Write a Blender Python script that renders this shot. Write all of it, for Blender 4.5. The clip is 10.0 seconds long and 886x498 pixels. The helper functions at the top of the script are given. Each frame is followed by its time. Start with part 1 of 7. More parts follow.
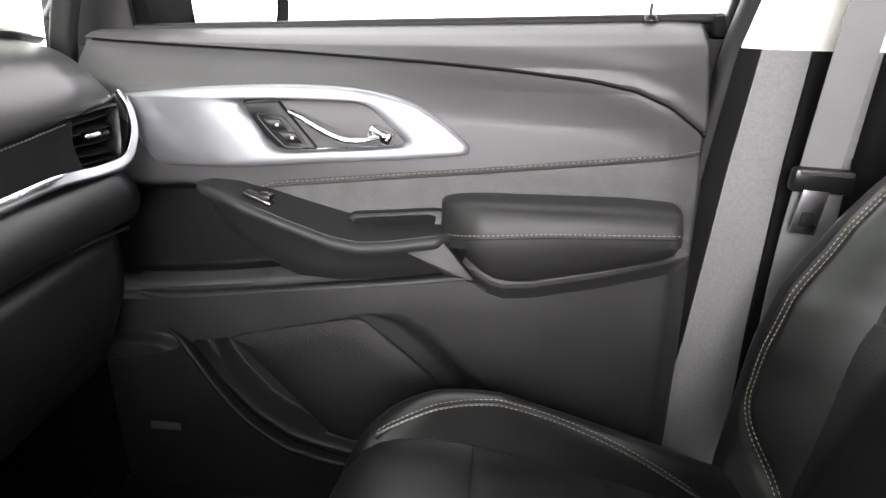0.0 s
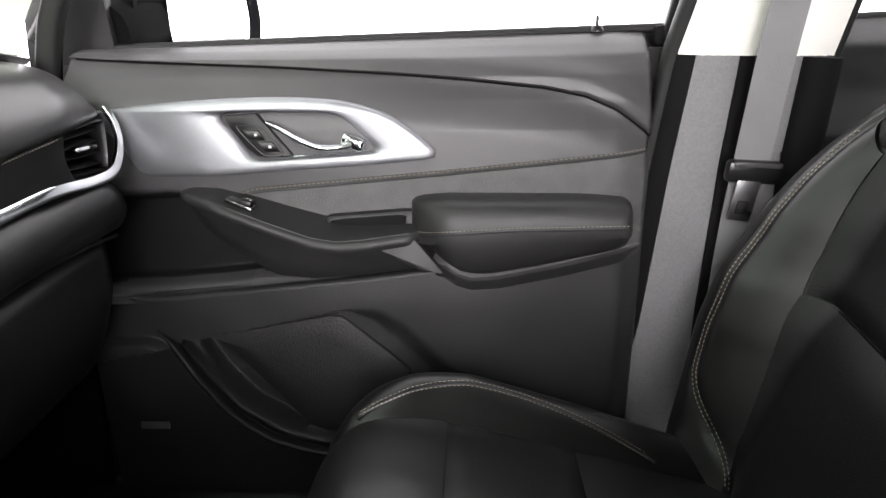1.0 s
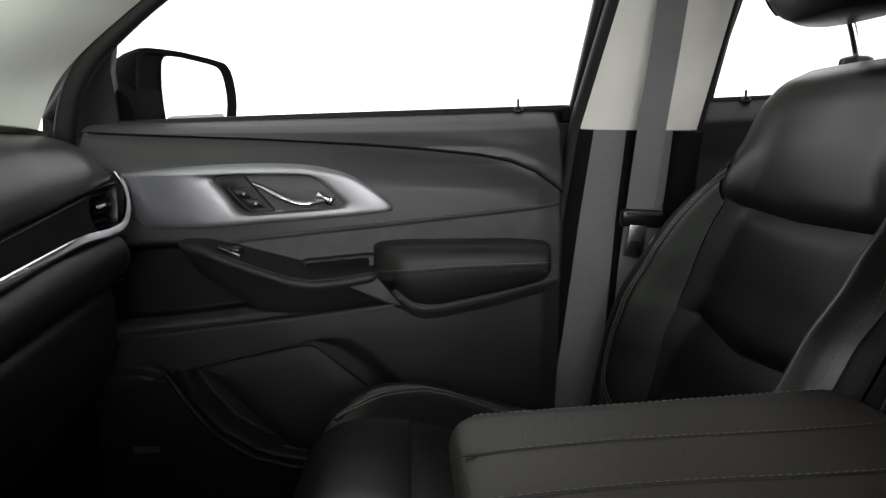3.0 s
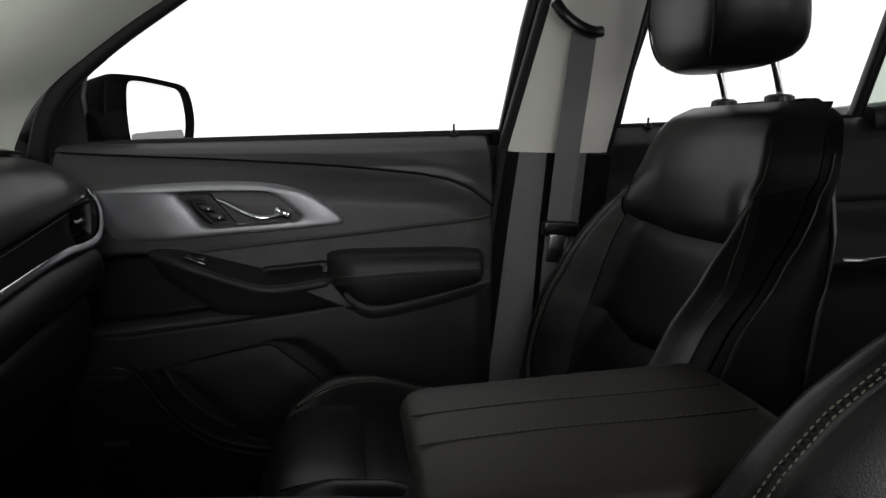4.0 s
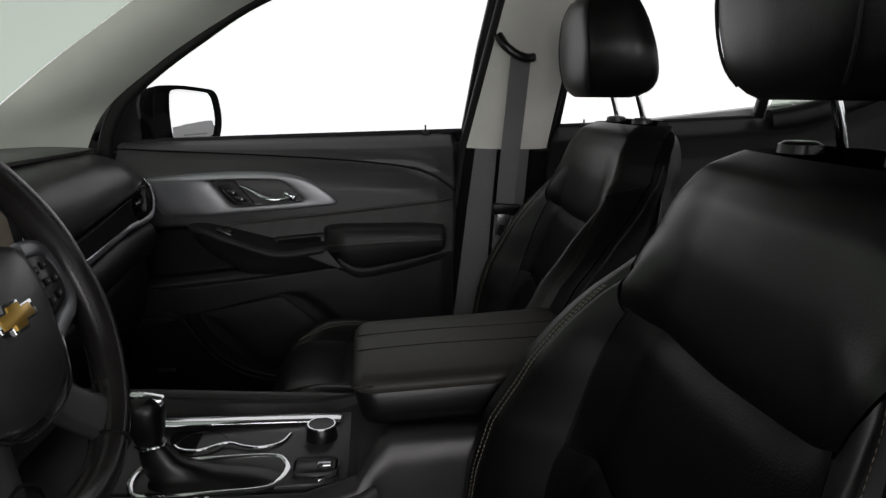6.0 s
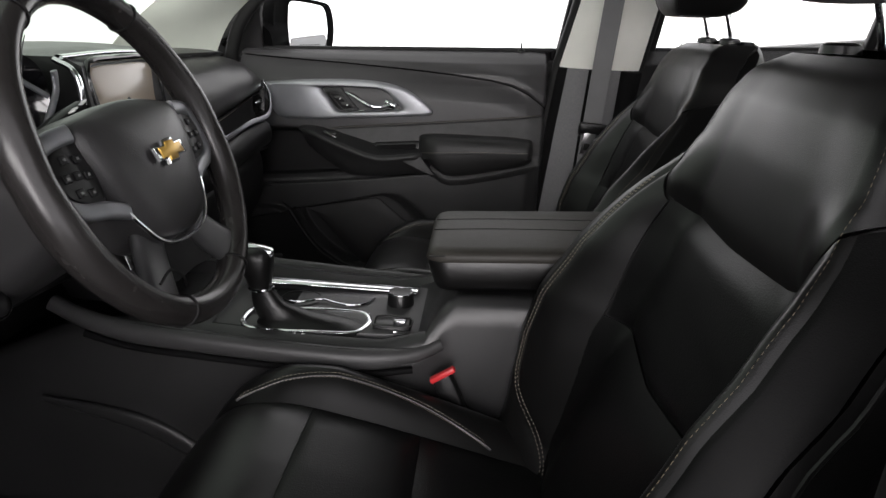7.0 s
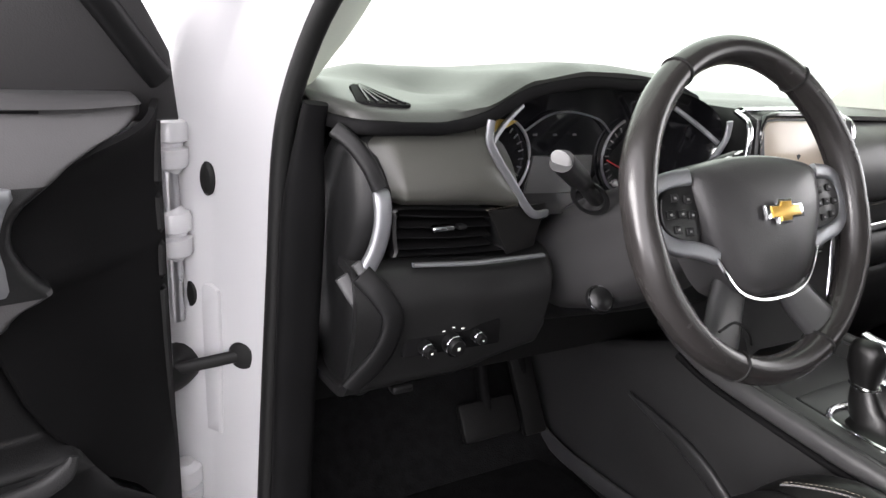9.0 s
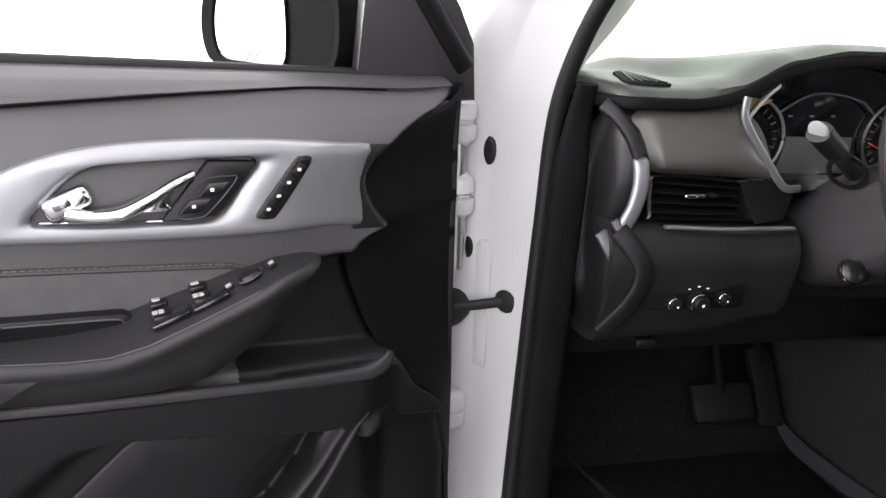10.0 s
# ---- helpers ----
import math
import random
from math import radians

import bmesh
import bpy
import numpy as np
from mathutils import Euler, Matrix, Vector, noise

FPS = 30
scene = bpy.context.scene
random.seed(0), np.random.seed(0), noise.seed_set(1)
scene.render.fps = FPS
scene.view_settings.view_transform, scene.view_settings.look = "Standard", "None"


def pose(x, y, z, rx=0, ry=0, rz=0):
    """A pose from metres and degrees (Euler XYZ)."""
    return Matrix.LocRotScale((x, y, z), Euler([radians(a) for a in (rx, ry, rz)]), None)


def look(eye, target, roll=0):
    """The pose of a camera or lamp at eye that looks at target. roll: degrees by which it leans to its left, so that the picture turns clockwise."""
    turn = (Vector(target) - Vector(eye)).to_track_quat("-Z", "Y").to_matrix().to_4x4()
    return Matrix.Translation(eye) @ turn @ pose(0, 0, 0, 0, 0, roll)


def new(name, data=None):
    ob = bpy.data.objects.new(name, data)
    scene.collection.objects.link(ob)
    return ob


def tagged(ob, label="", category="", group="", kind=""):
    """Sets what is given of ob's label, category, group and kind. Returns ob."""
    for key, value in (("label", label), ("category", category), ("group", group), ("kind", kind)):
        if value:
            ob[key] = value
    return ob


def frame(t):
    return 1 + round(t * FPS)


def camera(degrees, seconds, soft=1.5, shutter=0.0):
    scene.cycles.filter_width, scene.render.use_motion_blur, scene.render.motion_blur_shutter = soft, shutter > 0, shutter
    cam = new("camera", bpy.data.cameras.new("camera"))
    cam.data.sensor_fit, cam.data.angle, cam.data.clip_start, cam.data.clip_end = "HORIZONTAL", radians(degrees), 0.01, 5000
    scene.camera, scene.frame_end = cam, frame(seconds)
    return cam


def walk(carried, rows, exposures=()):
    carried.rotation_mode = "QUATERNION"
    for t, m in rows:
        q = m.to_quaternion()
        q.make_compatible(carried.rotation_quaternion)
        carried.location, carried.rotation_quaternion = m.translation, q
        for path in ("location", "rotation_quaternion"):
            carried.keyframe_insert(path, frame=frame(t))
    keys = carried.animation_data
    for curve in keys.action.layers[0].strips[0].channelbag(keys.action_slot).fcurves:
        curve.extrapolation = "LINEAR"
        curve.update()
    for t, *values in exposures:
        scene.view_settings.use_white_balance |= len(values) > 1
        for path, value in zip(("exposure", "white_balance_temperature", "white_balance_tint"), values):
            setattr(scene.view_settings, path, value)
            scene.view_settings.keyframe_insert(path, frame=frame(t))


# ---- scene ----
cam = camera(67.2, 10.0)
PATH = [
    (0, (0.264, -0.097, 1.13), (0.106, 1.813, 0.557), 1.1),
    (0.5, (0.268, -0.125, 1.129), (0.146, 1.791, 0.567), 0.3),
    (1, (0.273, -0.167, 1.131), (0.193, 1.757, 0.588), -0.2),
    (1.5, (0.27, -0.205, 1.136), (0.244, 1.728, 0.624), -0.6),
    (2, (0.259, -0.247, 1.143), (0.295, 1.697, 0.674), -0.4),
    (2.2, (0.237, -0.27, 1.135), (0.322, 1.679, 0.697), -0.2),
    (3.3, (0.254, -0.421, 1.139), (0.372, 1.546, 0.798), -0.2),
    (3.5, (0.232, -0.448, 1.158), (0.419, 1.511, 0.801), 0.0),
    (4, (0.232, -0.53, 1.172), (0.514, 1.421, 0.832), 0.2),
    (4.5, (0.256, -0.619, 1.196), (0.55, 1.33, 0.86), 0.2),
    (5, (0.279, -0.73, 1.242), (0.482, 1.231, 0.906), 1.1),
    (5.5, (0.309, -0.809, 1.266), (0.484, 1.152, 0.916), 0.9),
    (5.7, (0.311, -0.843, 1.267), (0.522, 1.109, 0.884), 0.2),
    (6.8, (0.339, -1.008, 1.217), (0.459, 0.903, 0.637), 1.4),
    (6.9, (0.346, -1.014, 1.204), (0.356, 0.896, 0.61), 1.9),
    (7, (0.347, -1.039, 1.227), (0.263, 0.857, 0.593), 2.4),
    (7.5, (0.358, -1.074, 1.223), (-0.145, 0.733, 0.529), 5.7),
    (8, (0.37, -1.043, 1.216), (-0.641, 0.564, 0.589), 7.9),
    (8.5, (0.382, -1.037, 1.218), (-1.041, 0.226, 0.603), 5.6),
    (9, (0.435, -1.008, 1.241), (-1.208, -0.046, 0.629), 4.4),
    (9.5, (0.51, -1.043, 1.208), (-1.254, -0.337, 0.582), 4.1),
    (10, (0.56, -1.107, 1.212), (-1.313, -0.752, 0.605), 1.8),
]
walk(cam, [(t, look(eye, target, roll)) for t, eye, target, roll in PATH],
     exposures=[(0.0, 2.05, 6500, 18), (1.0, 1.57, 6500, 17), (1.5, 1.33, 6500, 16), (2.0, 0.9, 6500, 15), (3.5, -0.65, 6500, 14), (4.5, -1.35, 6500, 14), (5.7, -1.4, 6500, 14), (6.8, -0.35, 6500, 16), (7.0, -0.15, 6500, 16), (7.5, 0.85, 6500, 17), (8.0, 1.55, 6500, 17), (9.0, 1.35, 6500, 17), (10.0, 1.2, 6500, 17)])

# ---- light: a white photo studio, bright overhead and all round ----
world = bpy.data.worlds.new("studio_light")
scene.world = world
world.use_nodes = True
wn, wl = world.node_tree.nodes, world.node_tree.links
wn.clear()
w_out, w_bg = wn.new("ShaderNodeOutputWorld"), wn.new("ShaderNodeBackground")
w_co, w_sep, w_ramp = wn.new("ShaderNodeTexCoord"), wn.new("ShaderNodeSeparateXYZ"), wn.new("ShaderNodeValToRGB")
wl.new(w_co.outputs["Generated"], w_sep.inputs[0])
wl.new(w_sep.outputs["Z"], w_ramp.inputs[0])
w_ramp.color_ramp.elements[0].position, w_ramp.color_ramp.elements[0].color = 0.10, (0.50, 0.50, 0.50, 1)
w_ramp.color_ramp.elements[1].position, w_ramp.color_ramp.elements[1].color = 0.85, (0.27, 0.27, 0.27, 1)
halfway = w_ramp.color_ramp.elements.new(0.40)
halfway.color = (0.36, 0.36, 0.36, 1)
wl.new(w_ramp.outputs[0], w_bg.inputs["Color"])
w_bg.inputs["Strength"].default_value = 5.6
wl.new(w_bg.outputs[0], w_out.inputs[0])
key = new("key_light", bpy.data.lights.new("key_light", "SUN"))
key.data.energy, key.data.angle, key.data.color = 3.4, radians(40), (1.0, 0.985, 0.96)
key.matrix_world = look((0.0, -6, 1.9), (0.4, 0, 1.15))


# ---- materials ----
def material(name, color, rough=0.5, metal=0.0, grain=0.0, scale=900.0, vary=0.0, vscale=9.0, coat=0.0, spec=0.5, weave=False):
    m = bpy.data.materials.new(name)
    m.use_nodes = True
    nt = m.node_tree
    b = nt.nodes["Principled BSDF"]
    b.inputs["Roughness"].default_value, b.inputs["Metallic"].default_value = rough, metal
    b.inputs["Coat Weight"].default_value, b.inputs["Coat Roughness"].default_value = coat, 0.06
    b.inputs["Specular IOR Level"].default_value = spec
    co = nt.nodes.new("ShaderNodeTexCoord")
    if vary:
        n = nt.nodes.new("ShaderNodeTexNoise")
        n.inputs["Scale"].default_value, n.inputs["Detail"].default_value = vscale, 5
        nt.links.new(co.outputs["Object"], n.inputs["Vector"])
        r = nt.nodes.new("ShaderNodeValToRGB")
        r.color_ramp.elements[0].position, r.color_ramp.elements[1].position = 0.3, 0.7
        r.color_ramp.elements[0].color = (*[c * (1 - vary) for c in color], 1)
        r.color_ramp.elements[1].color = (*[min(1, c * (1 + vary)) for c in color], 1)
        nt.links.new(n.outputs["Fac"], r.inputs[0])
        nt.links.new(r.outputs[0], b.inputs["Base Color"])
        mr = nt.nodes.new("ShaderNodeMapRange")
        mr.inputs["To Min"].default_value, mr.inputs["To Max"].default_value = max(0.02, rough - 0.07), rough + 0.07
        nt.links.new(n.outputs["Fac"], mr.inputs[0])
        nt.links.new(mr.outputs[0], b.inputs["Roughness"])
    else:
        b.inputs["Base Color"].default_value = (*color, 1)
    if grain:
        bump = nt.nodes.new("ShaderNodeBump")
        bump.inputs["Strength"].default_value, bump.inputs["Distance"].default_value = grain, 0.0006
        if weave:
            t = nt.nodes.new("ShaderNodeTexChecker")
            t.inputs["Scale"].default_value = scale
            nt.links.new(co.outputs["Object"], t.inputs["Vector"])
            nt.links.new(t.outputs["Fac"], bump.inputs["Height"])
        else:
            t = nt.nodes.new("ShaderNodeTexVoronoi")
            t.inputs["Scale"].default_value = scale
            nt.links.new(co.outputs["Object"], t.inputs["Vector"])
            nt.links.new(t.outputs["Distance"], bump.inputs["Height"])
        nt.links.new(bump.outputs[0], b.inputs["Normal"])
    return m


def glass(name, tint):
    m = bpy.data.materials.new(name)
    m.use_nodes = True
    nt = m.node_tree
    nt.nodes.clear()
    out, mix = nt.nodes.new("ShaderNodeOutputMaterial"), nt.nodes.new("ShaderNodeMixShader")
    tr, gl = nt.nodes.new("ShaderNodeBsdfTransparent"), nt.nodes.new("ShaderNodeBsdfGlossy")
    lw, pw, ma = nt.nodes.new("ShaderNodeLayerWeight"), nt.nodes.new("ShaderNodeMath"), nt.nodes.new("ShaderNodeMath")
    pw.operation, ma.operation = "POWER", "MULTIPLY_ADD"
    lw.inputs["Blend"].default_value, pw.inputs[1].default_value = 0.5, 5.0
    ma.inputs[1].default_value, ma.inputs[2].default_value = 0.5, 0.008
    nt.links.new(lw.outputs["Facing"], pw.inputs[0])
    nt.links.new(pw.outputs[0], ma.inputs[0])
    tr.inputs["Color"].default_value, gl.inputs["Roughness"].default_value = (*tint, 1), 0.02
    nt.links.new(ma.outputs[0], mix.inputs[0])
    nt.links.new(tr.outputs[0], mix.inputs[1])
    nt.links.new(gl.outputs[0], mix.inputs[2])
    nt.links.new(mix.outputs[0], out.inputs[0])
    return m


LEATHER = material("black_leather", (0.0045, 0.0044, 0.0044), 0.34, grain=0.16, scale=750, vary=0.2, vscale=14, spec=0.44)
LEATHER_PERF = material("perforated_leather", (0.0038, 0.0038, 0.0040), 0.37, grain=0.3, scale=520, vary=0.15, vscale=10, spec=0.25)
# lid top leather, lighter and warmer than the seat leather
LEATHER_WARM = material("warm_grey_leather", (0.031, 0.0286, 0.0247), 0.5, grain=0.35, scale=420, vary=0.2, vscale=12, spec=0.3)
DOORSKIN = material("soft_door_vinyl", (0.050, 0.0490, 0.0500), 0.44, grain=0.22, scale=620, vary=0.12, vscale=7, spec=0.42)
ARMPAD = material("armrest_leather", (0.017, 0.0168, 0.0168), 0.46, grain=0.2, scale=750, vary=0.15, vscale=12, spec=0.32)
ARMBASE = material("armrest_base_vinyl", (0.019, 0.019, 0.0193), 0.44, grain=0.4, scale=700, vary=0.14, vscale=9, spec=0.32)
VINYL = material("dark_soft_vinyl", (0.032, 0.0314, 0.032), 0.35, grain=0.22, scale=620, vary=0.14, vscale=7, spec=0.40)
DASHPAD = material("dash_pad_vinyl", (0.036, 0.037, 0.034), 0.38, grain=0.25, scale=560, vary=0.12, vscale=6)
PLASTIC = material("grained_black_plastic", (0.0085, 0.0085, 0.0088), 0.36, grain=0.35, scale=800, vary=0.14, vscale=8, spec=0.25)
SATIN = material("satin_grey_plastic", (0.04, 0.04, 0.041), 0.4, grain=0.05, scale=900, vary=0.1, vscale=20)
STRIP = material("pale_grey_strip", (0.10, 0.10, 0.102), 0.36, metal=0.3, grain=0.05, scale=900, vary=0.08, vscale=25)
SHROUD = material("column_shroud_vinyl", (0.027, 0.0265, 0.027), 0.30, grain=0.15, scale=700, vary=0.1, vscale=10)
RAIL = material("console_rail_vinyl", (0.044, 0.0435, 0.044), 0.38, grain=0.25, scale=800, vary=0.12, vscale=8, spec=0.42)
KNEE = material("knee_panel_vinyl", (0.0135, 0.0135, 0.0137), 0.36, grain=0.3, scale=800, vary=0.14, vscale=8, spec=0.35)
CONSOLE = material("console_vinyl", (0.024, 0.024, 0.0244), 0.32, grain=0.25, scale=800, vary=0.14, vscale=8, spec=0.42)
GRILLE = material("speaker_grille_black", (0.011, 0.011, 0.0112), 0.5, grain=0.8, scale=520, vary=0.12, vscale=30, spec=0.35)
FACE = material("brown_grey_dash_vinyl", (0.066, 0.066, 0.059), 0.34, grain=0.2, scale=650, vary=0.12, vscale=8)
# seat leather darkened to paint the shade on the seat sides
LEATHER_SHADE = material("shaded_seat_leather", (0.0032, 0.0032, 0.0032), 0.46, grain=0.2, scale=750, vary=0.2, vscale=12, spec=0.15)
TIP = material("pale_stalk_end", (0.26, 0.26, 0.26), 0.35, vary=0.05, vscale=60)
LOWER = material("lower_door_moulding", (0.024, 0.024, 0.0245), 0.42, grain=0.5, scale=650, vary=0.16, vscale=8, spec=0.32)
CAPBLACK = material("matt_black_edge", (0.0052, 0.0051, 0.0054), 0.7, grain=0.1, scale=500, vary=0.2, vscale=12, spec=0.08)
MIRRORCASE = material("black_mirror_case", (0.004, 0.004, 0.0042), 0.75, vary=0.1, vscale=20, spec=0.03)
SMOOTH = material("smooth_black_plastic", (0.007, 0.007, 0.0073), 0.3, vary=0.15, vscale=20, spec=0.4)
GLOSS = material("piano_black", (0.006, 0.006, 0.007), 0.08, coat=0.6)
RUBBER = material("black_rubber", (0.006, 0.006, 0.006), 0.6, grain=0.2, scale=300, vary=0.2, spec=0.3)
SILVER = material("satin_silver", (0.275, 0.28, 0.295), 0.42, metal=0.75, grain=0.06, scale=1500, vary=0.05, vscale=30)
CHROME = material("chrome", (0.82, 0.83, 0.85), 0.09, metal=1.0, vary=0.04, vscale=40)
DARKCHROME = material("dark_chrome", (0.35, 0.35, 0.37), 0.15, metal=1.0, vary=0.06, vscale=40)
PAINT = material("white_car_paint", (0.46, 0.46, 0.47), 0.28, coat=0.8)
RIMLEATHER = material("worn_rim_leather", (0.020, 0.0185, 0.018), 0.25, grain=0.10, scale=800, vary=0.12, vscale=25)
LIGHT_TRIM = material("light_grey_pillar_trim", (0.79, 0.79, 0.73), 0.62, grain=0.3, scale=700, vary=0.05)
# light grey trim, coloured green for light through the tinted windshield
FRONT_TRIM = material("green_lit_pillar_trim", (0.66, 0.70, 0.62), 0.62, grain=0.3, scale=700, vary=0.05)
HEADLINER = material("light_headliner_fabric", (0.42, 0.43, 0.40), 0.9, grain=0.4, scale=500, vary=0.06, spec=0.1)
PILLAR_DARK = material("charcoal_pillar_trim", (0.165, 0.165, 0.167), 0.65, grain=0.9, scale=480, vary=0.10, vscale=260, spec=0.3)
INSERT = material("charcoal_door_insert", (0.060, 0.060, 0.060), 0.55, grain=0.6, scale=560, vary=0.15, vscale=40)
CARPET = material("black_carpet", (0.0095, 0.0095, 0.010), 0.95, grain=1.0, scale=260, vary=0.35, vscale=45, spec=0.1)
WEBBING = material("grey_belt_webbing", (0.17, 0.17, 0.172), 0.6, grain=0.6, scale=420, vary=0.1, weave=True)
CARBON = material("woven_dash_accent", (0.008, 0.0078, 0.0076), 0.42, grain=0.7, scale=420, weave=True, vary=0.1, spec=0.16)
THREAD = material("beige_thread", (0.20, 0.18, 0.145), 0.7)
THREAD_DARK = material("brown_thread", (0.16, 0.13, 0.09), 0.7)
RED = material("red_button", (0.62, 0.03, 0.035), 0.4)
GOLD = material("gold_badge", (0.62, 0.38, 0.08), 0.3, metal=0.6)
# beige is the reflection on the screen, put into its colour
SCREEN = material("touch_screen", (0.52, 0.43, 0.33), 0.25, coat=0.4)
GREYSCREEN = material("grey_display", (0.10, 0.10, 0.10), 0.3, coat=0.3)
GREYMARK = material("dim_button_marking", (0.22, 0.22, 0.22), 0.5)
SWITCHMARK = material("switch_marking", (0.42, 0.42, 0.42), 0.5)
MARK = material("white_marking", (0.75, 0.75, 0.75), 0.5)
STEEL = material("brushed_steel", (0.46, 0.46, 0.47), 0.3, metal=1.0, vary=0.08, vscale=60)
FLOOR = material("grey_studio_floor", (0.09, 0.09, 0.09), 0.5, vary=0.1, vscale=1.2)
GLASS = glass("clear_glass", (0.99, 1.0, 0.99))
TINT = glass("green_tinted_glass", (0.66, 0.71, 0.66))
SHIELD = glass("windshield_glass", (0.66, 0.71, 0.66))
MIRROR = material("mirror_glass", (0.92, 0.93, 0.94), 0.01, metal=1.0)
YELLOW = material("amber_reflector", (0.20, 0.13, 0.02), 0.4)


# ---- mesh helpers ----
def spl(pts, n):
    """A smooth line through pts, resampled to n points by length."""
    p = np.array(pts, float)
    q = np.vstack([2 * p[0] - p[1], p, 2 * p[-1] - p[-2]])
    out = []
    for i in range(len(p) - 1):
        a, b, c, d = q[i:i + 4]
        for t in np.linspace(0, 1, 24, endpoint=False):
            out.append(0.5 * (2 * b + (c - a) * t + (2 * a - 5 * b + 4 * c - d) * t * t + (3 * b - a - 3 * c + d) * t ** 3))
    out.append(p[-1])
    out = np.array(out)
    s = np.r_[0, np.cumsum(np.linalg.norm(np.diff(out, axis=0), axis=1))]
    return np.stack([np.interp(np.linspace(0, s[-1], n), s, out[:, k]) for k in range(out.shape[1])], 1)


def lin(pts, n):
    p = np.array(pts, float)
    s = np.r_[0, np.cumsum(np.linalg.norm(np.diff(p, axis=0), axis=1))]
    return np.stack([np.interp(np.linspace(0, s[-1], n), s, p[:, k]) for k in range(p.shape[1])], 1)


def closed(pts, n, round_=True):
    """A closed smooth loop through pts, n points."""
    p = np.array(pts, float)
    if not round_:
        return lin(np.vstack([p, p[:1]]), n + 1)[:-1]
    k = len(p)
    big = spl(np.vstack([p[-2:], p, p[:2]]), 4000)
    i0 = np.argmin(((big[:2000] - p[0]) ** 2).sum(1))
    i1 = 2000 + np.argmin(((big[2000:] - p[0]) ** 2).sum(1))
    return lin(big[i0:i1 + 1], n + 1)[:-1]


def mesh_of(verts, faces):
    bm = bmesh.new()
    vs = [bm.verts.new(v) for v in verts]
    for f_ in faces:
        try:
            bm.faces.new([vs[i] for i in f_])
        except ValueError:
            pass
    return bm


def sheet(fn, nu, nv):
    """A surface from fn(a, b), a and b from 0 to 1."""
    pts = [fn(a, b) for b in np.linspace(0, 1, nv) for a in np.linspace(0, 1, nu)]
    return mesh_of(pts, [(j * nu + i, j * nu + i + 1, (j + 1) * nu + i + 1, (j + 1) * nu + i) for j in range(nv - 1) for i in range(nu - 1)])


def thick(bm, d):
    """Gives a sheet a back, d behind its normals."""
    bm.normal_update()
    bmesh.ops.solidify(bm, geom=bm.faces[:], thickness=d)
    return bm


def loft(rings, cap=True, loop=True, start=True):
    """Skins rings of equal count."""
    n = len(rings[0])
    verts = [p for r in rings for p in r]
    last = n if loop else n - 1
    faces = [(j * n + i, j * n + (i + 1) % n, (j + 1) * n + (i + 1) % n, (j + 1) * n + i) for j in range(len(rings) - 1) for i in range(last)]
    if cap and loop:
        faces += ([tuple(range(n))[::-1]] if start else []) + [tuple((len(rings) - 1) * n + i for i in range(n))]
    return mesh_of(verts, faces)


def sweep(path, section, up=(0, 0, 1), ring=False, taper=None):
    """Sweeps a closed 2D section (side, up) along a path."""
    p = np.array(path, float)
    rings = []
    for i in range(len(p)):
        t = (p[(i + 1) % len(p)] - p[i - 1]) if ring else (p[min(i + 1, len(p) - 1)] - p[max(i - 1, 0)])
        t = t / (np.linalg.norm(t) + 1e-12)
        side = np.cross(t, up)
        side /= np.linalg.norm(side) + 1e-12
        above = np.cross(side, t)
        k = 1.0 if taper is None else taper(i / (len(p) - 1))
        rings.append([p[i] + k * (s * side + h * above) for s, h in section])
    if ring:
        rings.append(rings[0])
    bm = loft(rings, cap=not ring)
    if ring:
        bmesh.ops.remove_doubles(bm, verts=bm.verts[:], dist=1e-6)
    return bm


def disc(r, n=10, ry=None):
    return [(r * math.cos(2 * math.pi * i / n), (ry or r) * math.sin(2 * math.pi * i / n)) for i in range(n)]


def oval(w, h, n=20, k=3.0):
    """A rounded box as a section."""
    out = []
    for i in range(n):
        a = 2 * math.pi * i / n
        c, s = math.cos(a), math.sin(a)
        d = (abs(c) ** k + abs(s) ** k) ** (-1 / k)
        out.append((w / 2 * c * d, h / 2 * s * d))
    return out


def tube(path, r, n=8, ring=False, up=(0, 0, 1)):
    return sweep(path, disc(r, n), up, ring)


def rbox(size, r=0.004, m=None, seg=2):
    bm = bmesh.new()
    bmesh.ops.create_cube(bm, size=1)
    bmesh.ops.scale(bm, vec=size, verts=bm.verts)
    bmesh.ops.bevel(bm, geom=bm.edges[:], offset=min(r, 0.45 * min(size)), segments=seg, affect="EDGES", profile=0.5)
    if m is not None:
        bm.transform(m)
    return bm


def prism(outline, depth, m, r=0.0, seg=2):
    """A flat outline (u, v) given depth along w, with a rounded front rim, placed by m."""
    o = np.array(outline, float)
    if np.sum(o[:, 0] * np.roll(o[:, 1], -1) - np.roll(o[:, 0], -1) * o[:, 1]) < 0:
        o = o[::-1]
    d = np.roll(o, -1, 0) - np.roll(o, 1, 0)
    nrm = np.stack([d[:, 1], -d[:, 0]], 1) / (np.linalg.norm(d, axis=1)[:, None] + 1e-12)
    rings = [[(u, v, 0) for u, v in o]]
    for k in range(seg + 1 if r else 1):
        a = math.pi / 2 * k / max(seg, 1) if r else 0
        q = o - nrm * r * (1 - math.cos(a))
        rings.append([(u, v, depth - r + r * math.sin(a)) for u, v in q])
    bm = loft(rings)
    bm.transform(m)
    return bm


def lathe(prof, n=24, m=None):
    """Turns a profile of (radius, height) about z."""
    rings = [[(r * math.cos(2 * math.pi * i / n), r * math.sin(2 * math.pi * i / n), h) for i in range(n)] for r, h in prof]
    bm = loft(rings)
    if m is not None:
        bm.transform(m)
    return bm


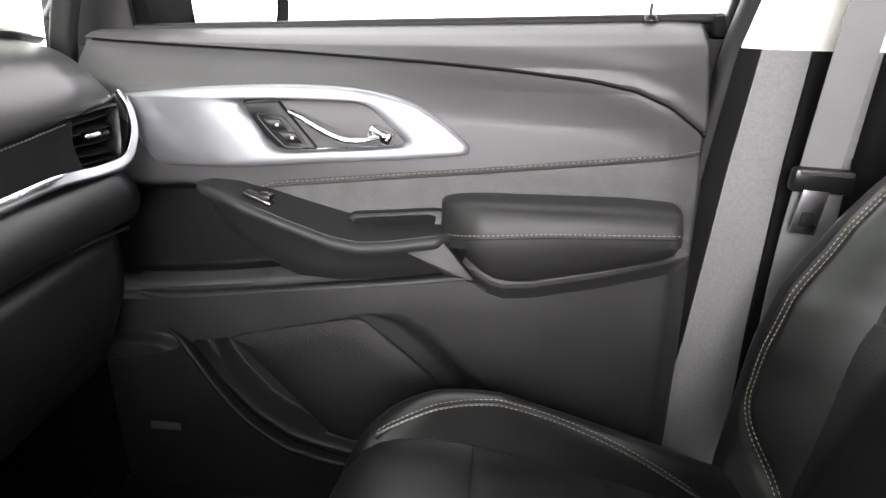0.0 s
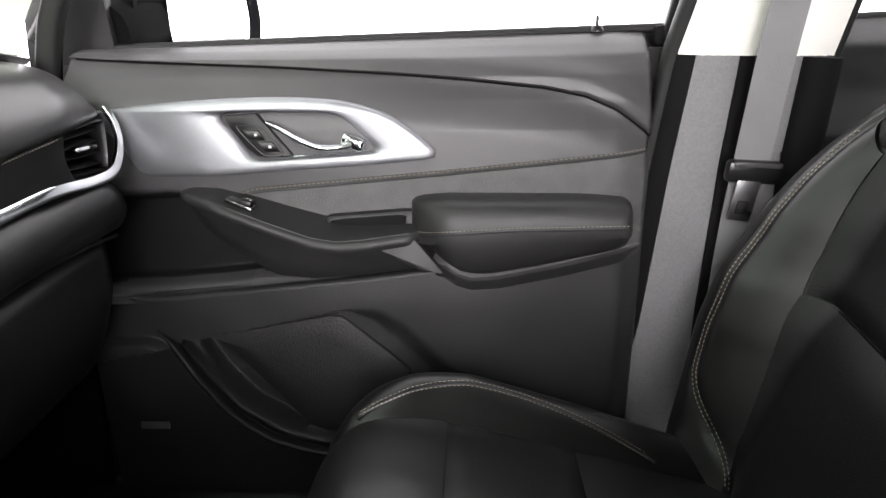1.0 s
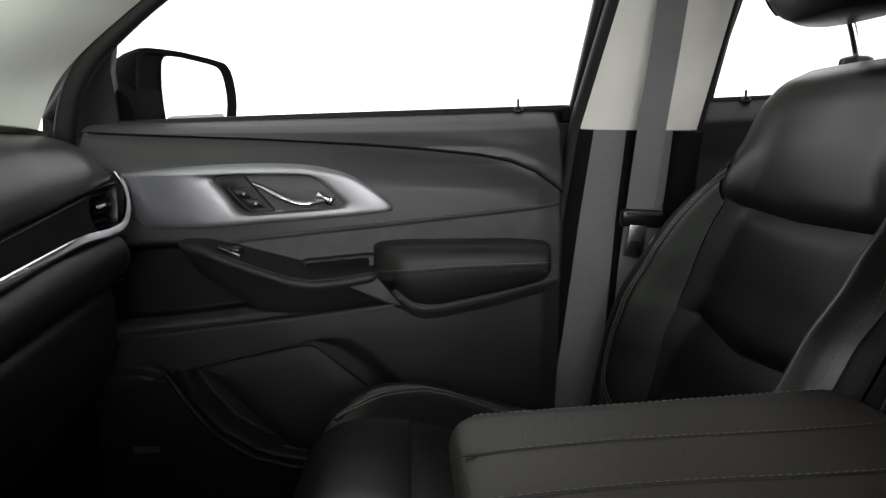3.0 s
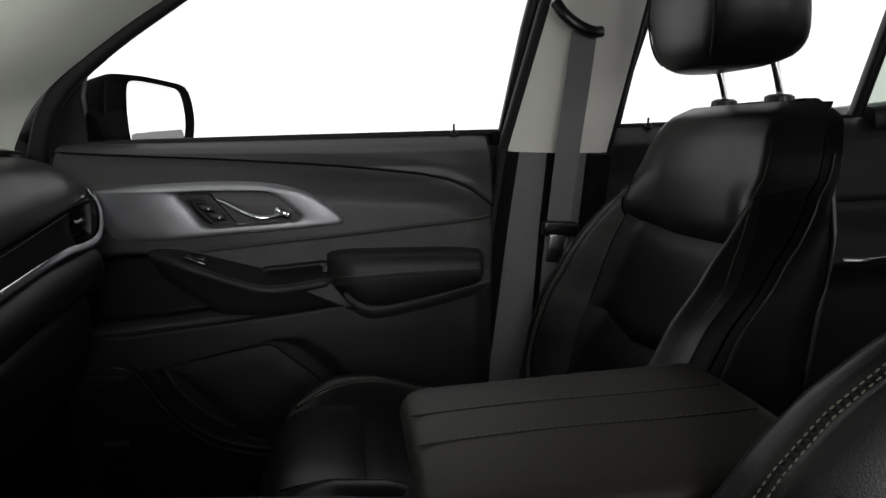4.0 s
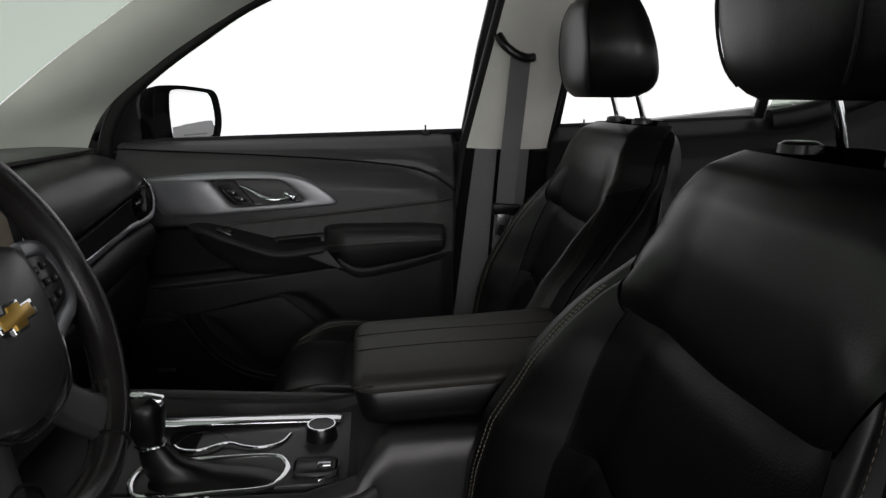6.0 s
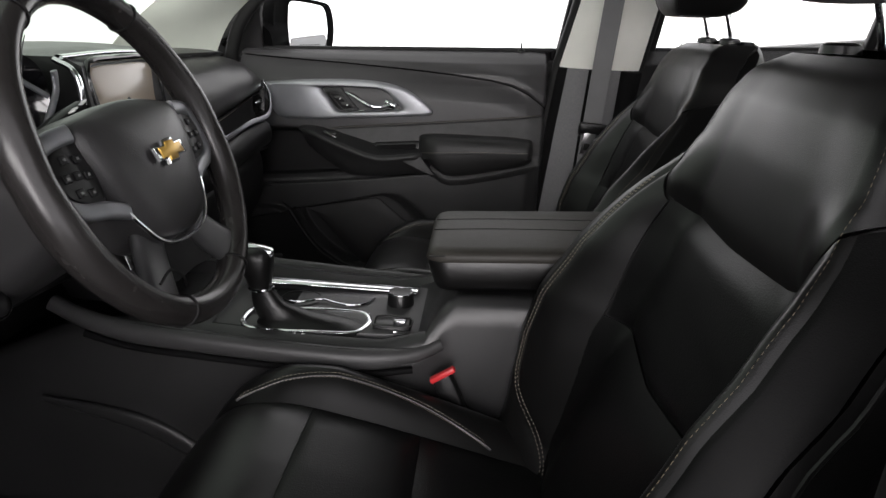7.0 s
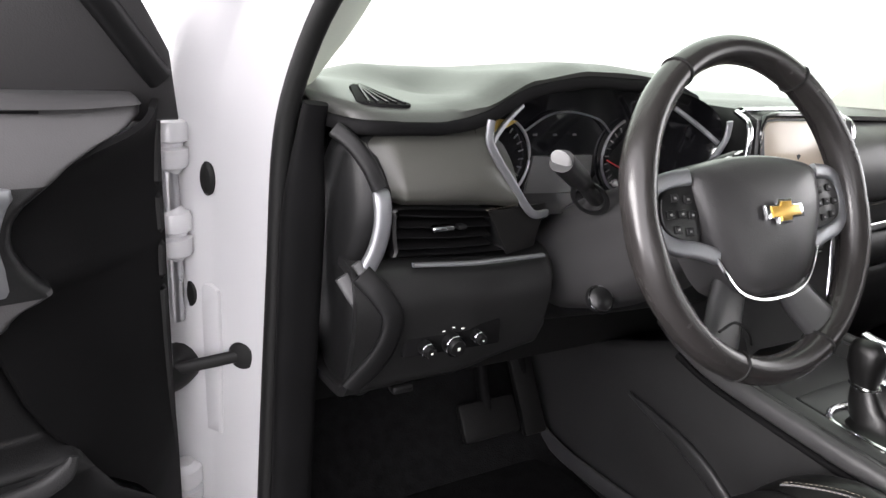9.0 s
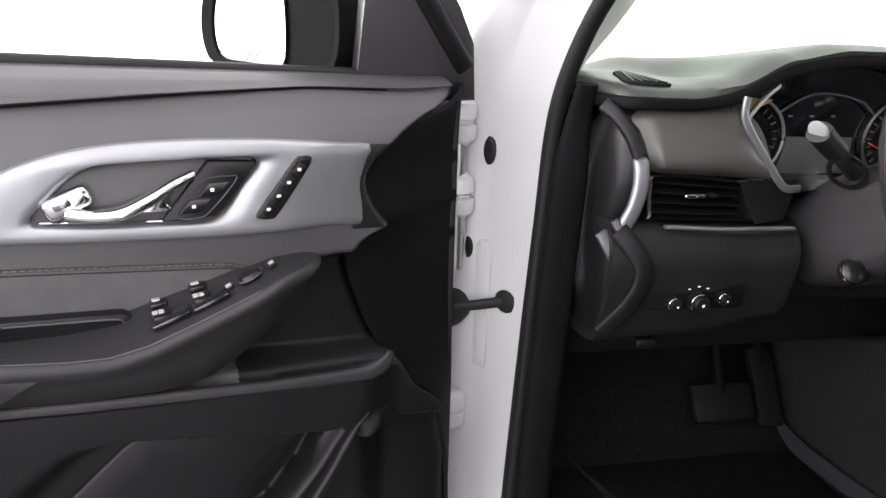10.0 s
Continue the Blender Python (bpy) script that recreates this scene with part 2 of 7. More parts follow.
def stitches(path, length=0.0036, gap=0.0022, r=0.0006, lift=(0, 0, 0)):
    """A row of separate thread stitches along a path."""
    p = np.array(path, float) + np.array(lift)
    s = np.r_[0, np.cumsum(np.linalg.norm(np.diff(p, axis=0), axis=1))]
    at = lambda d: np.array([np.interp(d, s, p[:, k]) for k in range(3)])
    verts, faces = [], []
    d = 0.0
    while d + length < s[-1]:
        a, b = at(d), at(d + length)
        t = (b - a) / (np.linalg.norm(b - a) + 1e-12)
        u = np.cross(t, (0.31, 0.52, 0.79))
        u /= np.linalg.norm(u)
        v = np.cross(t, u)
        k = len(verts)
        for c, rr in ((a, 0.6), (a * 0.5 + b * 0.5, 1.25), (b, 0.6)):
            verts += [c + r * rr * (math.cos(q) * u + math.sin(q) * v) for q in (0.8, 2.37, 3.94, 5.5)]
        for j in (0, 4):
            faces += [(k + j + i, k + j + (i + 1) % 4, k + j + 4 + (i + 1) % 4, k + j + 4 + i) for i in range(4)]
        faces += [(k + 3, k + 2, k + 1, k), (k + 8, k + 9, k + 10, k + 11)]
        d += length + gap
    return mesh_of(verts, faces)


def finish(name, bm, mat, flip=False, smooth=35.0, doubles=True):
    bmesh.ops.recalc_face_normals(bm, faces=bm.faces[:])
    me = bpy.data.meshes.new(name)
    bm.to_mesh(me)
    bm.free()
    me.materials.append(mat)
    for poly in me.polygons:
        poly.use_smooth = True
    me.set_sharp_from_angle(angle=radians(smooth))
    return me


def part(name, bm, mat, parent=None, label="", smooth=35.0):
    ob = new(name, finish(name, bm, mat, smooth=smooth))
    if parent is not None:
        ob.parent = parent
    if label:
        ob["label"] = label
    return ob


def thing(name, label, category, group="", kind=""):
    return tagged(new(name), label, category, group, kind)


def setting(name, bm, mat, label, category="", smooth=35.0):
    return tagged(part(name, bm, mat, smooth=smooth), label, category, kind="structure")


def moved(bm, m):
    bm.transform(m)
    return bm


def axes(o, u, v, w):
    """A placing matrix from an origin and three axes."""
    return Matrix(((u[0], v[0], w[0], o[0]), (u[1], v[1], w[1], o[1]), (u[2], v[2], w[2], o[2]), (0, 0, 0, 1)))


def interp(x, pts):
    p = np.array(pts, float)
    return np.interp(x, p[:, 0], p[:, 1])


def smooth01(t):
    t = np.clip(t, 0, 1)
    return t * t * (3 - 2 * t)


def inside(poly, X, Z):
    """Signed distance to a closed outline, positive inside."""
    p = np.array(poly, float)
    best, odd = np.full(X.shape, 9.0), np.zeros(X.shape, bool)
    for (x0, z0), (x1, z1) in zip(p, np.roll(p, -1, 0)):
        dx, dz = x1 - x0, z1 - z0
        t = np.clip(((X - x0) * dx + (Z - z0) * dz) / (dx * dx + dz * dz + 1e-12), 0, 1)
        best = np.minimum(best, np.hypot(X - x0 - t * dx, Z - z0 - t * dz))
        odd ^= ((z0 > Z) != (z1 > Z)) & (X < x0 + (Z - z0) * dx / (dz if abs(dz) > 1e-12 else 1e-12))
    return np.where(odd, best, -best)


# ---- front doors, drawn for the passenger side (inside faces -y) and mirrored for the other ----
CREASE = [(-0.42, 1.142), (-0.336, 1.139), (-0.20, 1.132), (-0.015, 1.125), (0.165, 1.115), (0.27, 1.107), (0.374, 1.096), (0.43, 1.085), (0.473, 1.067), (0.514, 1.038), (0.56, 0.995)]
STITCH = [(-0.050, 0.951), (-0.03, 0.957), (0.02, 0.962), (0.12, 0.972), (0.225, 0.982), (0.37, 0.997), (0.518, 1.013)]
TRIM_OUT = [(-0.262, 1.060), (-0.209, 1.070), (-0.15, 1.0765), (-0.077, 1.0815), (0.0, 1.084), (0.071, 1.082), (0.12, 1.0745), (0.158, 1.062), (0.19, 1.043),
            (0.215, 1.023), (0.2265, 1.010), (0.222, 1.003), (0.20, 0.9995), (0.10, 0.9905), (0.0, 0.984), (-0.077, 0.978), (-0.15, 0.976), (-0.21, 0.975), (-0.245, 0.98), (-0.262, 1.02)]
TRIM_HOLE = [(-0.071, 1.060), (-0.060, 1.0645), (-0.02, 1.0655), (0.0, 1.0655), (0.05, 1.065), (0.085, 1.063), (0.105, 1.052), (0.124, 1.034),
             (0.139, 1.019), (0.140, 1.0135), (0.132, 1.0105), (0.10, 1.0075), (0.04, 1.003), (-0.005, 1.000), (-0.024, 1.003), (-0.036, 1.012), (-0.053, 1.036), (-0.068, 1.053)]
CARRIER = [(-0.42, 0.785), (-0.24, 0.794), (-0.174, 0.798), (-0.075, 0.808), (0.023, 0.819), (0.119, 0.830), (0.222, 0.845), (0.238, 0.841), (0.254, 0.829), (0.276, 0.822), (0.313, 0.825), (0.397, 0.843), (0.486, 0.867), (0.56, 0.887), (0.56, 0.40), (-0.42, 0.40)]
SPEAKER_BAY = [(-0.42, 0.676), (-0.188, 0.721), (0.018, 0.767), (0.097, 0.786), (0.13, 0.789), (0.149, 0.786), (0.187, 0.762), (0.239, 0.708), (0.279, 0.673), (0.31, 0.62), (0.31, 0.40), (-0.42, 0.40)]
POCKET = [(-0.42, 0.735), (-0.20, 0.735), (-0.160, 0.722), (-0.122, 0.664), (-0.079, 0.613), (-0.027, 0.576), (0.0, 0.565), (0.06, 0.55), (0.2, 0.535), (0.40, 0.515), (0.42, 0.40), (-0.42, 0.40)]
SLOT = [(-0.152, 0.732), (-0.118, 0.728), (-0.028, 0.632), (0.03, 0.572), (0.006, 0.567), (-0.021, 0.577), (-0.073, 0.613), (-0.116, 0.663)]
INSERT_AREA = [(-0.055, 0.948), (-0.03, 0.957), (0.02, 0.962), (0.12, 0.972), (0.225, 0.982), (0.37, 0.997), (0.525, 1.013), (0.525, 0.90), (0.06, 0.88), (0.0, 0.905)]
FRONT_EDGE = [(0.42, -0.345), (0.60, -0.335), (0.70, -0.315), (0.723, -0.300), (0.753, -0.265), (0.79, -0.243), (0.825, -0.222), (0.861, -0.205), (0.909, -0.190), (0.93, -0.186), (0.948, -0.187), (0.96, -0.194), (0.970, -0.206), (0.9775, -0.228), (0.981, -0.2295), (0.992, -0.219), (1.004, -0.210), (1.02, -0.2025), (1.033, -0.2005), (1.046, -0.203), (1.06, -0.214), (1.076, -0.237), (1.09, -0.257), (1.105, -0.287), (1.118, -0.320), (1.131, -0.338), (1.16, -0.345)]
SEAM_ROW = [(-0.42, 0.930), (-0.10, 0.942)] + STITCH
PULL = [(-0.32, 0.800), (-0.32, 0.940), (-0.16, 0.950), (-0.10, 0.945), (-0.06, 0.915), (0.0, 0.876), (0.06, 0.852), (0.11, 0.848), (0.08, 0.836), (-0.05, 0.822), (-0.20, 0.808)]


crease_rise = 0.0


def crease_z(x):
    return interp(x, CREASE) + crease_rise * smooth01((x + 0.30) / 0.18)


def door_y(X, Z):
    """How far out the door's inside skin lies."""
    Y = interp(Z, [(0.40, 0.80), (0.5, 0.79), (0.6, 0.78), (0.7, 0.772), (0.8, 0.766), (0.9, 0.764), (0.98, 0.760), (1.04, 0.760), (1.08, 0.766), (1.11, 0.777), (1.135, 0.795), (1.150, 0.815), (1.160, 0.832), (1.168, 0.86)])
    zc = crease_z(X)
    d = Z - zc
    Y = Y + 0.010 * smooth01((0.002 - d) / 0.004) * (1 - smooth01((-d - 0.004) / 0.07)) - 0.007 * smooth01((0.005 - d) / 0.07)
    Y = Y - 0.006 * np.exp(-((d - 0.020) / 0.018) ** 2)
    Y = Y + 0.010 * smooth01((X - 0.47) / 0.06) + 0.04 * smooth01((X - 0.515) / 0.02)
    Y = Y + 0.004 * smooth01(inside(INSERT_AREA, X, Z) / 0.004 + 0.5)
    Y = Y + 0.040 * smooth01(inside(PULL, X, Z) / 0.02 + 0.3)
    Y = Y - 0.030 * smooth01(inside(CARRIER, X, Z) / 0.009 + 0.5) * (1 - smooth01((X - 0.48) / 0.05))
    wide = 0.009 + 0.036 * smooth01((X - 0.07) / 0.09)
    Y = Y + 0.036 * smooth01(inside(SPEAKER_BAY, X, Z) / wide)
    Y = Y - 0.020 * smooth01(inside(POCKET, X, Z) / 0.010 + 0.5)
    Y = Y + 0.030 * smooth01(inside(SLOT, X, Z) / 0.006 + 0.3)
    return Y


def belt_z(x):
    return interp(x, [(-0.42, 1.142), (-0.25, 1.146), (0.1, 1.158), (0.55, 1.172), (1.5, 1.215)])


def on_door(pts, lift=0.0):
    p = np.array(pts, float)
    return np.stack([p[:, 0], door_y(p[:, 0], p[:, 1]) - lift, p[:, 1]], 1)


FACE_IN = lambda y: axes((0, y, 0), (1, 0, 0), (0, 0, 1), (0, -1, 0))


def front_door(name, label, place, driver):
    """A door with its trim panel, frame and glass. place takes the drawn door to where it stands."""
    global crease_rise
    crease_rise = 0.0095 if driver else 0.0
    door = thing(name, label, "car door", "front doors")
    # the driver door carries its handle group a little higher
    raised = ("handle_surround", "handle_recess", "lock_panel", "lock_button", "lock_mark", "lock_outline", "lever_web", "pull_lever", "lever_hub", "hub_recess", "lower_chrome", "memory_panel", "memory_button", "button_mark")

    def add(pname, bm, mat, plabel="", parent=None, smooth=35.0):
        if driver and pname in raised:
            for v in bm.verts:
                v.co.z += 0.008 * float(smooth01(np.array((v.co.x + 0.22) / 0.09)))
        bm.transform(place)
        return part(pname, bm, mat, parent or door, plabel, smooth)

    # trim panel skin
    nx, nz = 300, 260
    xs, zs = np.linspace(-0.245 if driver else -0.30, 0.545, nx), np.linspace(0, 1, nz)
    X = np.repeat(xs[None], nz, 0)
    stops = [0.0, 0.50, 0.70, 0.88, 1.0]
    for _ in range(6 if driver else 1):
        # rows follow the ledge, the stitched seam, the crease and the sill
        knots = [np.full(X.shape, 0.44), interp(X, CARRIER[:-2]), interp(X, SEAM_ROW), crease_z(X), belt_z(X) + 0.006]
        Z = np.zeros(X.shape)
        for a, b, lo, hi in zip(stops, stops[1:], knots, knots[1:]):
            f_ = (zs[:, None] - a) / (b - a)
            Z = np.where((f_ >= 0) & (f_ <= 1.0001), lo + (hi - lo) * f_, Z)
        if driver:
            left = interp(Z, FRONT_EDGE)
            X = left + (0.545 - left) * (xs[None] - xs[0]) / (0.545 - xs[0])
    top = np.clip((Z - knots[3]) / (knots[4] - knots[3]), 0, 1)
    Y = door_y(X, Z + (1.168 - knots[4]) * top)
    if driver:
        # the steps of the lower moulding run out towards the front edge
        near = np.maximum(1 - smooth01((X - left) / 0.06), 1 - smooth01((X + 0.245) / 0.07))
        low = smooth01(inside(CARRIER, X, Z) / 0.009 + 0.5)
        Y = Y + near * (0.030 * low + 0.020 * smooth01(inside(POCKET, X, Z) / 0.010 + 0.5))
        Y = Y + (0.03 - 0.034 * low) * (1 - np.sqrt(np.clip(1 - ((left + 0.016 - X) / 0.016).clip(0, 1) ** 2, 0, 1)))
    g = np.stack([X, Y, Z], -1).reshape(-1, 3)
    row = np.repeat(zs[:, None], nx, 1)
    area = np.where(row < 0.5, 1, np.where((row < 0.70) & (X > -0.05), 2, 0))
    # black here paints the shade in the pull recess, wider on the driver door
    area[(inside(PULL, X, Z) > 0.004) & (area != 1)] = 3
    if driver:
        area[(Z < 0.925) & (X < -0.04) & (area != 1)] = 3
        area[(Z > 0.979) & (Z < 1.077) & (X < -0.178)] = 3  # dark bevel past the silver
    quads = {k: [] for k in range(4)}
    for j in range(nz - 1):
        for i in range(nx - 1):
            quads[int(area[j, i])].append((j * nx + i, j * nx + i + 1, (j + 1) * nx + i + 1, (j + 1) * nx + i))
    # driver's moulding is darker than the passenger's, to paint its deeper shade
    for k, mat, nm, lb in ((0, DOORSKIN, "trim_panel", "dark vinyl door trim panel"), (1, PLASTIC if driver else LOWER, "lower_carrier", "grained black lower door moulding"), (2, INSERT, "door_insert", "charcoal leather-grain door insert"), (3, PLASTIC, "pull_recess", "recess below the pull handle with its shade painted black")):
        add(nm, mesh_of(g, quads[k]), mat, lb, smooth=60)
    # door body behind the trim, white outside
    body = [(-0.385, 0.38), (0.56, 0.38), (0.575, 0.8), (0.60, 1.165), (-0.36, 1.135), (-0.385, 1.05)]
    add("door_shell", prism(body, 0.07, FACE_IN(0.945), 0.006), PAINT, "white painted outer door shell")
    x0 = -0.27 if driver else -0.36
    add("inner_frame", prism([(x0, 0.40), (0.545, 0.40), (0.56, 0.8), (0.575, 1.15), (x0, 1.125)], 0.055, FACE_IN(0.872), 0.004), RUBBER, "black inner door frame")
    if driver:
        def cap_at(a, b):
            z = 0.42 + 0.72 * b
            xi = 0.004 + interp(z, FRONT_EDGE)
            x = xi + 0.004 + a * (-0.378 - xi)
            return np.array([x, 0.786 + 0.082 * a, z])

        add("front_end_cap", thick(sheet(cap_at, 16, 120), 0.006), CAPBLACK, "matt black front edge of the door", smooth=80)
        add("edge_seal", tube([cap_at(0.97, b) + np.array([0, -0.004, 0]) for b in np.linspace(0, 1, 40)], 0.006), RUBBER)
    # sill seal along the window
    add("window_seal", sweep(spl([(x, 0.853, belt_z(x) + 0.004) for x in np.linspace(-0.335 if driver else -0.27, 0.545, 14)], 40), oval(0.022, 0.014)), RUBBER, "black window sill seal")
    add("seal_corner", moved(rbox((0.05, 0.06, 0.03), 0.008), pose(0.556, 0.86, 1.165)), CAPBLACK, "black corner of the window seal")
    # crease seam
    add("crease_seam", tube(on_door([(x, float(crease_z(np.array(x))) - 0.0005) for x in np.linspace(-0.24 if driver else -0.29, 0.522, 110)], 0.0005), 0.0024, 6), CAPBLACK)
    # silver handle surround
    n = 110
    edge = TRIM_OUT
    if driver:
        edge = [(-0.200, 1.0775)] + TRIM_OUT[2:15] + [(-0.06, 0.982), (-0.11, 0.9815), (-0.15, 0.982), (-0.18, 0.9815), (-0.203, 0.9815), (-0.200, 0.992), (-0.194, 1.004), (-0.189, 1.02), (-0.187, 1.033), (-0.189, 1.046), (-0.194, 1.06)]
    outer, hole = closed(edge, n), closed(TRIM_HOLE, n)
    k = np.argmin(((hole - outer[0]) ** 2).sum(1))
    hole = np.roll(hole, -k, 0)
    yb = door_y(np.array([0.0]), np.array([1.03]))[0]

    def ring(t, y):
        q = outer * (1 - t) + hole * t
        fold = lambda u, v: 0.11 * max(0.0, -0.096 - 0.48 * (v - 0.981) - u) - 0.11 * max(0.0, -0.22 - u)
        return [(u, yb + y - 0.0015 * math.sin(min(1, max(0, t)) * math.pi) + 0.22 * max(0, v - 1.066) + fold(u, v), v) for u, v in q]

    rings = [ring(0, 0.008), ring(0, -0.006), ring(0.03, -0.0085), ring(0.12, -0.0098), ring(0.25, -0.0101), ring(0.4, -0.0102), ring(0.5, -0.0102), ring(0.6, -0.0102), ring(0.7, -0.0102), ring(0.8, -0.0102), ring(0.88, -0.0099), ring(0.94, -0.0082), ring(0.98, -0.0052), ring(1.0, -0.0020), ring(1.02, 0.012)]
    add("handle_surround", loft(rings, cap=False), SILVER, "satin silver handle surround", smooth=50)
    # recess behind the handle
    rec = [[(u, yb + 0.002, v) for u, v in hole]]
    hc = hole.mean(0)
    for t, dy in ((0.97, 0.004), (0.9, 0.022), (0.75, 0.034), (0.3, 0.04)):
        rec.append([(hc[0] + (u - hc[0]) * t, yb + dy, hc[1] + (v - hc[1]) * t) for u, v in hole])
    bowl = add("handle_recess", loft(rec, start=False), SMOOTH, "black handle recess", smooth=50)
    plate = [(-0.066, 1.060), (-0.020, 1.063), (0.000, 1.040), (0.028, 1.006), (-0.004, 1.003), (-0.022, 1.005), (-0.036, 1.016), (-0.055, 1.042)]
    lock_panel = add("lock_panel", prism(plate, 0.012, FACE_IN(yb + 0.004), 0.002), PLASTIC, "black lock button panel")
    for (u, v) in ((-0.025, 1.034), (-0.006, 1.018)):
        bt = prism([(u - 0.014, v + 0.007), (u + 0.007, v + 0.007), (u + 0.017, v - 0.007), (u - 0.003, v - 0.007)], 0.006, FACE_IN(yb - 0.004), 0.0015)
        add("lock_button", bt, SMOOTH, parent=bowl)
        add("lock_mark", prism([(u + 0.002, v + 0.0018), (u + 0.0055, v + 0.0018), (u + 0.0055, v - 0.0016), (u + 0.002, v - 0.0016)], 0.001, FACE_IN(yb - 0.0098)), MARK, parent=bowl)
    add("lock_outline", tube([(u, yb - 0.0092, v) for u, v in closed([(-0.047, 1.045), (-0.040, 1.047), (-0.016, 1.045), (-0.004, 1.034), (0.014, 1.012), (0.010, 1.006), (-0.008, 1.006), (-0.016, 1.010), (-0.034, 1.028)], 50)], 0.0007, 5, ring=True, up=(0, 1, 0)), SATIN, parent=bowl)
    lever = spl([(-0.004, yb - 0.004, 1.0505), (0.015, yb - 0.010, 1.043), (0.04, yb - 0.016, 1.030), (0.066, yb - 0.018, 1.0195), (0.09, yb - 0.015, 1.0185), (0.110, yb - 0.010, 1.0215)], 36)
    if driver:
        add("lever_web", prism(closed([(0.026, 1.038), (0.049, 1.029), (0.062, 1.021), (0.055, 1.016), (0.021, 1.0165), (0.024, 1.026)], 30), 0.006, FACE_IN(yb - 0.006), 0.002), CHROME, "chrome foot of the door handle")
    add("pull_lever", sweep(lever, oval(0.020, 0.0115 if driver else 0.0085), taper=lambda t: 0.75 + 0.35 * math.sin(t * 2.6)), CHROME, "chrome inside door handle")
    add("lever_hub", moved(rbox((0.044, 0.020, 0.022) if driver else (0.034, 0.020, 0.020), 0.007 if driver else 0.006, seg=3), axes((0.109 if driver else 0.112, yb - 0.004, 1.031 if driver else 1.0245), (0.92, 0, -0.38), (0, 1, 0), (0.38, 0, 0.92))), CHROME)
    add("hub_recess", moved(rbox((0.016, 0.004, 0.009), 0.003), axes((0.114, yb - 0.0135, 1.031 if driver else 1.0245), (0.92, 0, -0.38), (0, 1, 0), (0.38, 0, 0.92))), DARKCHROME)
    add("lower_chrome", tube(spl([(0.005, yb - 0.003, 1.0025), (0.06, yb - 0.004, 1.0065), (0.134, yb - 0.003, 1.0125)], 20), 0.0008, 6), CHROME)
    # insert stitching
    st = on_door(spl(STITCH, 120), 0.002)
    add("insert_stitching", stitches(st, 0.0042, 0.0026, 0.0005 if driver else 0.0008), THREAD_DARK if driver else THREAD, "beige double stitching")
    add("insert_welt", tube(on_door(spl([(x, z - 0.005) for x, z in STITCH], 80), -0.001), 0.0022, 6), VINYL)
    # armrest pad
    pad_b = [(0.192, 0.902), (0.20, 0.897), (0.22, 0.878), (0.246, 0.857), (0.262, 0.848), (0.285, 0.8445), (0.31, 0.846), (0.39, 0.862), (0.469, 0.880), (0.495, 0.892)]
    seam_z = [(0.19, 0.9035), (0.21, 0.9065), (0.239, 0.911), (0.33, 0.917), (0.487, 0.921)]
    rings = []
    for x in np.r_[np.linspace(0.1912, 0.252, 14), np.linspace(0.262, 0.47, 18), np.linspace(0.478, 0.495, 6)]:
        e = min(1.0, math.sqrt(max(0.0, 1 - ((0.252 - x) / 0.061) ** 2))) if x < 0.252 else min(1.0, math.sqrt(max(0.02, 1 - ((x - 0.478) / 0.0175) ** 2))) if x > 0.478 else 1.0
        zb, zt = interp(x, pad_b), 0.9535 - 0.012 * (1 - e) - 0.004 * smooth01((x - 0.42) / 0.07)
        mid = interp(x, seam_z) + 0.0045
        r = [(0.785, zt - 0.004), (0.75, zt), (0.715, zt - 0.001), (0.702, zt - 0.005), (0.694, zt - 0.013), (0.6895, mid), (0.6888, mid - 0.008), (0.6892, mid - 0.02), (0.692, (mid + zb) / 2), (0.700, zb + 0.012), (0.713, zb + 0.003), (0.735, zb), (0.785, zb + 0.002)]
        rings.append([(x, 0.785 + (y - 0.785) * (0.35 + 0.65 * e), z) for y, z in r])
    pad = add("armrest_pad", loft(rings), ARMPAD, "black leather armrest pad", smooth=50)
    add("pad_stitching", stitches([(x, 0.6882 + 0.0625 * (1 - math.sqrt(max(0.0, 1 - max(0.0, (0.252 - x) / 0.061) ** 2))), interp(x, seam_z) + 0.0015) for x in np.linspace(0.203, 0.486, 60)]), THREAD, parent=pad)
    add("pad_seam", tube([(x, 0.6888 + 0.0625 * (1 - math.sqrt(max(0.0, 1 - max(0.0, (0.252 - x) / 0.061) ** 2))), interp(x, seam_z) - 0.0035) for x in np.linspace(0.20, 0.486, 40)], 0.0010, 6), RUBBER, parent=pad)
    # switch bezel that swoops into the pull handle
    zt_ = [(-0.135, 0.955), (-0.12, 0.957), (-0.083, 0.9515), (-0.045, 0.935), (0.008, 0.915), (0.055, 0.899), (0.091, 0.893), (0.127, 0.896), (0.196, 0.907), (0.25, 0.905)]
    zk_ = [(-0.135, 0.956), (-0.118, 0.961), (-0.082, 0.960), (-0.051, 0.952), (0.011, 0.934), (0.068, 0.918), (0.13, 0.912), (0.25, 0.912)]
    zb_ = [(-0.135, 0.945), (-0.128, 0.929), (-0.113, 0.907), (-0.067, 0.876), (-0.03, 0.850), (0.0, 0.833), (0.05, 0.829), (0.12, 0.834), (0.2, 0.846), (0.25, 0.842)]
    rings = []
    for x in np.r_[np.linspace(-0.135, -0.09, 14), np.linspace(-0.085, 0.25, 46)]:
        zt, zk, zb = interp(x, zt_), interp(x, zk_), interp(x, zb_)
        e = math.sqrt(max(0.0, 1 - max(0.0, (-0.06 - x) / 0.0755) ** 2))
        yf = 0.752 - 0.054 * e + 0.050 * smooth01((x - 0.185) / 0.06)
        h = zt - zb
        band = min(0.014, 0.3 * h)
        yk = max(yf + 0.004, 0.762)
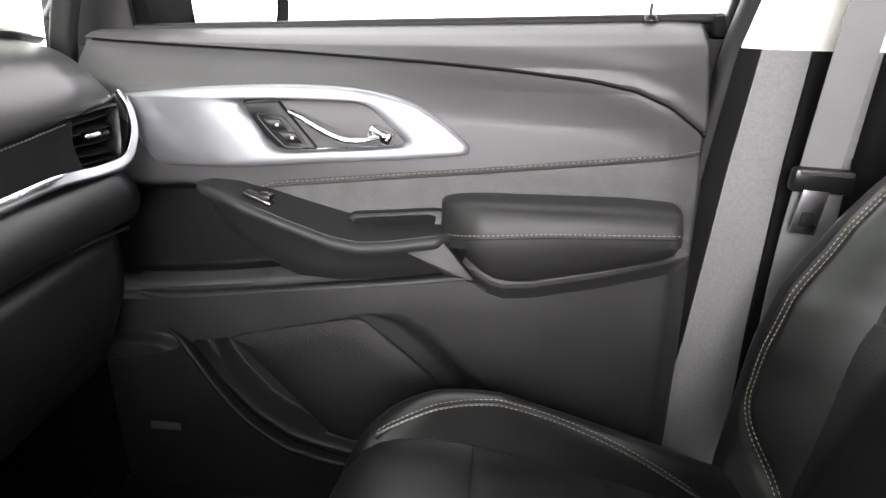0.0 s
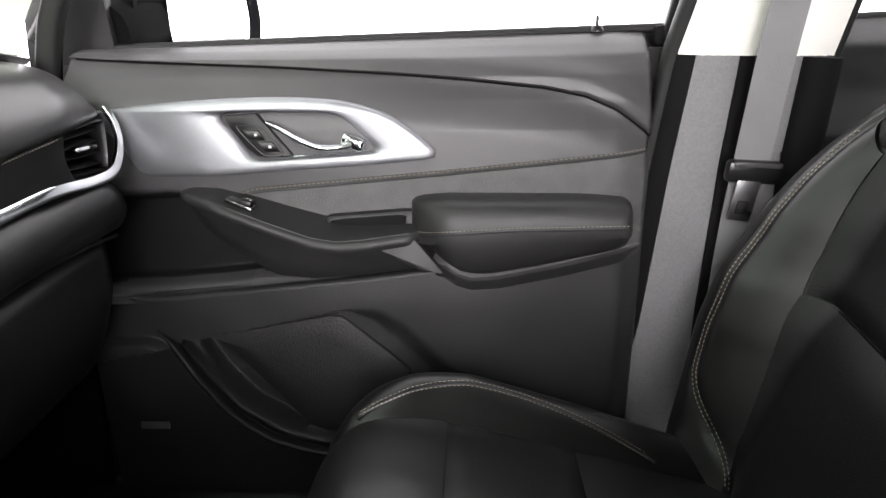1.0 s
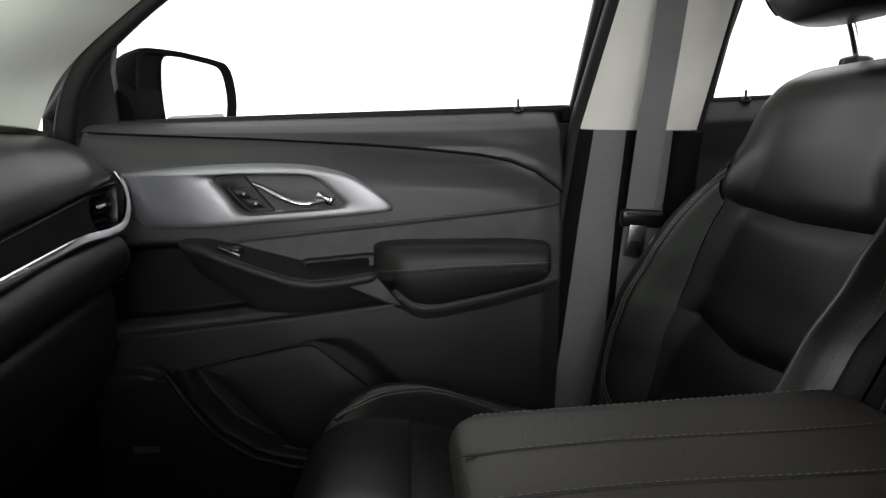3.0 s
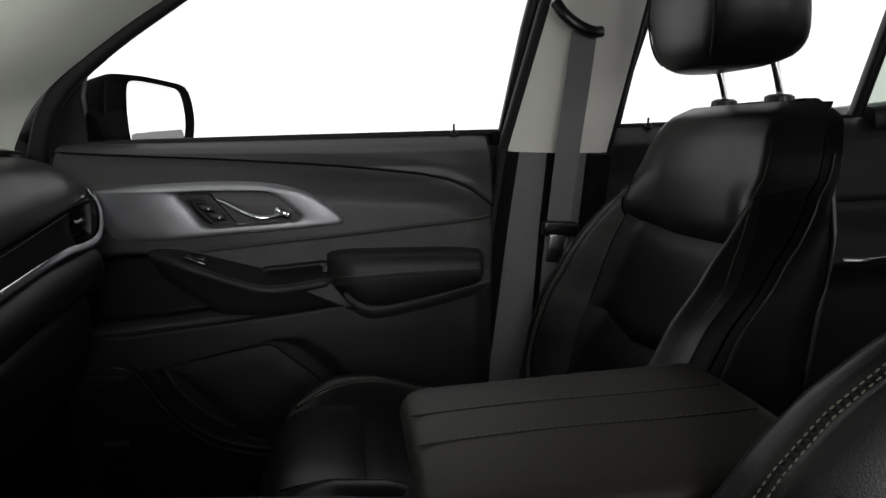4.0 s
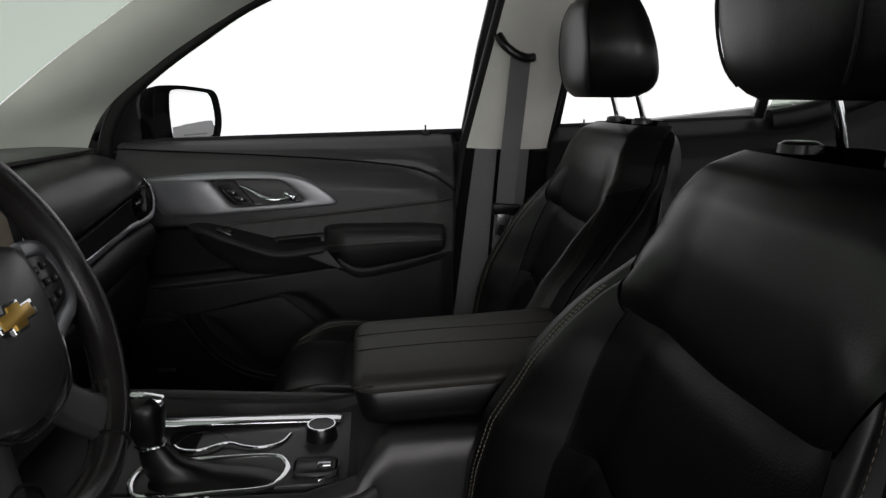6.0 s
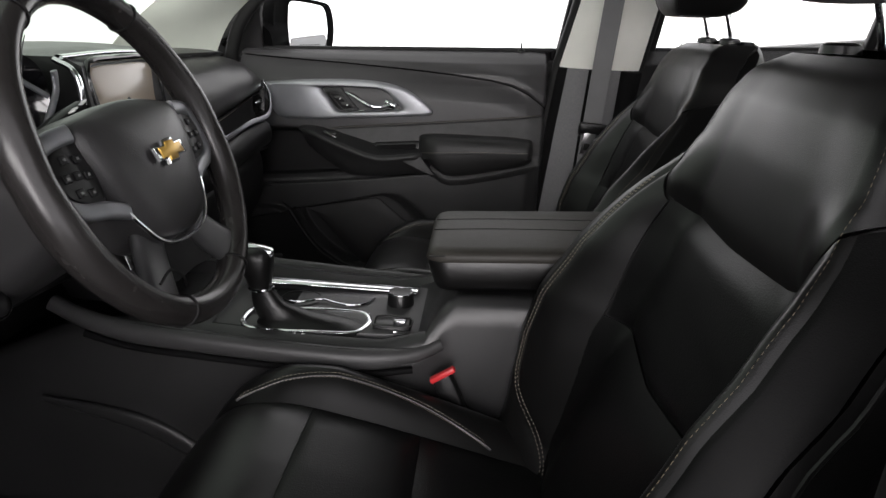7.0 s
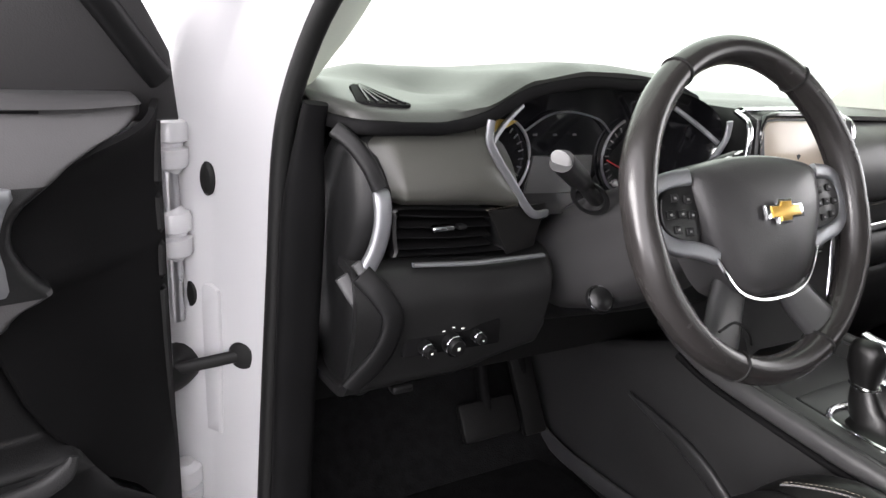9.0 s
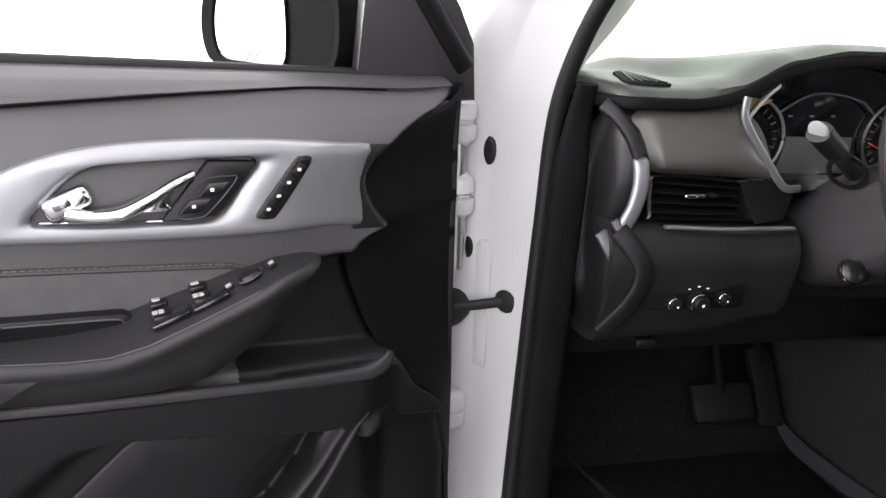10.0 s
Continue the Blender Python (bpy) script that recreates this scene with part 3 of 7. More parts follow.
        r = [(0.80, zk + 0.002), (yk, zk), (yf + 0.010, zt + 0.0005), (yf + 0.004, zt), (yf + 0.001, zt - 0.003), (yf - 0.001, zt - band * 0.6), (yf + 0.001, zt - band), (yf + 0.010, zt - band - 0.12 * h), (yf + 0.020, zt - 0.55 * h), (yf + 0.034, zb + 0.004), (yf + 0.045, zb), (0.80, zb)]
        rings.append([(x, y, z) for y, z in r])
    bez = add("armrest_base", loft(rings), ARMBASE, "satin black armrest base and pull handle", smooth=50)
    add("base_edge", tube([(x, 0.698 + 0.0055, interp(x, zt_) + 0.0006) for x in np.linspace(-0.055, 0.19, 40)], 0.0009, 6), SATIN, parent=bez)
    add("pull_plate", prism([(0.150, 0.884), (0.194, 0.904), (0.238, 0.851), (0.206, 0.853), (0.174, 0.869)], 0.012, axes((0, 0.7145, 0), (1, 0, 0), (0, 0, 1), (0, -1, 0)), 0.004), ARMBASE, "grained plate beside the pull handle", parent=bez)
    # switches on the sloping top
    def on_base(x, dy, lift):
        z = 0.5 * (interp(x, zt_) + interp(x, zk_)) + lift
        return (x, 0.727 + dy, z)

    spots = [(-0.045,)] if not driver else [(0.031,), (-0.009,)]
    for (x,) in spots:
        sl = (interp(x + 0.01, zt_) - interp(x - 0.01, zt_)) / 0.02
        ax = Vector((1, 0, sl)).normalized()
        m = axes(on_base(x, 0.004, -0.0012), ax, (0, 1, 0), Vector((-ax.z, 0, ax.x)))
        add("switch_well", moved(rbox((0.040, 0.030, 0.006), 0.002), m), GLOSS, parent=bez)
        m2 = axes(on_base(x + 0.008, 0.003, 0.0035), Vector((ax.x, 0, ax.z + 0.22)).normalized(), (0, 1, 0), Vector((-ax.z - 0.22, 0, ax.x)).normalized())
        add("window_switch", moved(rbox((0.018, 0.022, 0.007), 0.002), m2), SMOOTH, parent=bez)
        for o in (0.0, 0.006):
            add("switch_mark", moved(rbox((0.005, 0.010, 0.0006) if driver else (0.003, 0.005, 0.0006), 0.0002), m2 @ Matrix.Translation((o, 0.001 if driver else 0.004 - o, 0.0042))), SWITCHMARK, parent=bez)
        if driver:
            add("window_switch", moved(rbox((0.018, 0.020, 0.007), 0.002), m2 @ Matrix.Translation((0, 0.026, 0.004))), SMOOTH, parent=bez)
            add("switch_mark", moved(rbox((0.008, 0.010, 0.0006), 0.0002), m2 @ Matrix.Translation((0.002, 0.026, 0.0085))), SWITCHMARK, parent=bez)
    if driver:
        x = -0.052
        sl = (interp(x + 0.01, zt_) - interp(x - 0.01, zt_)) / 0.02
        ax = Vector((1, 0, sl)).normalized()
        m = axes(on_base(x, 0.008, 0.001), ax, (0, 1, 0), Vector((-ax.z, 0, ax.x)))
        add("mirror_control", moved(lathe([(0.001, 0.004), (0.010, 0.005), (0.0115, 0.003), (0.0125, 0.0), (0.001, -0.002)], 20), m), SMOOTH, parent=bez)
        add("mirror_control_ring", moved(tube([(0.0145 * math.cos(a), 0.0145 * math.sin(a), 0.002) for a in np.linspace(0, 2 * math.pi, 24, endpoint=False)], 0.0009, 5, ring=True), m), SATIN, parent=bez)
        for o in (-0.026, 0.024):
            add("mirror_button", moved(rbox((0.010, 0.012, 0.003), 0.001), m @ Matrix.Translation((o, 0, 0.001))), SMOOTH, parent=bez)
            add("switch_mark", moved(rbox((0.006, 0.008, 0.0005), 0.0002), m @ Matrix.Translation((o, 0, 0.003))), SWITCHMARK, parent=bez)
        # seat memory buttons on the silver surround
        strip = closed([(-0.124, 1.058), (-0.114, 1.064), (-0.105, 1.058), (-0.066, 1.008), (-0.064, 1.001), (-0.078, 0.999), (-0.088, 1.006)], 40)
        mem = add("memory_panel", prism(strip, 0.006, FACE_IN(yb - 0.011), 0.001), SMOOTH, "black seat memory button strip")
        for i in range(4):
            u, v = -0.110 + 0.0115 * i, 1.051 - 0.0135 * i
            add("memory_button", moved(rbox((0.013, 0.009, 0.003), 0.001), FACE_IN(yb - 0.0175) @ Matrix.Translation((u, v, 0)) @ pose(0, 0, 0, 0, 0, -48)), PLASTIC, parent=mem)
            add("button_mark", moved(rbox((0.004, 0.003, 0.0005), 0.0002), FACE_IN(yb - 0.0192) @ Matrix.Translation((u, v, 0))), MARK, parent=mem)
    # grab cup behind the pull handle: a flat black plate paints its shaded hollow
    cup = [(0.066, 0.886), (0.075, 0.912), (0.081, 0.9155), (0.175, 0.924), (0.184, 0.921), (0.180, 0.890)]
    frame_ = [(0.056, 0.880), (0.066, 0.916), (0.074, 0.921), (0.182, 0.930), (0.205, 0.928), (0.205, 0.882)]
    add("cup_frame", prism(frame_, 0.030, FACE_IN(0.776), 0.006), PLASTIC, "black frame of the grab cup")
    add("grab_cup", prism(cup, 0.022, FACE_IN(0.767), 0.001), CAPBLACK, "grab cup drawn as a flat black plate for its shade")
    add("cup_rim", tube(spl([(0.0665, 0.7445, 0.888), (0.0745, 0.7445, 0.911), (0.081, 0.7445, 0.916), (0.13, 0.7445, 0.9205), (0.177, 0.7445, 0.9245)], 30), 0.0010, 6), SATIN)
    # ledge lip, speaker grille, pocket rim
    lip = [(-0.225, 0.803), (-0.174, 0.801), (-0.075, 0.811), (0.023, 0.822), (0.119, 0.833), (0.226, 0.848)]
    if driver:
        lip = [(-0.219, 0.828), (-0.214, 0.818), (-0.200, 0.8085), (-0.17, 0.8045)] + lip[2:]
    ledge = np.array([(x, 0.738, z - 0.006) for x, z in spl(lip, 80)])
    add("ledge_lip", sweep(ledge, oval(0.020, 0.013) if driver else oval(0.018, 0.012), up=(0, 1, 0) if driver else (0, 0, 1), taper=lambda t: 0.4 + 0.6 * smooth01(t / 0.04)), LOWER, smooth=60)
    gr = closed([(-0.121, 0.7275), (-0.03, 0.746), (0.05, 0.7615), (0.068, 0.764), (0.084, 0.761), (0.105, 0.744), (0.145, 0.710), (0.178, 0.680), (0.186, 0.668), (0.18, 0.64), (0.16, 0.60), (0.12, 0.57), (0.035, 0.572), (-0.028, 0.635), (-0.075, 0.685), (-0.115, 0.722)], 110)
    gp = []
    for t, dy in ((1.0, 0.012), (1.0, -0.004), (0.985, -0.0075), (0.95, -0.009), (0.6, -0.0095), (0.2, -0.010)):
        c = gr.mean(0)
        q = c + (gr - c) * t
        base = float(door_y(np.array([0.04]), np.array([0.68]))[0])
        gp.append([(u, base + dy, v) for u, v in q])
    # driver's grille takes the darker plastic too, as painted shade
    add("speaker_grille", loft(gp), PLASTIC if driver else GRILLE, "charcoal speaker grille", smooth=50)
    rim = spl([(-0.185, 0.752), (-0.160, 0.727), (-0.122, 0.667), (-0.079, 0.616), (-0.027, 0.579), (0.0, 0.569), (0.05, 0.556), (0.12, 0.55)], 60)
    add("pocket_rim", sweep(np.stack([rim[:, 0], np.full(60, 0.724), rim[:, 1]], 1), oval(0.020, 0.012), up=(0, 0, 1), taper=lambda t: 0.15 + 0.85 * smooth01(t / 0.12) * smooth01((1 - t) / 0.2)), PLASTIC, "rounded map pocket rim", smooth=50)
    if driver:
        # a dark chrome block stands in for a glint in the pocket
        add("bottle_glint", moved(rbox((0.03, 0.012, 0.02), 0.004), pose(0.02, 0.735, 0.60)), DARKCHROME)
    # sail panel at the foot of the front pillar and the mirror
    sail = [(-0.395, 1.115), (-0.378, 1.19), (-0.348, 1.235), (-0.303, 1.285), (-0.242, 1.342), (-0.14, 1.418), (-0.01, 1.494), (0.12, 1.542), (0.12, 1.505), (0.0, 1.452), (-0.10, 1.396), (-0.19, 1.335), (-0.236, 1.285), (-0.218 if driver else -0.250, 1.24), (-0.218 if driver else -0.254, 1.115)]
    lean = Matrix(((1, 0, 0, 0), (0, 1, -0.30, 0.345), (0, 0, 1, 0), (0, 0, 0, 1)))
    add("sail_panel", moved(prism(sail, 0.02, FACE_IN(0.862), 0.004), lean), VINYL, "dark grey mirror sail panel")
    MM = axes((-0.150, 1.015, 1.205), (0.95, -0.31, 0.03), (0.50, 1.53, 0), (0, 0, 1)) if driver else axes((-0.178, 1.0, 1.207), (0.92, -0.40, 0.10), (0.53, 1.21, 0), (0, 0, 1.22))
    shape = [(-0.101, 0.035), (-0.095, 0.050), (-0.078, 0.056), (-0.02, 0.057), (0.050, 0.052), (0.072, 0.048), (0.083, 0.036), (0.090, 0.012), (0.092, -0.014), (0.086, -0.042), (0.072, -0.055), (0.02, -0.058), (-0.06, -0.060), (-0.088, -0.055), (-0.100, -0.038), (-0.104, 0.0)]
    so = closed(shape, 48)
    hs = [(-0.115, 0.35), (-0.108, 0.62), (-0.085, 0.90), (-0.04, 1.04), (0.0, 1.10), (0.008, 1.08), (0.004, 0.96), (-0.004, 0.95)]
    mirror = add("mirror_housing", moved(loft([[(x, -0.035 * (1 - k) + k * u, k * v + 0.004) for u, v in so] for x, k in hs]), MM), MIRRORCASE, "black door mirror housing", smooth=50)
    add("mirror_glass", moved(prism(np.stack([np.where(so[:, 0] < 0, so[:, 0] * (0.31 if driver else 0.55), so[:, 0] * 0.95), so[:, 1] * 0.95 + 0.004], 1), 0.003, axes((-0.001, 0, 0), (0, 1, 0), (0, 0, 1), (1, 0, 0)), 0.001), MM), MIRROR, "mirror glass", parent=mirror)
    for dz, w in ((-0.040, 0.080), (-0.047, 0.050)):
        for kx in range(int(w / 0.011)):
            add("warning_text_bar", moved(rbox((0.0004, 0.0075, 0.0024), 0.0001), MM @ Matrix.Translation((0.0028, -w / 2 + kx * 0.011 + 0.024, dz))), GREYSCREEN, parent=mirror)
    add("mirror_arm", sweep(spl([(-0.275, 0.855, 1.17), (-0.265, 0.89, 1.18), (-0.255, 0.94, 1.19)], 12), oval(0.10, 0.085)), MIRRORCASE, "black mirror arm")
    # window frame and glass
    fr_in = [(-0.37, 1.15), (-0.232, 1.30), (-0.10, 1.385), (0.02, 1.452), (0.16, 1.508), (0.30, 1.545), (0.45, 1.565), (0.612, 1.572)]
    path = [(x, 0.845 - 0.30 * (z - 1.15), z + 0.012) for x, z in spl(fr_in, 50)] + [(x, 0.845 - 0.30 * (z - 1.15), z) for x, z in lin([(0.622, 1.565), (0.585, 1.37), (0.556, 1.16)], 20)]
    add("window_frame", sweep(np.array(path), oval(0.030, 0.026), up=(0, -1, 0)), SMOOTH, "black window frame")
    glass_pts = [(x, z) for x, z in spl(fr_in, 40)] + [(0.612, 1.572), (0.585, 1.37), (0.556, 1.155)] + [(x, belt_z(x) - 0.01) for x in np.linspace(0.54, -0.37, 10)]
    bm = bmesh.new()
    vs = [bm.verts.new((x, 0.868 - 0.30 * (z - 1.15), z)) for x, z in glass_pts]
    bm.faces.new(vs)
    thick(bm, 0.004)
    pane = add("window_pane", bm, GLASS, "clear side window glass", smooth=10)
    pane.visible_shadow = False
    # lock pin
    lp = (0.452, 0.842, belt_z(0.452) + 0.004)
    pin = add("lock_pin", moved(lathe([(0.001, 0.020), (0.002, 0.0195), (0.0026, 0.016), (0.0024, 0.0), (0.001, -0.004)], 10), Matrix.Translation(lp)), SMOOTH, "small black lock pin")
    add("pin_collar", moved(lathe([(0.001, 0.006), (0.007, 0.005), (0.010, 0.0), (0.010, -0.003), (0.001, -0.004)], 14), Matrix.Translation(lp)), SMOOTH, parent=pin)
    return door


front_door("passenger_door", "closed front passenger door with black vinyl trim and silver handle surround", Matrix.Identity(4), False)
HINGE = Vector((-0.405, -0.90, 0))
OPEN = Matrix.Translation((0, 0, 0.014)) @ Matrix.Translation(HINGE) @ pose(0, 0, 0, 0, 0, -72) @ Matrix.Translation(-HINGE) @ Matrix.Diagonal((1, -1, 1, 1))
front_door("driver_door", "open driver door with black vinyl trim, silver handle surround and window switches", OPEN, True)


# ---- front seats, drawn round their own middle line ----
BACK_X = [(0.56, 0.455), (0.62, 0.475), (0.68, 0.495), (0.74, 0.52), (0.80, 0.545), (0.93, 0.598), (1.03, 0.632), (1.12, 0.648), (1.17, 0.660), (1.20, 0.676), (1.217, 0.70)]
BACK_W = [(0.56, 0.225), (0.62, 0.235), (0.70, 0.266), (0.80, 0.283), (0.90, 0.288), (1.0, 0.270), (1.05, 0.246), (1.10, 0.208), (1.15, 0.192), (1.19, 0.172), (1.217, 0.135)]
WING = [(0.62, 0.050), (0.70, 0.058), (0.76, 0.071), (0.82, 0.084), (0.88, 0.089), (0.96, 0.076), (1.03, 0.052), (1.08, 0.024), (1.12, 0.008), (1.22, 0.0)]


BACK_REAR = [(0.56, 0.60), (0.8, 0.638), (0.9, 0.657), (0.98, 0.677), (1.065, 0.715), (1.13, 0.742), (1.18, 0.750), (1.23, 0.750)]
WING_GAIN = [1.0, 1.0]


def seam_u(z, outer=False):
    return 0.755 + 0.02 * smooth01((z - 0.90) / 0.17) - 0.30 * smooth01((0.77 - z) / 0.13)


def back_at(u, z):
    a = abs(u)
    us = seam_u(z, u < 0)
    x = 0.006 * (u > 0) * math.exp(-((a - us) / 0.022) ** 2) * smooth01((1.11 - z) / 0.04) + interp(z, BACK_X) - WING_GAIN[u < 0] * interp(z, WING) * (smooth01((a - 0.42) / 0.36) if u > 0 else smooth01((a - 0.50) / 0.44)) + 0.05 * max(0.0, a - 0.86) ** 1.5 / 0.052
    return np.array([x - 0.012 * math.cos(a * 1.5), u * interp(z, BACK_W), z])


def pad_low(u):
    return interp(abs(u), [(0, 1.026), (0.5, 1.03), (0.62, 1.042), (0.85, 1.095), (1.0, 1.118)])


def insert_u(z):
    return interp(z, [(0.62, 0.50), (0.8, 0.52), (1.03, 0.60)])


def pillow(a, b, h, edge=0.22):
    e = min(a, 1 - a) / edge
    f_ = min(b, 1 - b) / (edge * 0.7)
    return -h * (1 - (1 - min(1, e)) ** 2) * (1 - (1 - min(1, f_)) ** 2)


def seat(name, label, dx, cy, back=0.0, up=0.0, wing=(1.0, 1.0), head_dx=0.0):
    WING_GAIN[:] = wing
    s = thing(name, label, "car seat", "front seats")
    base = Matrix.Translation((dx, cy, 0))

    def add(pname, bm, mat, plabel="", parent=None, smooth=50):
        if pname.startswith(("head", "restraint")):
            bm.transform(Matrix.Translation((head_dx, 0, 0)))
        bm.transform(base @ Matrix.Translation((back, 0, up)) if pname.startswith(("backrest", "shoulder", "side_b", "bolster", "side_s", "back_", "top_", "head", "restraint", "post")) else base)
        return part(pname, bm, mat, parent or s, plabel, smooth)

    def panel(ufn, zfn, h, nu, nv):
        def fn(a, b):
            u0 = ufn(a, b)
            p = back_at(u0, zfn(a, b, u0))
            p[0] += pillow(a, b, h) + 0.004
            return p
        return thick(sheet(fn, nu, nv), -0.012 if ufn(1, 0.5) > ufn(0, 0.5) else 0.012)

    ins = lambda a, b: (2 * a - 1) * insert_u(0.56 + b * 0.46)
    zsplit = 0.86
    add("backrest_insert", panel(ins, lambda a, b, u: 0.56 + b * (zsplit + 0.03 * abs(u) - 0.56), 0.008, 30, 24), LEATHER_PERF, "perforated black leather insert")
    add("backrest_insert", panel(lambda a, b: (2 * a - 1) * insert_u(zsplit + b * 0.17), lambda a, b, u: zsplit + 0.03 * abs(u) + 0.003 + b * (pad_low(u) - 0.003 - zsplit - 0.03 * abs(u)), 0.008, 30, 22), LEATHER_PERF, "perforated black leather insert")
    add("shoulder_pad", panel(lambda a, b: 2 * a - 1, lambda a, b, u: pad_low(u) + b * (1.215 - pad_low(u)), 0.0075, 44, 26), LEATHER, "black leather shoulder pad")
    for sg in (-1, 1):
        split = sg < 0
        edge_u = lambda z: (0.90 + (0.06 * smooth01((1.11 - z) / 0.12) if cy > 0 else 0.0)) if split else 1.0
        zb = lambda b: 0.56 + b * (pad_low(sg * 0.9) - 0.564)
        w = lambda a, b: sg * (insert_u(0.56 + b * 0.48) + 0.002 + a * (edge_u(zb(b)) - 0.002 - insert_u(0.56 + b * 0.48)))
        bol = add("side_bolster", panel(w, lambda a, b, u: 0.56 + b * (pad_low(u) - 0.004 - 0.56), 0.007, 30, 50), LEATHER, "black leather backrest bolster")
        if split:
            # outer strip takes the darker leather as painted shade
            add("bolster_side", panel(lambda a, b: sg * (edge_u(zb(b)) + a * (0.998 - edge_u(zb(b)))), lambda a, b, u: 0.56 + b * (pad_low(u) - 0.564), 0.003, 10, 50), LEATHER_SHADE, "outer side of the bolster, leather darkened for shade", parent=bol)
        for off in ((0.016,) if split else (0.016, -0.016)):
            line = []
            for z in np.linspace(0.655, 1.165 if split else 1.06, 130):
                u0 = sg * (seam_u(z, sg < 0) + off) if not split else sg * (edge_u(z) - 0.010 - (off < 0) * 0.004)
                p, du, dz = back_at(u0, z), back_at(u0 + 0.004, z) - back_at(u0 - 0.004, z), back_at(u0, z + 0.002) - back_at(u0, z - 0.002)
                nn = np.cross(du, dz)
                nn = nn / np.linalg.norm(nn) * (-1 if nn[0] > 0 else 1)
                line.append(p + np.array([-0.0030, 0, 0]) + nn * (0.0022 if split else 0.0020))
            add("bolster_stitching", stitches(line, 0.0036, 0.0022, 0.00028 if split else 0.0006), THREAD_DARK if split else THREAD, parent=bol)
    add("backrest_core", thick(sheet(lambda a, b: back_at((2 * a - 1) * 0.985, 0.57 + 0.63 * b) + np.array([0.0125, 0, 0]), 60, 60), -0.01), LEATHER, "black leather seams of the backrest")
    # back shell with its sides
    rings = []
    for z in np.r_[np.linspace(0.56, 1.12, 26), np.linspace(1.13, 1.221, 14)]:
        k = 1.0 if z < 1.15 else math.sqrt(max(0.03, 1 - ((z - 1.15) / 0.073) ** 2))
        zz = min(z, 1.217)
        W = interp(zz, BACK_W)
        xf, xn = [back_at(u_, min(zz, 1.20))[0] + 0.006 for u_ in (1.0, -1.0)]
        xb = interp(zz, BACK_REAR)
        xm = (xf + xb) / 2
        prof = [(xn, -W), (xn + 0.02, -W - 0.006), ((xn + xb) / 2, -W - 0.004), (xb - 0.03, -W + 0.004), (xb - 0.008, -W + 0.022), (xb + 0.035, -W + 0.07), (xb + 0.075, 0), (xb + 0.035, W - 0.07), (xb - 0.008, W - 0.022), (xb - 0.03, W - 0.004), (xm, W + 0.004), (xf + 0.02, W + 0.006), (xf, W), (xf + 0.06, W * 0.5), (max(xf, xn) + 0.06, 0), (xn + 0.06, -W * 0.5)]
        rings.append([(xf + 0.03 + (x - xf - 0.03) * (0.35 + 0.65 * k), y * (0.64 + 0.36 * k), z) for x, y in prof])
    shell = add("backrest_shell", loft(rings), LEATHER_SHADE, "black leather seat back and sides, darkened for shade")
    for sg in (-1, 1):
        side = [(back_at(sg * 1.0, z)[0] + 0.016 + 0.03 * smooth01((1.0 - z) / 0.3), sg * (interp(z, BACK_W) + 0.0035), z) for z in np.linspace(0.72, 1.15, 40)]
        add("side_seam", tube(side, 0.0022, 6), LEATHER, parent=shell)
        edge = [(interp(z, BACK_REAR) - 0.017, sg * (interp(z, BACK_W) - 0.013), z) for z in np.linspace(0.66, 1.15, 40)]
        add("back_piping", tube(edge, 0.0032, 8), LEATHER, parent=shell)
    # cushion
    prof = spl([(0.05, 0.50), (0.018, 0.57), (-0.002, 0.635), (0.0, 0.685), (0.026, 0.718), (0.07, 0.731), (0.14, 0.726), (0.28, 0.693), (0.42, 0.655), (0.53, 0.625)], 100)

    def cush_at(v, b):
        x, z = [np.interp(b * 99, np.arange(100), prof[:, k]) for k in (0, 1)]
        a = abs(v)
        raise_ = interp(x, [(0.0, 0.0), (0.04, 0.006), (0.10, 0.024), (0.17, 0.034), (0.30, 0.026), (0.5, 0.012)])
        W = interp(x, [(0.0, 0.215), (0.04, 0.238), (0.13, 0.25), (0.5, 0.262)])
        z2 = z + raise_ * smooth01((a - 0.50) / 0.22) - 0.06 * max(0, a - 0.72) ** 1.6 / 0.13 - 0.004 * a
        return np.array([x + 0.02 * a ** 3 * (1 - smooth01((x - 0.0) / 0.1)), v * W, z2])

    def cpanel(v0, v1, b0, b1, h, nu, nv):
        def fn(a, b):
            p = cush_at(v0(b) + a * (v1(b) - v0(b)), b0 + b * (b1 - b0))
            p[2] -= pillow(a, b, h) - 0.002
            return p
        return thick(sheet(fn, nu, nv), -0.014 if v1(0.5) > v0(0.5) else 0.014)

    add("cushion_core", thick(sheet(lambda a, b: cush_at((2 * a - 1) * 0.985, 0.01 + 0.98 * b) + np.array([0.003, 0, -0.0065]), 50, 70), -0.01), LEATHER, "black leather seams of the cushion")
    cuts = [0.0, 0.474, 0.675, 1.0]
    for b0, b1 in zip(cuts, cuts[1:]):
        add("cushion_insert", cpanel(lambda b: -0.52, lambda b: 0.52, b0 + 0.0006, b1 - 0.0006, 0.006, 36, 24), LEATHER if b0 == 0 else LEATHER_PERF, "black leather seat cushion panel")
    for sg in (-1, 1):
        bol = add("cushion_bolster", cpanel(lambda b: sg * 0.523, lambda b: sg * 1.0, 0.0, 1.0, 0.008, 22, 70), LEATHER, "black leather cushion bolster")
        bow = lambda b: 0.535 + 0.145 * math.sin(math.pi * min(1.0, max(0.0, (b - 0.325) / 0.49))) ** 0.75
        for dv in (-0.012, 0.012):
            add("cushion_stitching", stitches([cush_at(sg * (bow(b) + dv), b) + np.array([-0.002, 0, 0.0105]) for b in np.linspace(0.335, 0.80, 130)], 0.0036, 0.0020, 0.0005), THREAD, "pale beige double stitching", parent=bol)
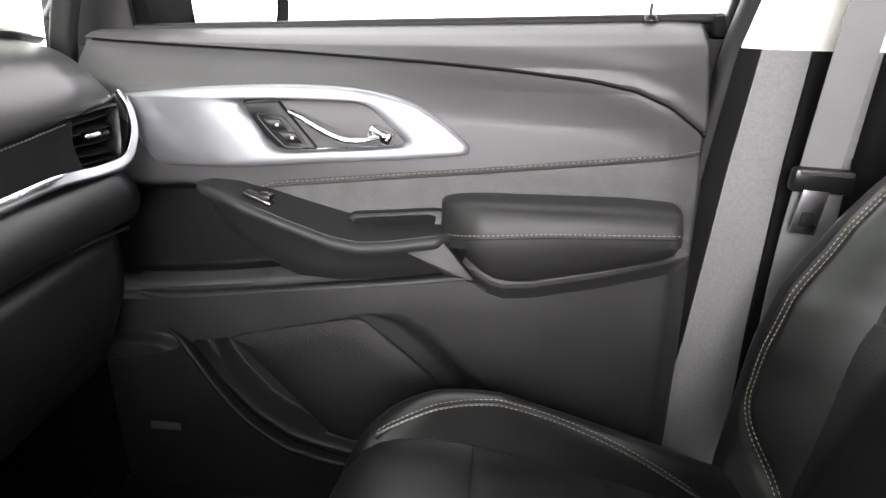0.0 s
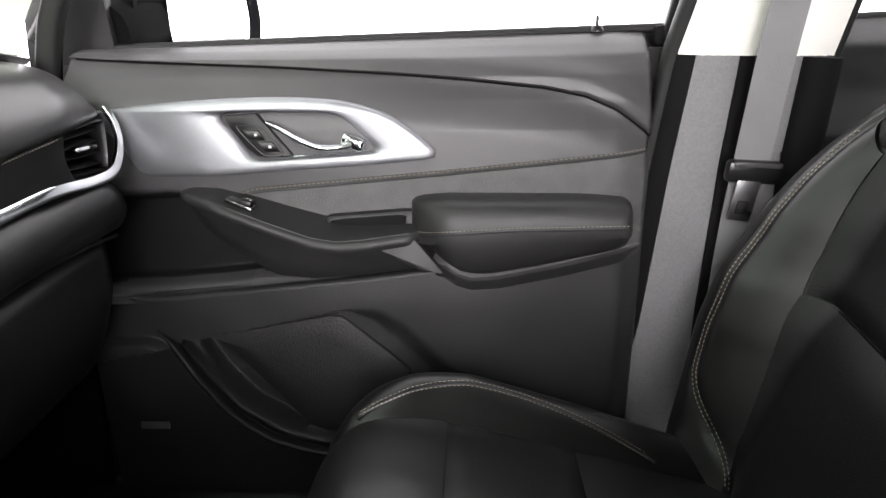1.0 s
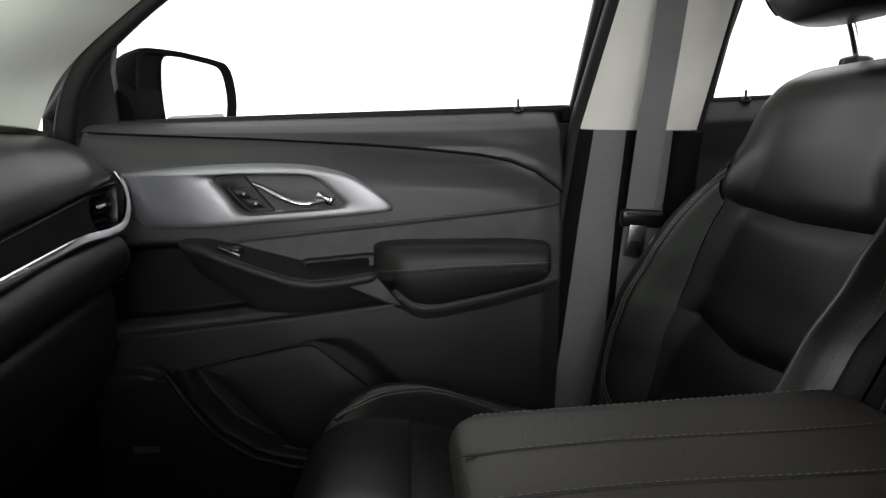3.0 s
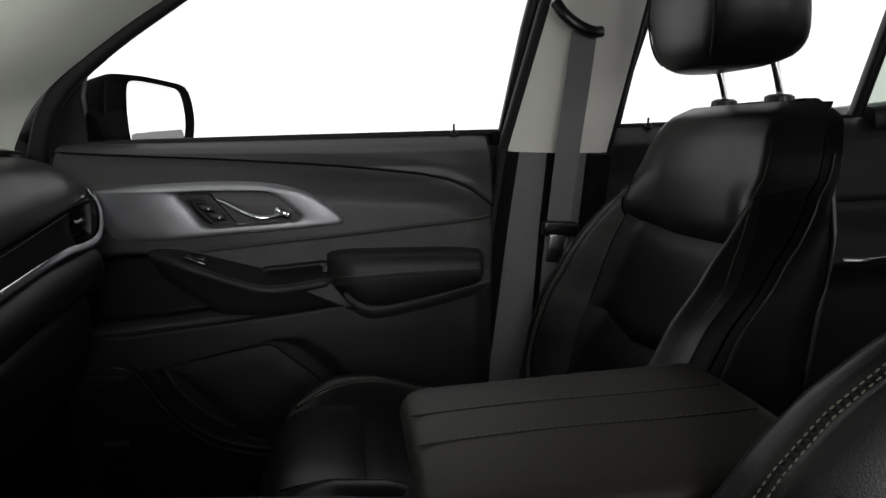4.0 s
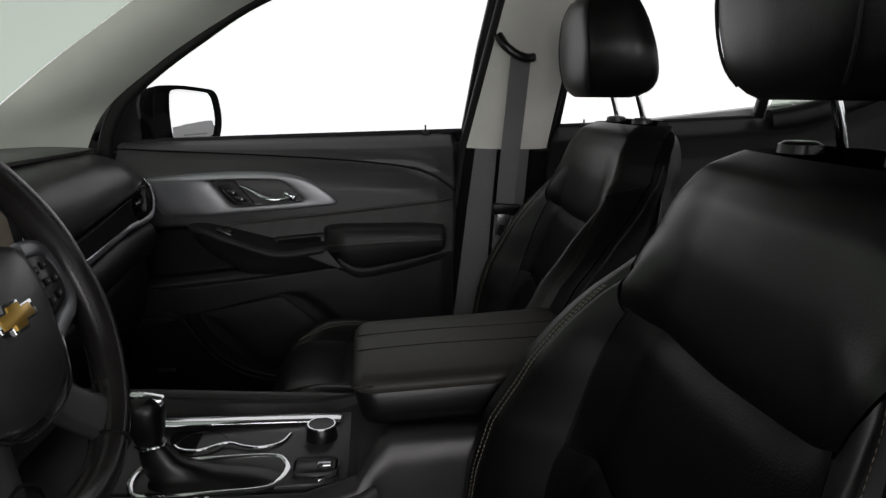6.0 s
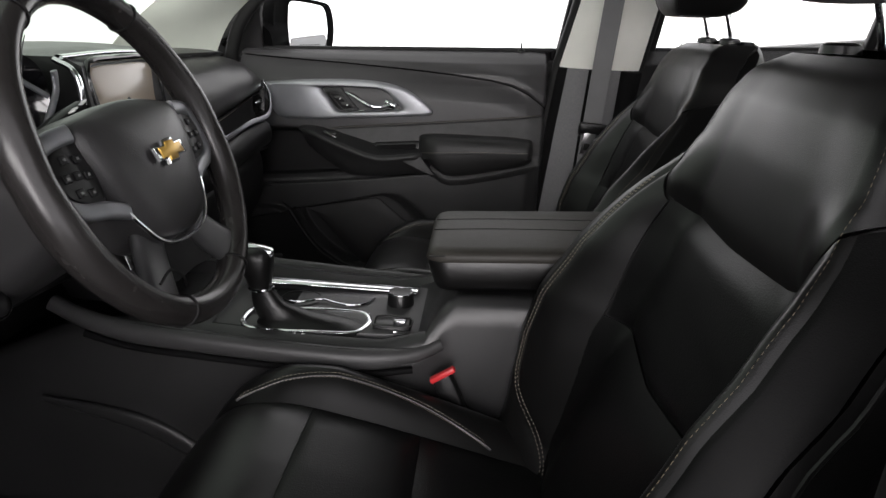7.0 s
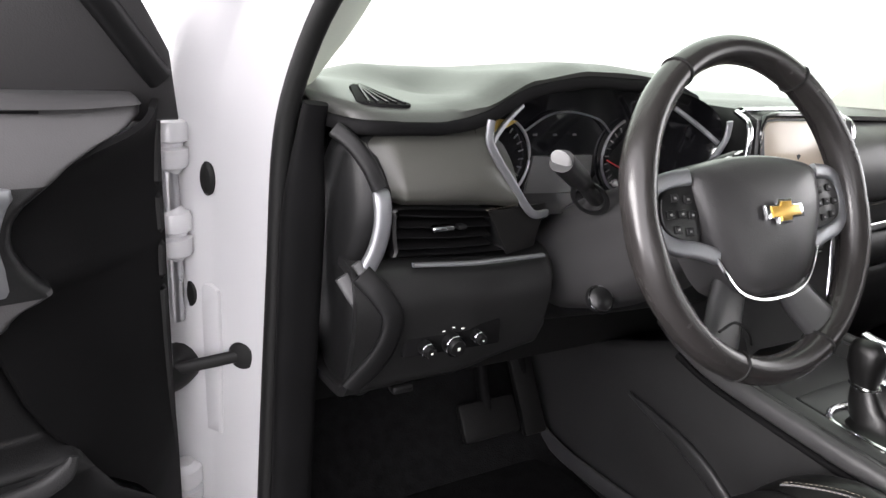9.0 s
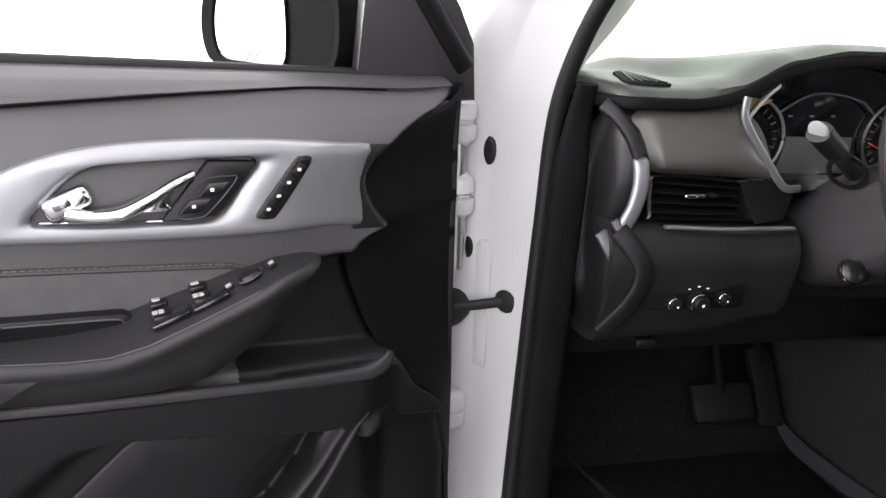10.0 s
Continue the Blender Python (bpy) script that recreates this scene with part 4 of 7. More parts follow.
        add("cushion_seam", tube([cush_at(sg * bow(b), b) + np.array([-0.001, 0, 0.0082]) for b in np.linspace(0.33, 0.81, 90)], 0.0024, 6), LEATHER, parent=bol)

        def skirt(a, b):
            p = cush_at(sg * 1.0, a)
            return np.array([p[0] + 0.004 * b, p[1] + sg * 0.006 * math.sin(b * 3), p[2] + (0.50 - p[2]) * b])
        add("cushion_side", thick(sheet(skirt, 60, 8), 0.01), PLASTIC, "black plastic seat side shield")
    add("seat_base", moved(rbox((0.40, 0.36, 0.09), 0.02), pose(0.32, 0, 0.50)), PLASTIC, "black seat base on floor rails")
    for sg in (-1, 1):
        add("seat_rail", moved(rbox((0.46, 0.03, 0.04), 0.006), pose(0.32, sg * 0.16, 0.441)), STEEL)
    # head restraint: a narrower front pad, wider behind it
    rings, edges = [], {-1: [], 1: []}
    HF = [(0.0, 0.045), (0.05, 0.058), (0.18, 0.076), (0.43, 0.085), (0.65, 0.077), (0.79, 0.068), (0.92, 0.056), (1.0, 0.042)]
    XF = [(0.0, 0.622), (0.05, 0.611), (0.18, 0.602), (0.43, 0.596), (0.70, 0.595), (0.84, 0.600), (0.93, 0.609), (1.0, 0.628)]
    XB = [(0.0, 0.690), (0.03, 0.706), (0.08, 0.722), (0.20, 0.728), (0.43, 0.719), (0.70, 0.704), (0.86, 0.690), (0.94, 0.676), (0.98, 0.662), (1.0, 0.645)]
    HF, XF, XB = [[tuple(p) for p in spl(q, 90)] for q in (HF, XF, XB)]
    for t in np.r_[0, 0.01, 0.03, np.linspace(0.06, 0.92, 26), 0.945, 0.965, 0.98, 0.993, 1.0]:
        z = 1.264 + t * 0.193
        hf, xf, xb = interp(t, HF) + 0.009, interp(t, XF) - 0.004, interp(t, XB) + 0.003
        d, hm = xb - xf, hf + 0.037 * min(1.0, (xb - xf) / 0.09)
        half = spl([(xf - 0.006, 0.0), (xf - 0.004, hf * 0.5), (xf, hf * 0.9), (xf + 0.006, hf + 0.003), (xf + 0.3 * d, hf + (hm - hf) * 0.62), (xf + 0.6 * d, hm), (xf + 0.86 * d, hm - 0.006), (xf + 0.97 * d, hm - 0.026), (xb, hm * 0.55), (xb + 0.002, 0.0)], 26)
        rings.append([(x, y, z) for x, y in half] + [(x, -y, z) for x, y in half[-2:0:-1]])
        if 0.03 < t < 0.97:
            for sg in (-1, 1):
                edges[sg].append((xf + 0.0025, sg * (hf + 0.001), z))
    head = add("head_restraint", loft(rings), LEATHER, "black leather head restraint")
    for sg in (-1, 1):
        add("restraint_seam", tube(edges[sg], 0.0016, 6), RUBBER, parent=head)
    for yy in (-0.068, 0.068):
        add("restraint_post", tube(spl([(0.722, yy, 1.20), (0.712, yy, 1.24), (0.695, yy, 1.29)], 10), 0.0055, 10), CHROME, "chrome head restraint post")
        add("post_collar", moved(lathe([(0.006, 0.005), (0.014, 0.005), (0.019, 0.002), (0.020, -0.006), (0.006, -0.008)], 18), pose(0.722, yy, 1.222)), SMOOTH)
    return s


seat("driver_seat", "black leather driver seat with perforated inserts and pale stitching", 0.0, -0.385, -0.015, 0.0, (1.22, 1.18), 0.047)
seat("passenger_seat", "black leather passenger seat with perforated inserts and pale stitching", 0.105, 0.395, -0.008, 0.0, (0.95, 1.57), 0.008)
buckle = thing("belt_buckle", "black seat belt buckle with red release button", "belt buckle")
part("stalk", moved(rbox((0.03, 0.022, 0.16), 0.006), pose(0.345, -0.160, 0.664, 0, -24, 0)), PLASTIC, buckle)
part("release_button", moved(rbox((0.042, 0.012, 0.009), 0.003), pose(0.3155, -0.168, 0.741, 0, -33, 0)), RED, buckle, "red release button")


# ---- dashboard ----
dash = thing("dashboard", "black dashboard with soft pad, silver accents and air vents", "dashboard")


def dpart(name, bm, mat, label="", parent=None, smooth=45):
    return part(name, bm, mat, parent or dash, label, smooth)


def dash_loft(stations, n, mat, name, label):
    """Skins profiles of (x, z) given at side positions y, blended smoothly between them."""
    ys = [y for y, _ in stations]
    prof = np.array([spl(p, n) for _, p in stations])
    fine = np.concatenate([np.linspace(a, b, max(2, int(abs(b - a) / 0.012)), endpoint=False) for a, b in zip(ys, ys[1:])] + [[ys[-1]]])
    rings = []
    for y in fine:
        i = min(len(ys) - 2, max(0, np.searchsorted(ys, y, side="right") - 1))
        t = (y - ys[i]) / (ys[i + 1] - ys[i])
        t = 0.6 * t + 0.4 * smooth01(t)
        q = prof[i] * (1 - t) + prof[i + 1] * t
        rings.append([(x, y, z) for x, z in q])
    return dpart(name, thick(loft(rings, loop=False), 0.012), mat, label)


# top pad from the windshield to the rear lip
side_top = lambda lx, lz: [(-1.02, 1.105), (-0.80, 1.150), (-0.55, 1.166), (-0.40, 1.168), (lx - 0.05, lz + 0.010), (lx - 0.018, lz + 0.0045), (lx - 0.003, lz), (lx, lz - 0.004), (lx - 0.010, lz - 0.009), (lx - 0.045, lz - 0.013)]
side_low = lambda lx, lz: [(-1.02, 1.09), (-0.80, 1.122), (-0.58, 1.140), (-0.46, 1.146), (lx - 0.05, lz + 0.005), (lx - 0.018, lz + 0.003), (lx - 0.003, lz), (lx, lz - 0.004), (lx - 0.010, lz - 0.009), (lx - 0.045, lz - 0.013)]
hump = lambda lx, lz: [(-1.02, 1.110), (-0.80, 1.160), (-0.58, 1.188), (-0.42, lz - 0.004), (lx - 0.06, lz + 0.008), (lx - 0.018, lz + 0.004), (lx - 0.003, lz), (lx, lz - 0.004), (lx - 0.010, lz - 0.010), (lx - 0.05, lz - 0.015)]
dash_loft([(-0.752, side_top(-0.33, 1.154)), (-0.748, side_top(-0.275, 1.154)), (-0.741, side_top(-0.240, 1.154)), (-0.728, side_top(-0.221, 1.154)), (-0.69, side_top(-0.212, 1.153)), (-0.632, side_top(-0.212, 1.154)), (-0.58, hump(-0.216, 1.165)), (-0.514, hump(-0.220, 1.196)), (-0.434, hump(-0.222, 1.210)), (-0.37, hump(-0.224, 1.210)),
           (-0.27, hump(-0.230, 1.203)), (-0.20, hump(-0.25, 1.185)), (-0.13, side_top(-0.29, 1.160)), (0.15, side_top(-0.30, 1.158)), (0.30, side_top(-0.305, 1.150)),
           (0.50, side_low(-0.308, 1.147)), (0.60, side_low(-0.31, 1.145)), (0.70, side_low(-0.325, 1.142)), (0.742, side_low(-0.335, 1.139)), (0.785, side_low(-0.345, 1.137)), (0.805, side_low(-0.37, 1.135))], 60, DASHPAD, "top_pad", "dark grey soft dash top pad")
# small side defroster vents
for sg in (-1,):
    zt = 1.165
    tilt = axes((0, 0, zt + 0.018), (1, 0, -0.055), (0, 1, 0.0), (0.055, 0, 1))
    o = closed([(-0.392, 0.676), (-0.375, 0.688), (-0.262, 0.724), (-0.250, 0.722), (-0.240, 0.700), (-0.235, 0.672), (-0.245, 0.664), (-0.38, 0.668)], 48, False)
    o = o * np.array([1, sg])
    v = dpart("defroster_vent", prism(o, 0.0035, tilt @ Matrix.Translation((0, 0, -0.036)), 0.001), CAPBLACK, "black side defroster vent")
    for k in range(5):
        f_ = (k + 0.6) / 5
        a, b = (-0.385 + 0.03 * f_, sg * (0.671 + 0.012 * f_)), (-0.240 - 0.010 * f_, sg * (0.668 + 0.050 * f_))
        dpart("vent_slat", moved(sweep(np.array([(a[0], a[1], -0.0315), (b[0], b[1], -0.0315)]), oval(0.0028, 0.003, 8)), tilt), PLASTIC, parent=v)
# a black strip paints the shade under the lip
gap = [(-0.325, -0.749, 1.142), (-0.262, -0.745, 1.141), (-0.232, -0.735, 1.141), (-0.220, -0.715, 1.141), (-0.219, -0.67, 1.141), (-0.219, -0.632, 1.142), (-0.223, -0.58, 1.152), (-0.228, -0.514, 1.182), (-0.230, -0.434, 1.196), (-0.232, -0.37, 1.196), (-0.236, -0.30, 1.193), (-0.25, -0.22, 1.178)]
dpart("lip_shade_strip", sweep(spl(gap, 70), oval(0.014, 0.016), up=(0, 0, 1)), CAPBLACK, "black strip painting the shade under the dash lip")
# driver side face, between side cap and binnacle
face_ = dash_loft([(-0.742, [(-0.262, 1.134), (-0.236, 1.12), (-0.222, 1.09), (-0.218, 1.065), (-0.232, 1.056)]), (-0.70, [(-0.245, 1.138), (-0.222, 1.125), (-0.208, 1.09), (-0.204, 1.066), (-0.225, 1.054)]),
           (-0.60, [(-0.245, 1.140), (-0.226, 1.125), (-0.208, 1.09), (-0.206, 1.064), (-0.228, 1.048)]), (-0.565, [(-0.25, 1.142), (-0.230, 1.124), (-0.211, 1.089), (-0.208, 1.060), (-0.228, 1.046)]), (-0.525, [(-0.262, 1.115), (-0.240, 1.098), (-0.220, 1.072), (-0.212, 1.052), (-0.228, 1.042)])], 30, FACE, "driver_face", "dark leather-grain dash face")
for v in face_.data.vertices:
    v.co.y += 0.55 * min(0.075, max(0.0, 1.135 - v.co.z)) * smooth01((-0.67 - v.co.y) / 0.07)
# lower driver panel
dash_loft([(-0.745, [(-0.25, 0.992), (-0.212, 0.985), (-0.192, 0.955), (-0.19, 0.92), (-0.205, 0.86), (-0.235, 0.815), (-0.36, 0.80)]), (-0.60, [(-0.245, 0.985), (-0.205, 0.98), (-0.186, 0.952), (-0.186, 0.915), (-0.20, 0.86), (-0.225, 0.825), (-0.36, 0.81)]),
           (-0.475, [(-0.245, 0.98), (-0.21, 0.975), (-0.192, 0.95), (-0.193, 0.92), (-0.205, 0.875), (-0.23, 0.845), (-0.36, 0.83)]), (-0.44, [(-0.27, 0.978), (-0.25, 0.972), (-0.235, 0.95), (-0.235, 0.92), (-0.24, 0.88), (-0.25, 0.855), (-0.36, 0.84)])], 34, KNEE, "lower_panel", "black knee panel")
dash_loft([(-0.46, [(-0.26, 0.97), (-0.25, 0.93), (-0.25, 0.88), (-0.28, 0.85), (-0.36, 0.84)]), (-0.27, [(-0.26, 0.97), (-0.235, 0.93), (-0.225, 0.88), (-0.26, 0.85), (-0.36, 0.84)]), (-0.13, [(-0.26, 0.97), (-0.225, 0.93), (-0.21, 0.88), (-0.25, 0.85), (-0.36, 0.84)])], 20, PLASTIC, "knee_bolster", "black knee bolster under the column")


def air_vent(y0, y1, zt0, zt1, zb0, zb1, x, knob_y, name="air_vent"):
    n = 24
    o = closed([(y0, zb0 + 0.006), (y0 - 0.004 * np.sign(y1 - y0), zt0 - 0.01), (y0 + 0.006 * np.sign(y1 - y0), zt0), (y1 - 0.008 * np.sign(y1 - y0), zt1), (y1, zt1 - 0.006), (y1 + 0.01 * np.sign(y1 - y0), zb1 + 0.008), (y1 + 0.004 * np.sign(y1 - y0), zb1), (y0 + 0.01 * np.sign(y1 - y0), zb0)], 60)
    c = o.mean(0)
    rings = []
    for t, dx in ((1.06, -0.012), (1.05, 0.004), (1.0, 0.006), (0.96, 0.0), (0.94, -0.03), (0.92, -0.05)):
        rings.append([(x + dx, c[0] + (u - c[0]) * t, c[1] + (w - c[1]) * t) for u, w in o])
    v = dpart(name, loft(rings, start=False), SMOOTH, "black air vent with four slats")
    for k in range(4):
        f_ = (k + 0.7) / 4.2
        za, zb = zb0 + (zt0 - zb0) * f_, zb1 + (zt1 - zb1) * f_
        dpart("slat", sweep(np.array([(x - 0.012, y0 + (y1 - y0) * 0.03, za), (x - 0.008, (y0 + y1) / 2, (za + zb) / 2), (x - 0.012, y0 + (y1 - y0) * 0.97, zb)]), oval(0.022, 0.0032, 12), up=(0.25, 0, 1)), CAPBLACK, parent=v)
    dpart("knob", moved(rbox((0.012, 0.030, 0.007), 0.003), pose(x + 0.004, knob_y, (zb0 + zt0) / 2 + 0.002)), CHROME, "chrome vent knob", parent=v)
    dpart("knob", moved(rbox((0.012, 0.012, 0.006), 0.003), pose(x + 0.004, knob_y + 0.026, (zb0 + zt0) / 2 + 0.002)), SMOOTH, parent=v)
    return v


air_vent(-0.686, -0.552, 1.050, 1.040, 0.994, 0.990, -0.222, -0.629)
air_vent(0.712, 0.600, 1.056, 1.046, 0.992, 0.998, -0.222, 0.655)
# side accent and chrome lines
acc = spl([(-0.222, -0.712, 1.074), (-0.208, -0.713, 1.067), (-0.203, -0.713, 1.04), (-0.203, -0.719, 1.01), (-0.204, -0.731, 0.985)], 24)
dpart("side_accent", sweep(acc, oval(0.019, 0.012, 20, 4.0), up=(1, 0, 0)), SILVER, "satin silver vertical accent")
dpart("upper_side_strip", sweep(spl([(-0.240, -0.757, 1.137), (-0.226, -0.742, 1.124), (-0.214, -0.727, 1.102), (-0.208, -0.716, 1.078)], 24), oval(0.018, 0.012, 20, 4.0), up=(1, 0, 0)), PLASTIC, "brown-grey upper strip of the dash side")
dpart("lower_side_strip", sweep(spl([(-0.205, -0.742, 0.996), (-0.196, -0.724, 0.969), (-0.190, -0.705, 0.937)], 20), oval(0.011, 0.010, 20, 4.0), up=(1, 0, 0)), STRIP, "grey lower strip of the dash side")
dpart("lower_side_strip", sweep(spl([(-0.216, -0.754, 0.978), (-0.208, -0.742, 0.956), (-0.203, -0.727, 0.934)], 20), oval(0.016, 0.010, 20, 4.0), up=(1, 0, 0)), STRIP, "grey lower strip of the dash side")
dpart("side_accent", sweep(spl([(-0.200, -0.738, 0.985), (-0.190, -0.718, 0.962), (-0.184, -0.703, 0.932), (-0.19, -0.712, 0.89), (-0.21, -0.74, 0.84)], 30), oval(0.026, 0.012), up=(1, 0, 0)), PLASTIC, "black curved edge trim")
dpart("chrome_line", sweep(spl([(-0.204, -0.672, 0.987), (-0.198, -0.60, 0.984), (-0.199, -0.54, 0.983), (-0.204, -0.484, 0.981)], 30), oval(0.008, 0.005), up=(0, 0, 1)), SILVER, "thin silver line under the vent")
# side cap towards the door opening
cap = closed([(-0.234, 1.128), (-0.216, 1.09), (-0.210, 1.05), (-0.218, 1.01), (-0.232, 0.972), (-0.212, 0.945), (-0.208, 0.91), (-0.208, 0.86), (-0.236, 0.81), (-0.30, 0.79), (-0.36, 0.84), (-0.37, 1.0), (-0.345, 1.10), (-0.29, 1.14), (-0.25, 1.145)], 80)
cc = np.array([-0.275, 0.975])
for sg in (-1,):
    dpart("side_cap", loft([[(cc[0] + (u - cc[0]) * k, sg * y, cc[1] + (w - cc[1]) * k) for u, w in cap] for k, y in ((0.97, 0.700), (1.0, 0.713), (0.985, 0.722), (0.93, 0.731), (0.80, 0.739), (0.5, 0.745), (0.15, 0.746))]), PLASTIC, "black dash side cover", smooth=60)
# woven accent beside the column
dpart("woven_accent", thick(sheet(lambda a, b: np.array([-0.209 - 0.022 * a - 0.004 * b, (-0.540 - 0.030 * b) + a * (0.056 + 0.046 * b), 0.986 + 0.056 * b]), 10, 8), -0.003), CARBON, "woven dark accent with beige stitching")
dpart("accent_stitching", stitches([(-0.2135 - 0.015 * a, -0.572 + 0.075 * a, 1.0435 + 0.001 * a) for a in np.linspace(0, 1, 20)]), THREAD)
# instrument binnacle: dark bowl, gauges, display and silver brackets
bowl = [(-0.578, 1.146), (-0.575, 1.120), (-0.545, 1.085), (-0.505, 1.035), (-0.47, 1.028), (-0.22, 1.028), (-0.165, 1.08), (-0.16, 1.14), (-0.20, 1.172), (-0.28, 1.190), (-0.37, 1.196), (-0.46, 1.190), (-0.53, 1.176)]
o = closed(bowl, 90)
c = o.mean(0)
cluster = dpart("instrument_binnacle", loft([[(x, c[0] + (u - c[0]) * t, c[1] + (w - c[1]) * t) for u, w in o] for t, x in ((1.02, -0.232), (0.985, -0.25), (0.93, -0.29), (0.90, -0.312), (0.2, -0.314))], start=False), GLOSS, "black instrument cluster with two dials")
dpart("display", prism([(-0.447, 1.032), (-0.328, 1.034), (-0.330, 1.087), (-0.438, 1.088)], 0.004, axes((-0.312, 0, 0), (0, 1, 0), (0, 0, 1), (1, 0, 0)), 0.001), GREYSCREEN, "grey driver display", parent=cluster)
for yy, r in ((-0.505, 0.058), (-0.255, 0.058)):
    dpart("dial_ring", tube([(-0.306, yy + r * math.cos(a), 1.085 + r * math.sin(a)) for a in np.linspace(-1.15, 1.15, 30) + (0 if yy < -0.4 else math.pi)], 0.0022, 6), SILVER, parent=cluster)
    for k in range(9):
        a = (0 if yy < -0.4 else math.pi) + (-1.0 + 0.25 * k)
        dpart("dial_mark", moved(rbox((0.001, 0.008, 0.0022), 0.0004), axes((-0.309, yy + 0.046 * math.cos(a), 1.085 + 0.046 * math.sin(a)), (1, 0, 0), (0, math.cos(a), math.sin(a)), (0, -math.sin(a), math.cos(a)))), GREYSCREEN, parent=cluster)
dpart("dial_needle", moved(rbox((0.001, 0.040, 0.002), 0.0004), pose(-0.306, -0.285, 1.072, -24, 0, 0)), RED, "red needle", parent=cluster)
dpart("gauge_arc", tube(spl([(-0.306, -0.462, 1.122), (-0.306, -0.42, 1.146), (-0.306, -0.38, 1.150), (-0.306, -0.33, 1.140), (-0.306, -0.305, 1.122)], 30), 0.0016, 6), SILVER, parent=cluster)
for k in range(3):
    dpart("gauge_mark", moved(rbox((0.001, 0.007, 0.003), 0.0004), pose(-0.308, -0.44 + 0.035 * k, 1.118)), GREYSCREEN, parent=cluster)
for sg, cy in ((-1, -0.37), (1, -0.37)):
    br = [(0.206, 1.151), (0.207, 1.142), (0.203, 1.120), (0.168, 1.075), (0.134, 1.036), (0.10, 1.030)]
    dpart("silver_bracket", sweep(spl([(-0.214 - 0.012 * (i == 5), cy + sg * a, z) for i, (a, z) in enumerate(br)], 44), oval(0.0105, 0.006), up=(1, 0, 0)), SILVER, "satin silver cluster bracket")
    dpart("inner_bracket", sweep(spl([(-0.222, cy + sg * 0.200, 1.118), (-0.24, cy + sg * 0.17, 1.142), (-0.255, cy + sg * 0.135, 1.164)], 20), oval(0.007, 0.005), up=(1, 0, 0)), SILVER)
dpart("amber_patch", prism([(-0.562, 1.130), (-0.532, 1.138), (-0.518, 1.146), (-0.552, 1.148)], 0.002, axes((-0.246, 0, 0), (0, 1, 0), (0, 0, 1), (1, 0, 0))), YELLOW, "amber patch inside the binnacle")
# light switches
sw = dpart("light_switch_panel", moved(rbox((0.012, 0.135, 0.036), 0.006), pose(-0.1945, -0.618, 0.893, 0, -6, -2)), CAPBLACK, "black light switch panel")
for yy, r, mat in ((-0.658, 0.0085, DARKCHROME), (-0.622, 0.0125, DARKCHROME), (-0.588, 0.0075, DARKCHROME)):
    kn = dpart("switch_knob", moved(lathe([(r * 0.2, 0.017), (r * 0.75, 0.017), (r * 0.86, 0.014), (r, 0.004), (r * 1.05, -0.004), (r * 0.2, -0.005)], 24), axes((-0.186, yy, 0.888 + (0.005 if yy > -0.6 else 0)), (0, 1, 0), (0, 0, 1), (1, 0, 0))), SMOOTH if mat is DARKCHROME else PLASTIC, parent=sw)
    dpart("knob_ring", moved(tube([(r * math.cos(a), r * math.sin(a), 0.010) for a in np.linspace(0, 2 * math.pi, 26, endpoint=False)], 0.0012, 6, ring=True), axes((-0.186, yy, 0.888 + (0.005 if yy > -0.6 else 0)), (0, 1, 0), (0, 0, 1), (1, 0, 0))), mat, parent=kn)
    dpart("knob_mark", moved(rbox((r * 0.3, r * 0.3, 0.0008), 0.0002), axes((-0.1685, yy, 0.888 + (0.005 if yy > -0.6 else 0)), (0, 1, 0), (0, 0, 1), (1, 0, 0))), LIGHT_TRIM, parent=kn)
for k in range(3):
    dpart("switch_mark", moved(rbox((0.001, 0.004, 0.0014), 0.0004), pose(-0.183, -0.636 + 0.013 * k, 0.907 + 0.003 * (k == 1))), LIGHT_TRIM, parent=sw)
dpart("hood_release", moved(rbox((0.02, 0.03, 0.012), 0.004), pose(-0.25, -0.655, 0.802)), PLASTIC)
# centre stack
stack = dpart("stack_body", loft([[(x + 0.02 * (abs(w) > 0.9), 0.0 + w * ww, z) for w, x in zip((-1, -0.96, -0.6, 0, 0.6, 0.96, 1, 0.9, 0, -0.9), (xo - 0.05, xo, xo + 0.008, xo + 0.010, xo + 0.008, xo, xo - 0.05, xo - 0.12, xo - 0.12, xo - 0.12))] for z, xo, ww in ((0.80, -0.155, 0.115), (0.86, -0.185, 0.12), (0.95, -0.205, 0.125), (1.03, -0.205, 0.128), (1.10, -0.212, 0.128), (1.155, -0.222, 0.125), (1.166, -0.25, 0.12))]), PLASTIC, "black centre stack")
dpart("touch_screen", prism(oval(0.19, 0.108, 30, 9), 0.006, axes((-0.208, 0.0, 1.098), (0, 1, 0), (-0.12, 0, 1), (1, 0, 0.12)), 0.002), SCREEN, "touch screen with a beige reflection painted on", parent=stack)
dpart("screen_frame", sweep([(-0.199 - 0.12 * (z - 1.098), y, z) for y, z in [(p[0], p[1] + 1.098) for p in oval(0.212, 0.128, 40, 9)]], disc(0.005, 8), up=(1, 0, 0), ring=True), GLOSS, parent=stack)
for sg in (-1, 1):
    dpart("stack_chrome", sweep(spl([(-0.235, sg * 0.126, 1.163), (-0.203, sg * 0.130, 1.14), (-0.197, sg * 0.132, 1.05), (-0.19, sg * 0.128, 0.96), (-0.165, sg * 0.118, 0.86)], 40), oval(0.010, 0.008), up=(1, 0, 0)), CHROME, "chrome edge line", parent=stack)
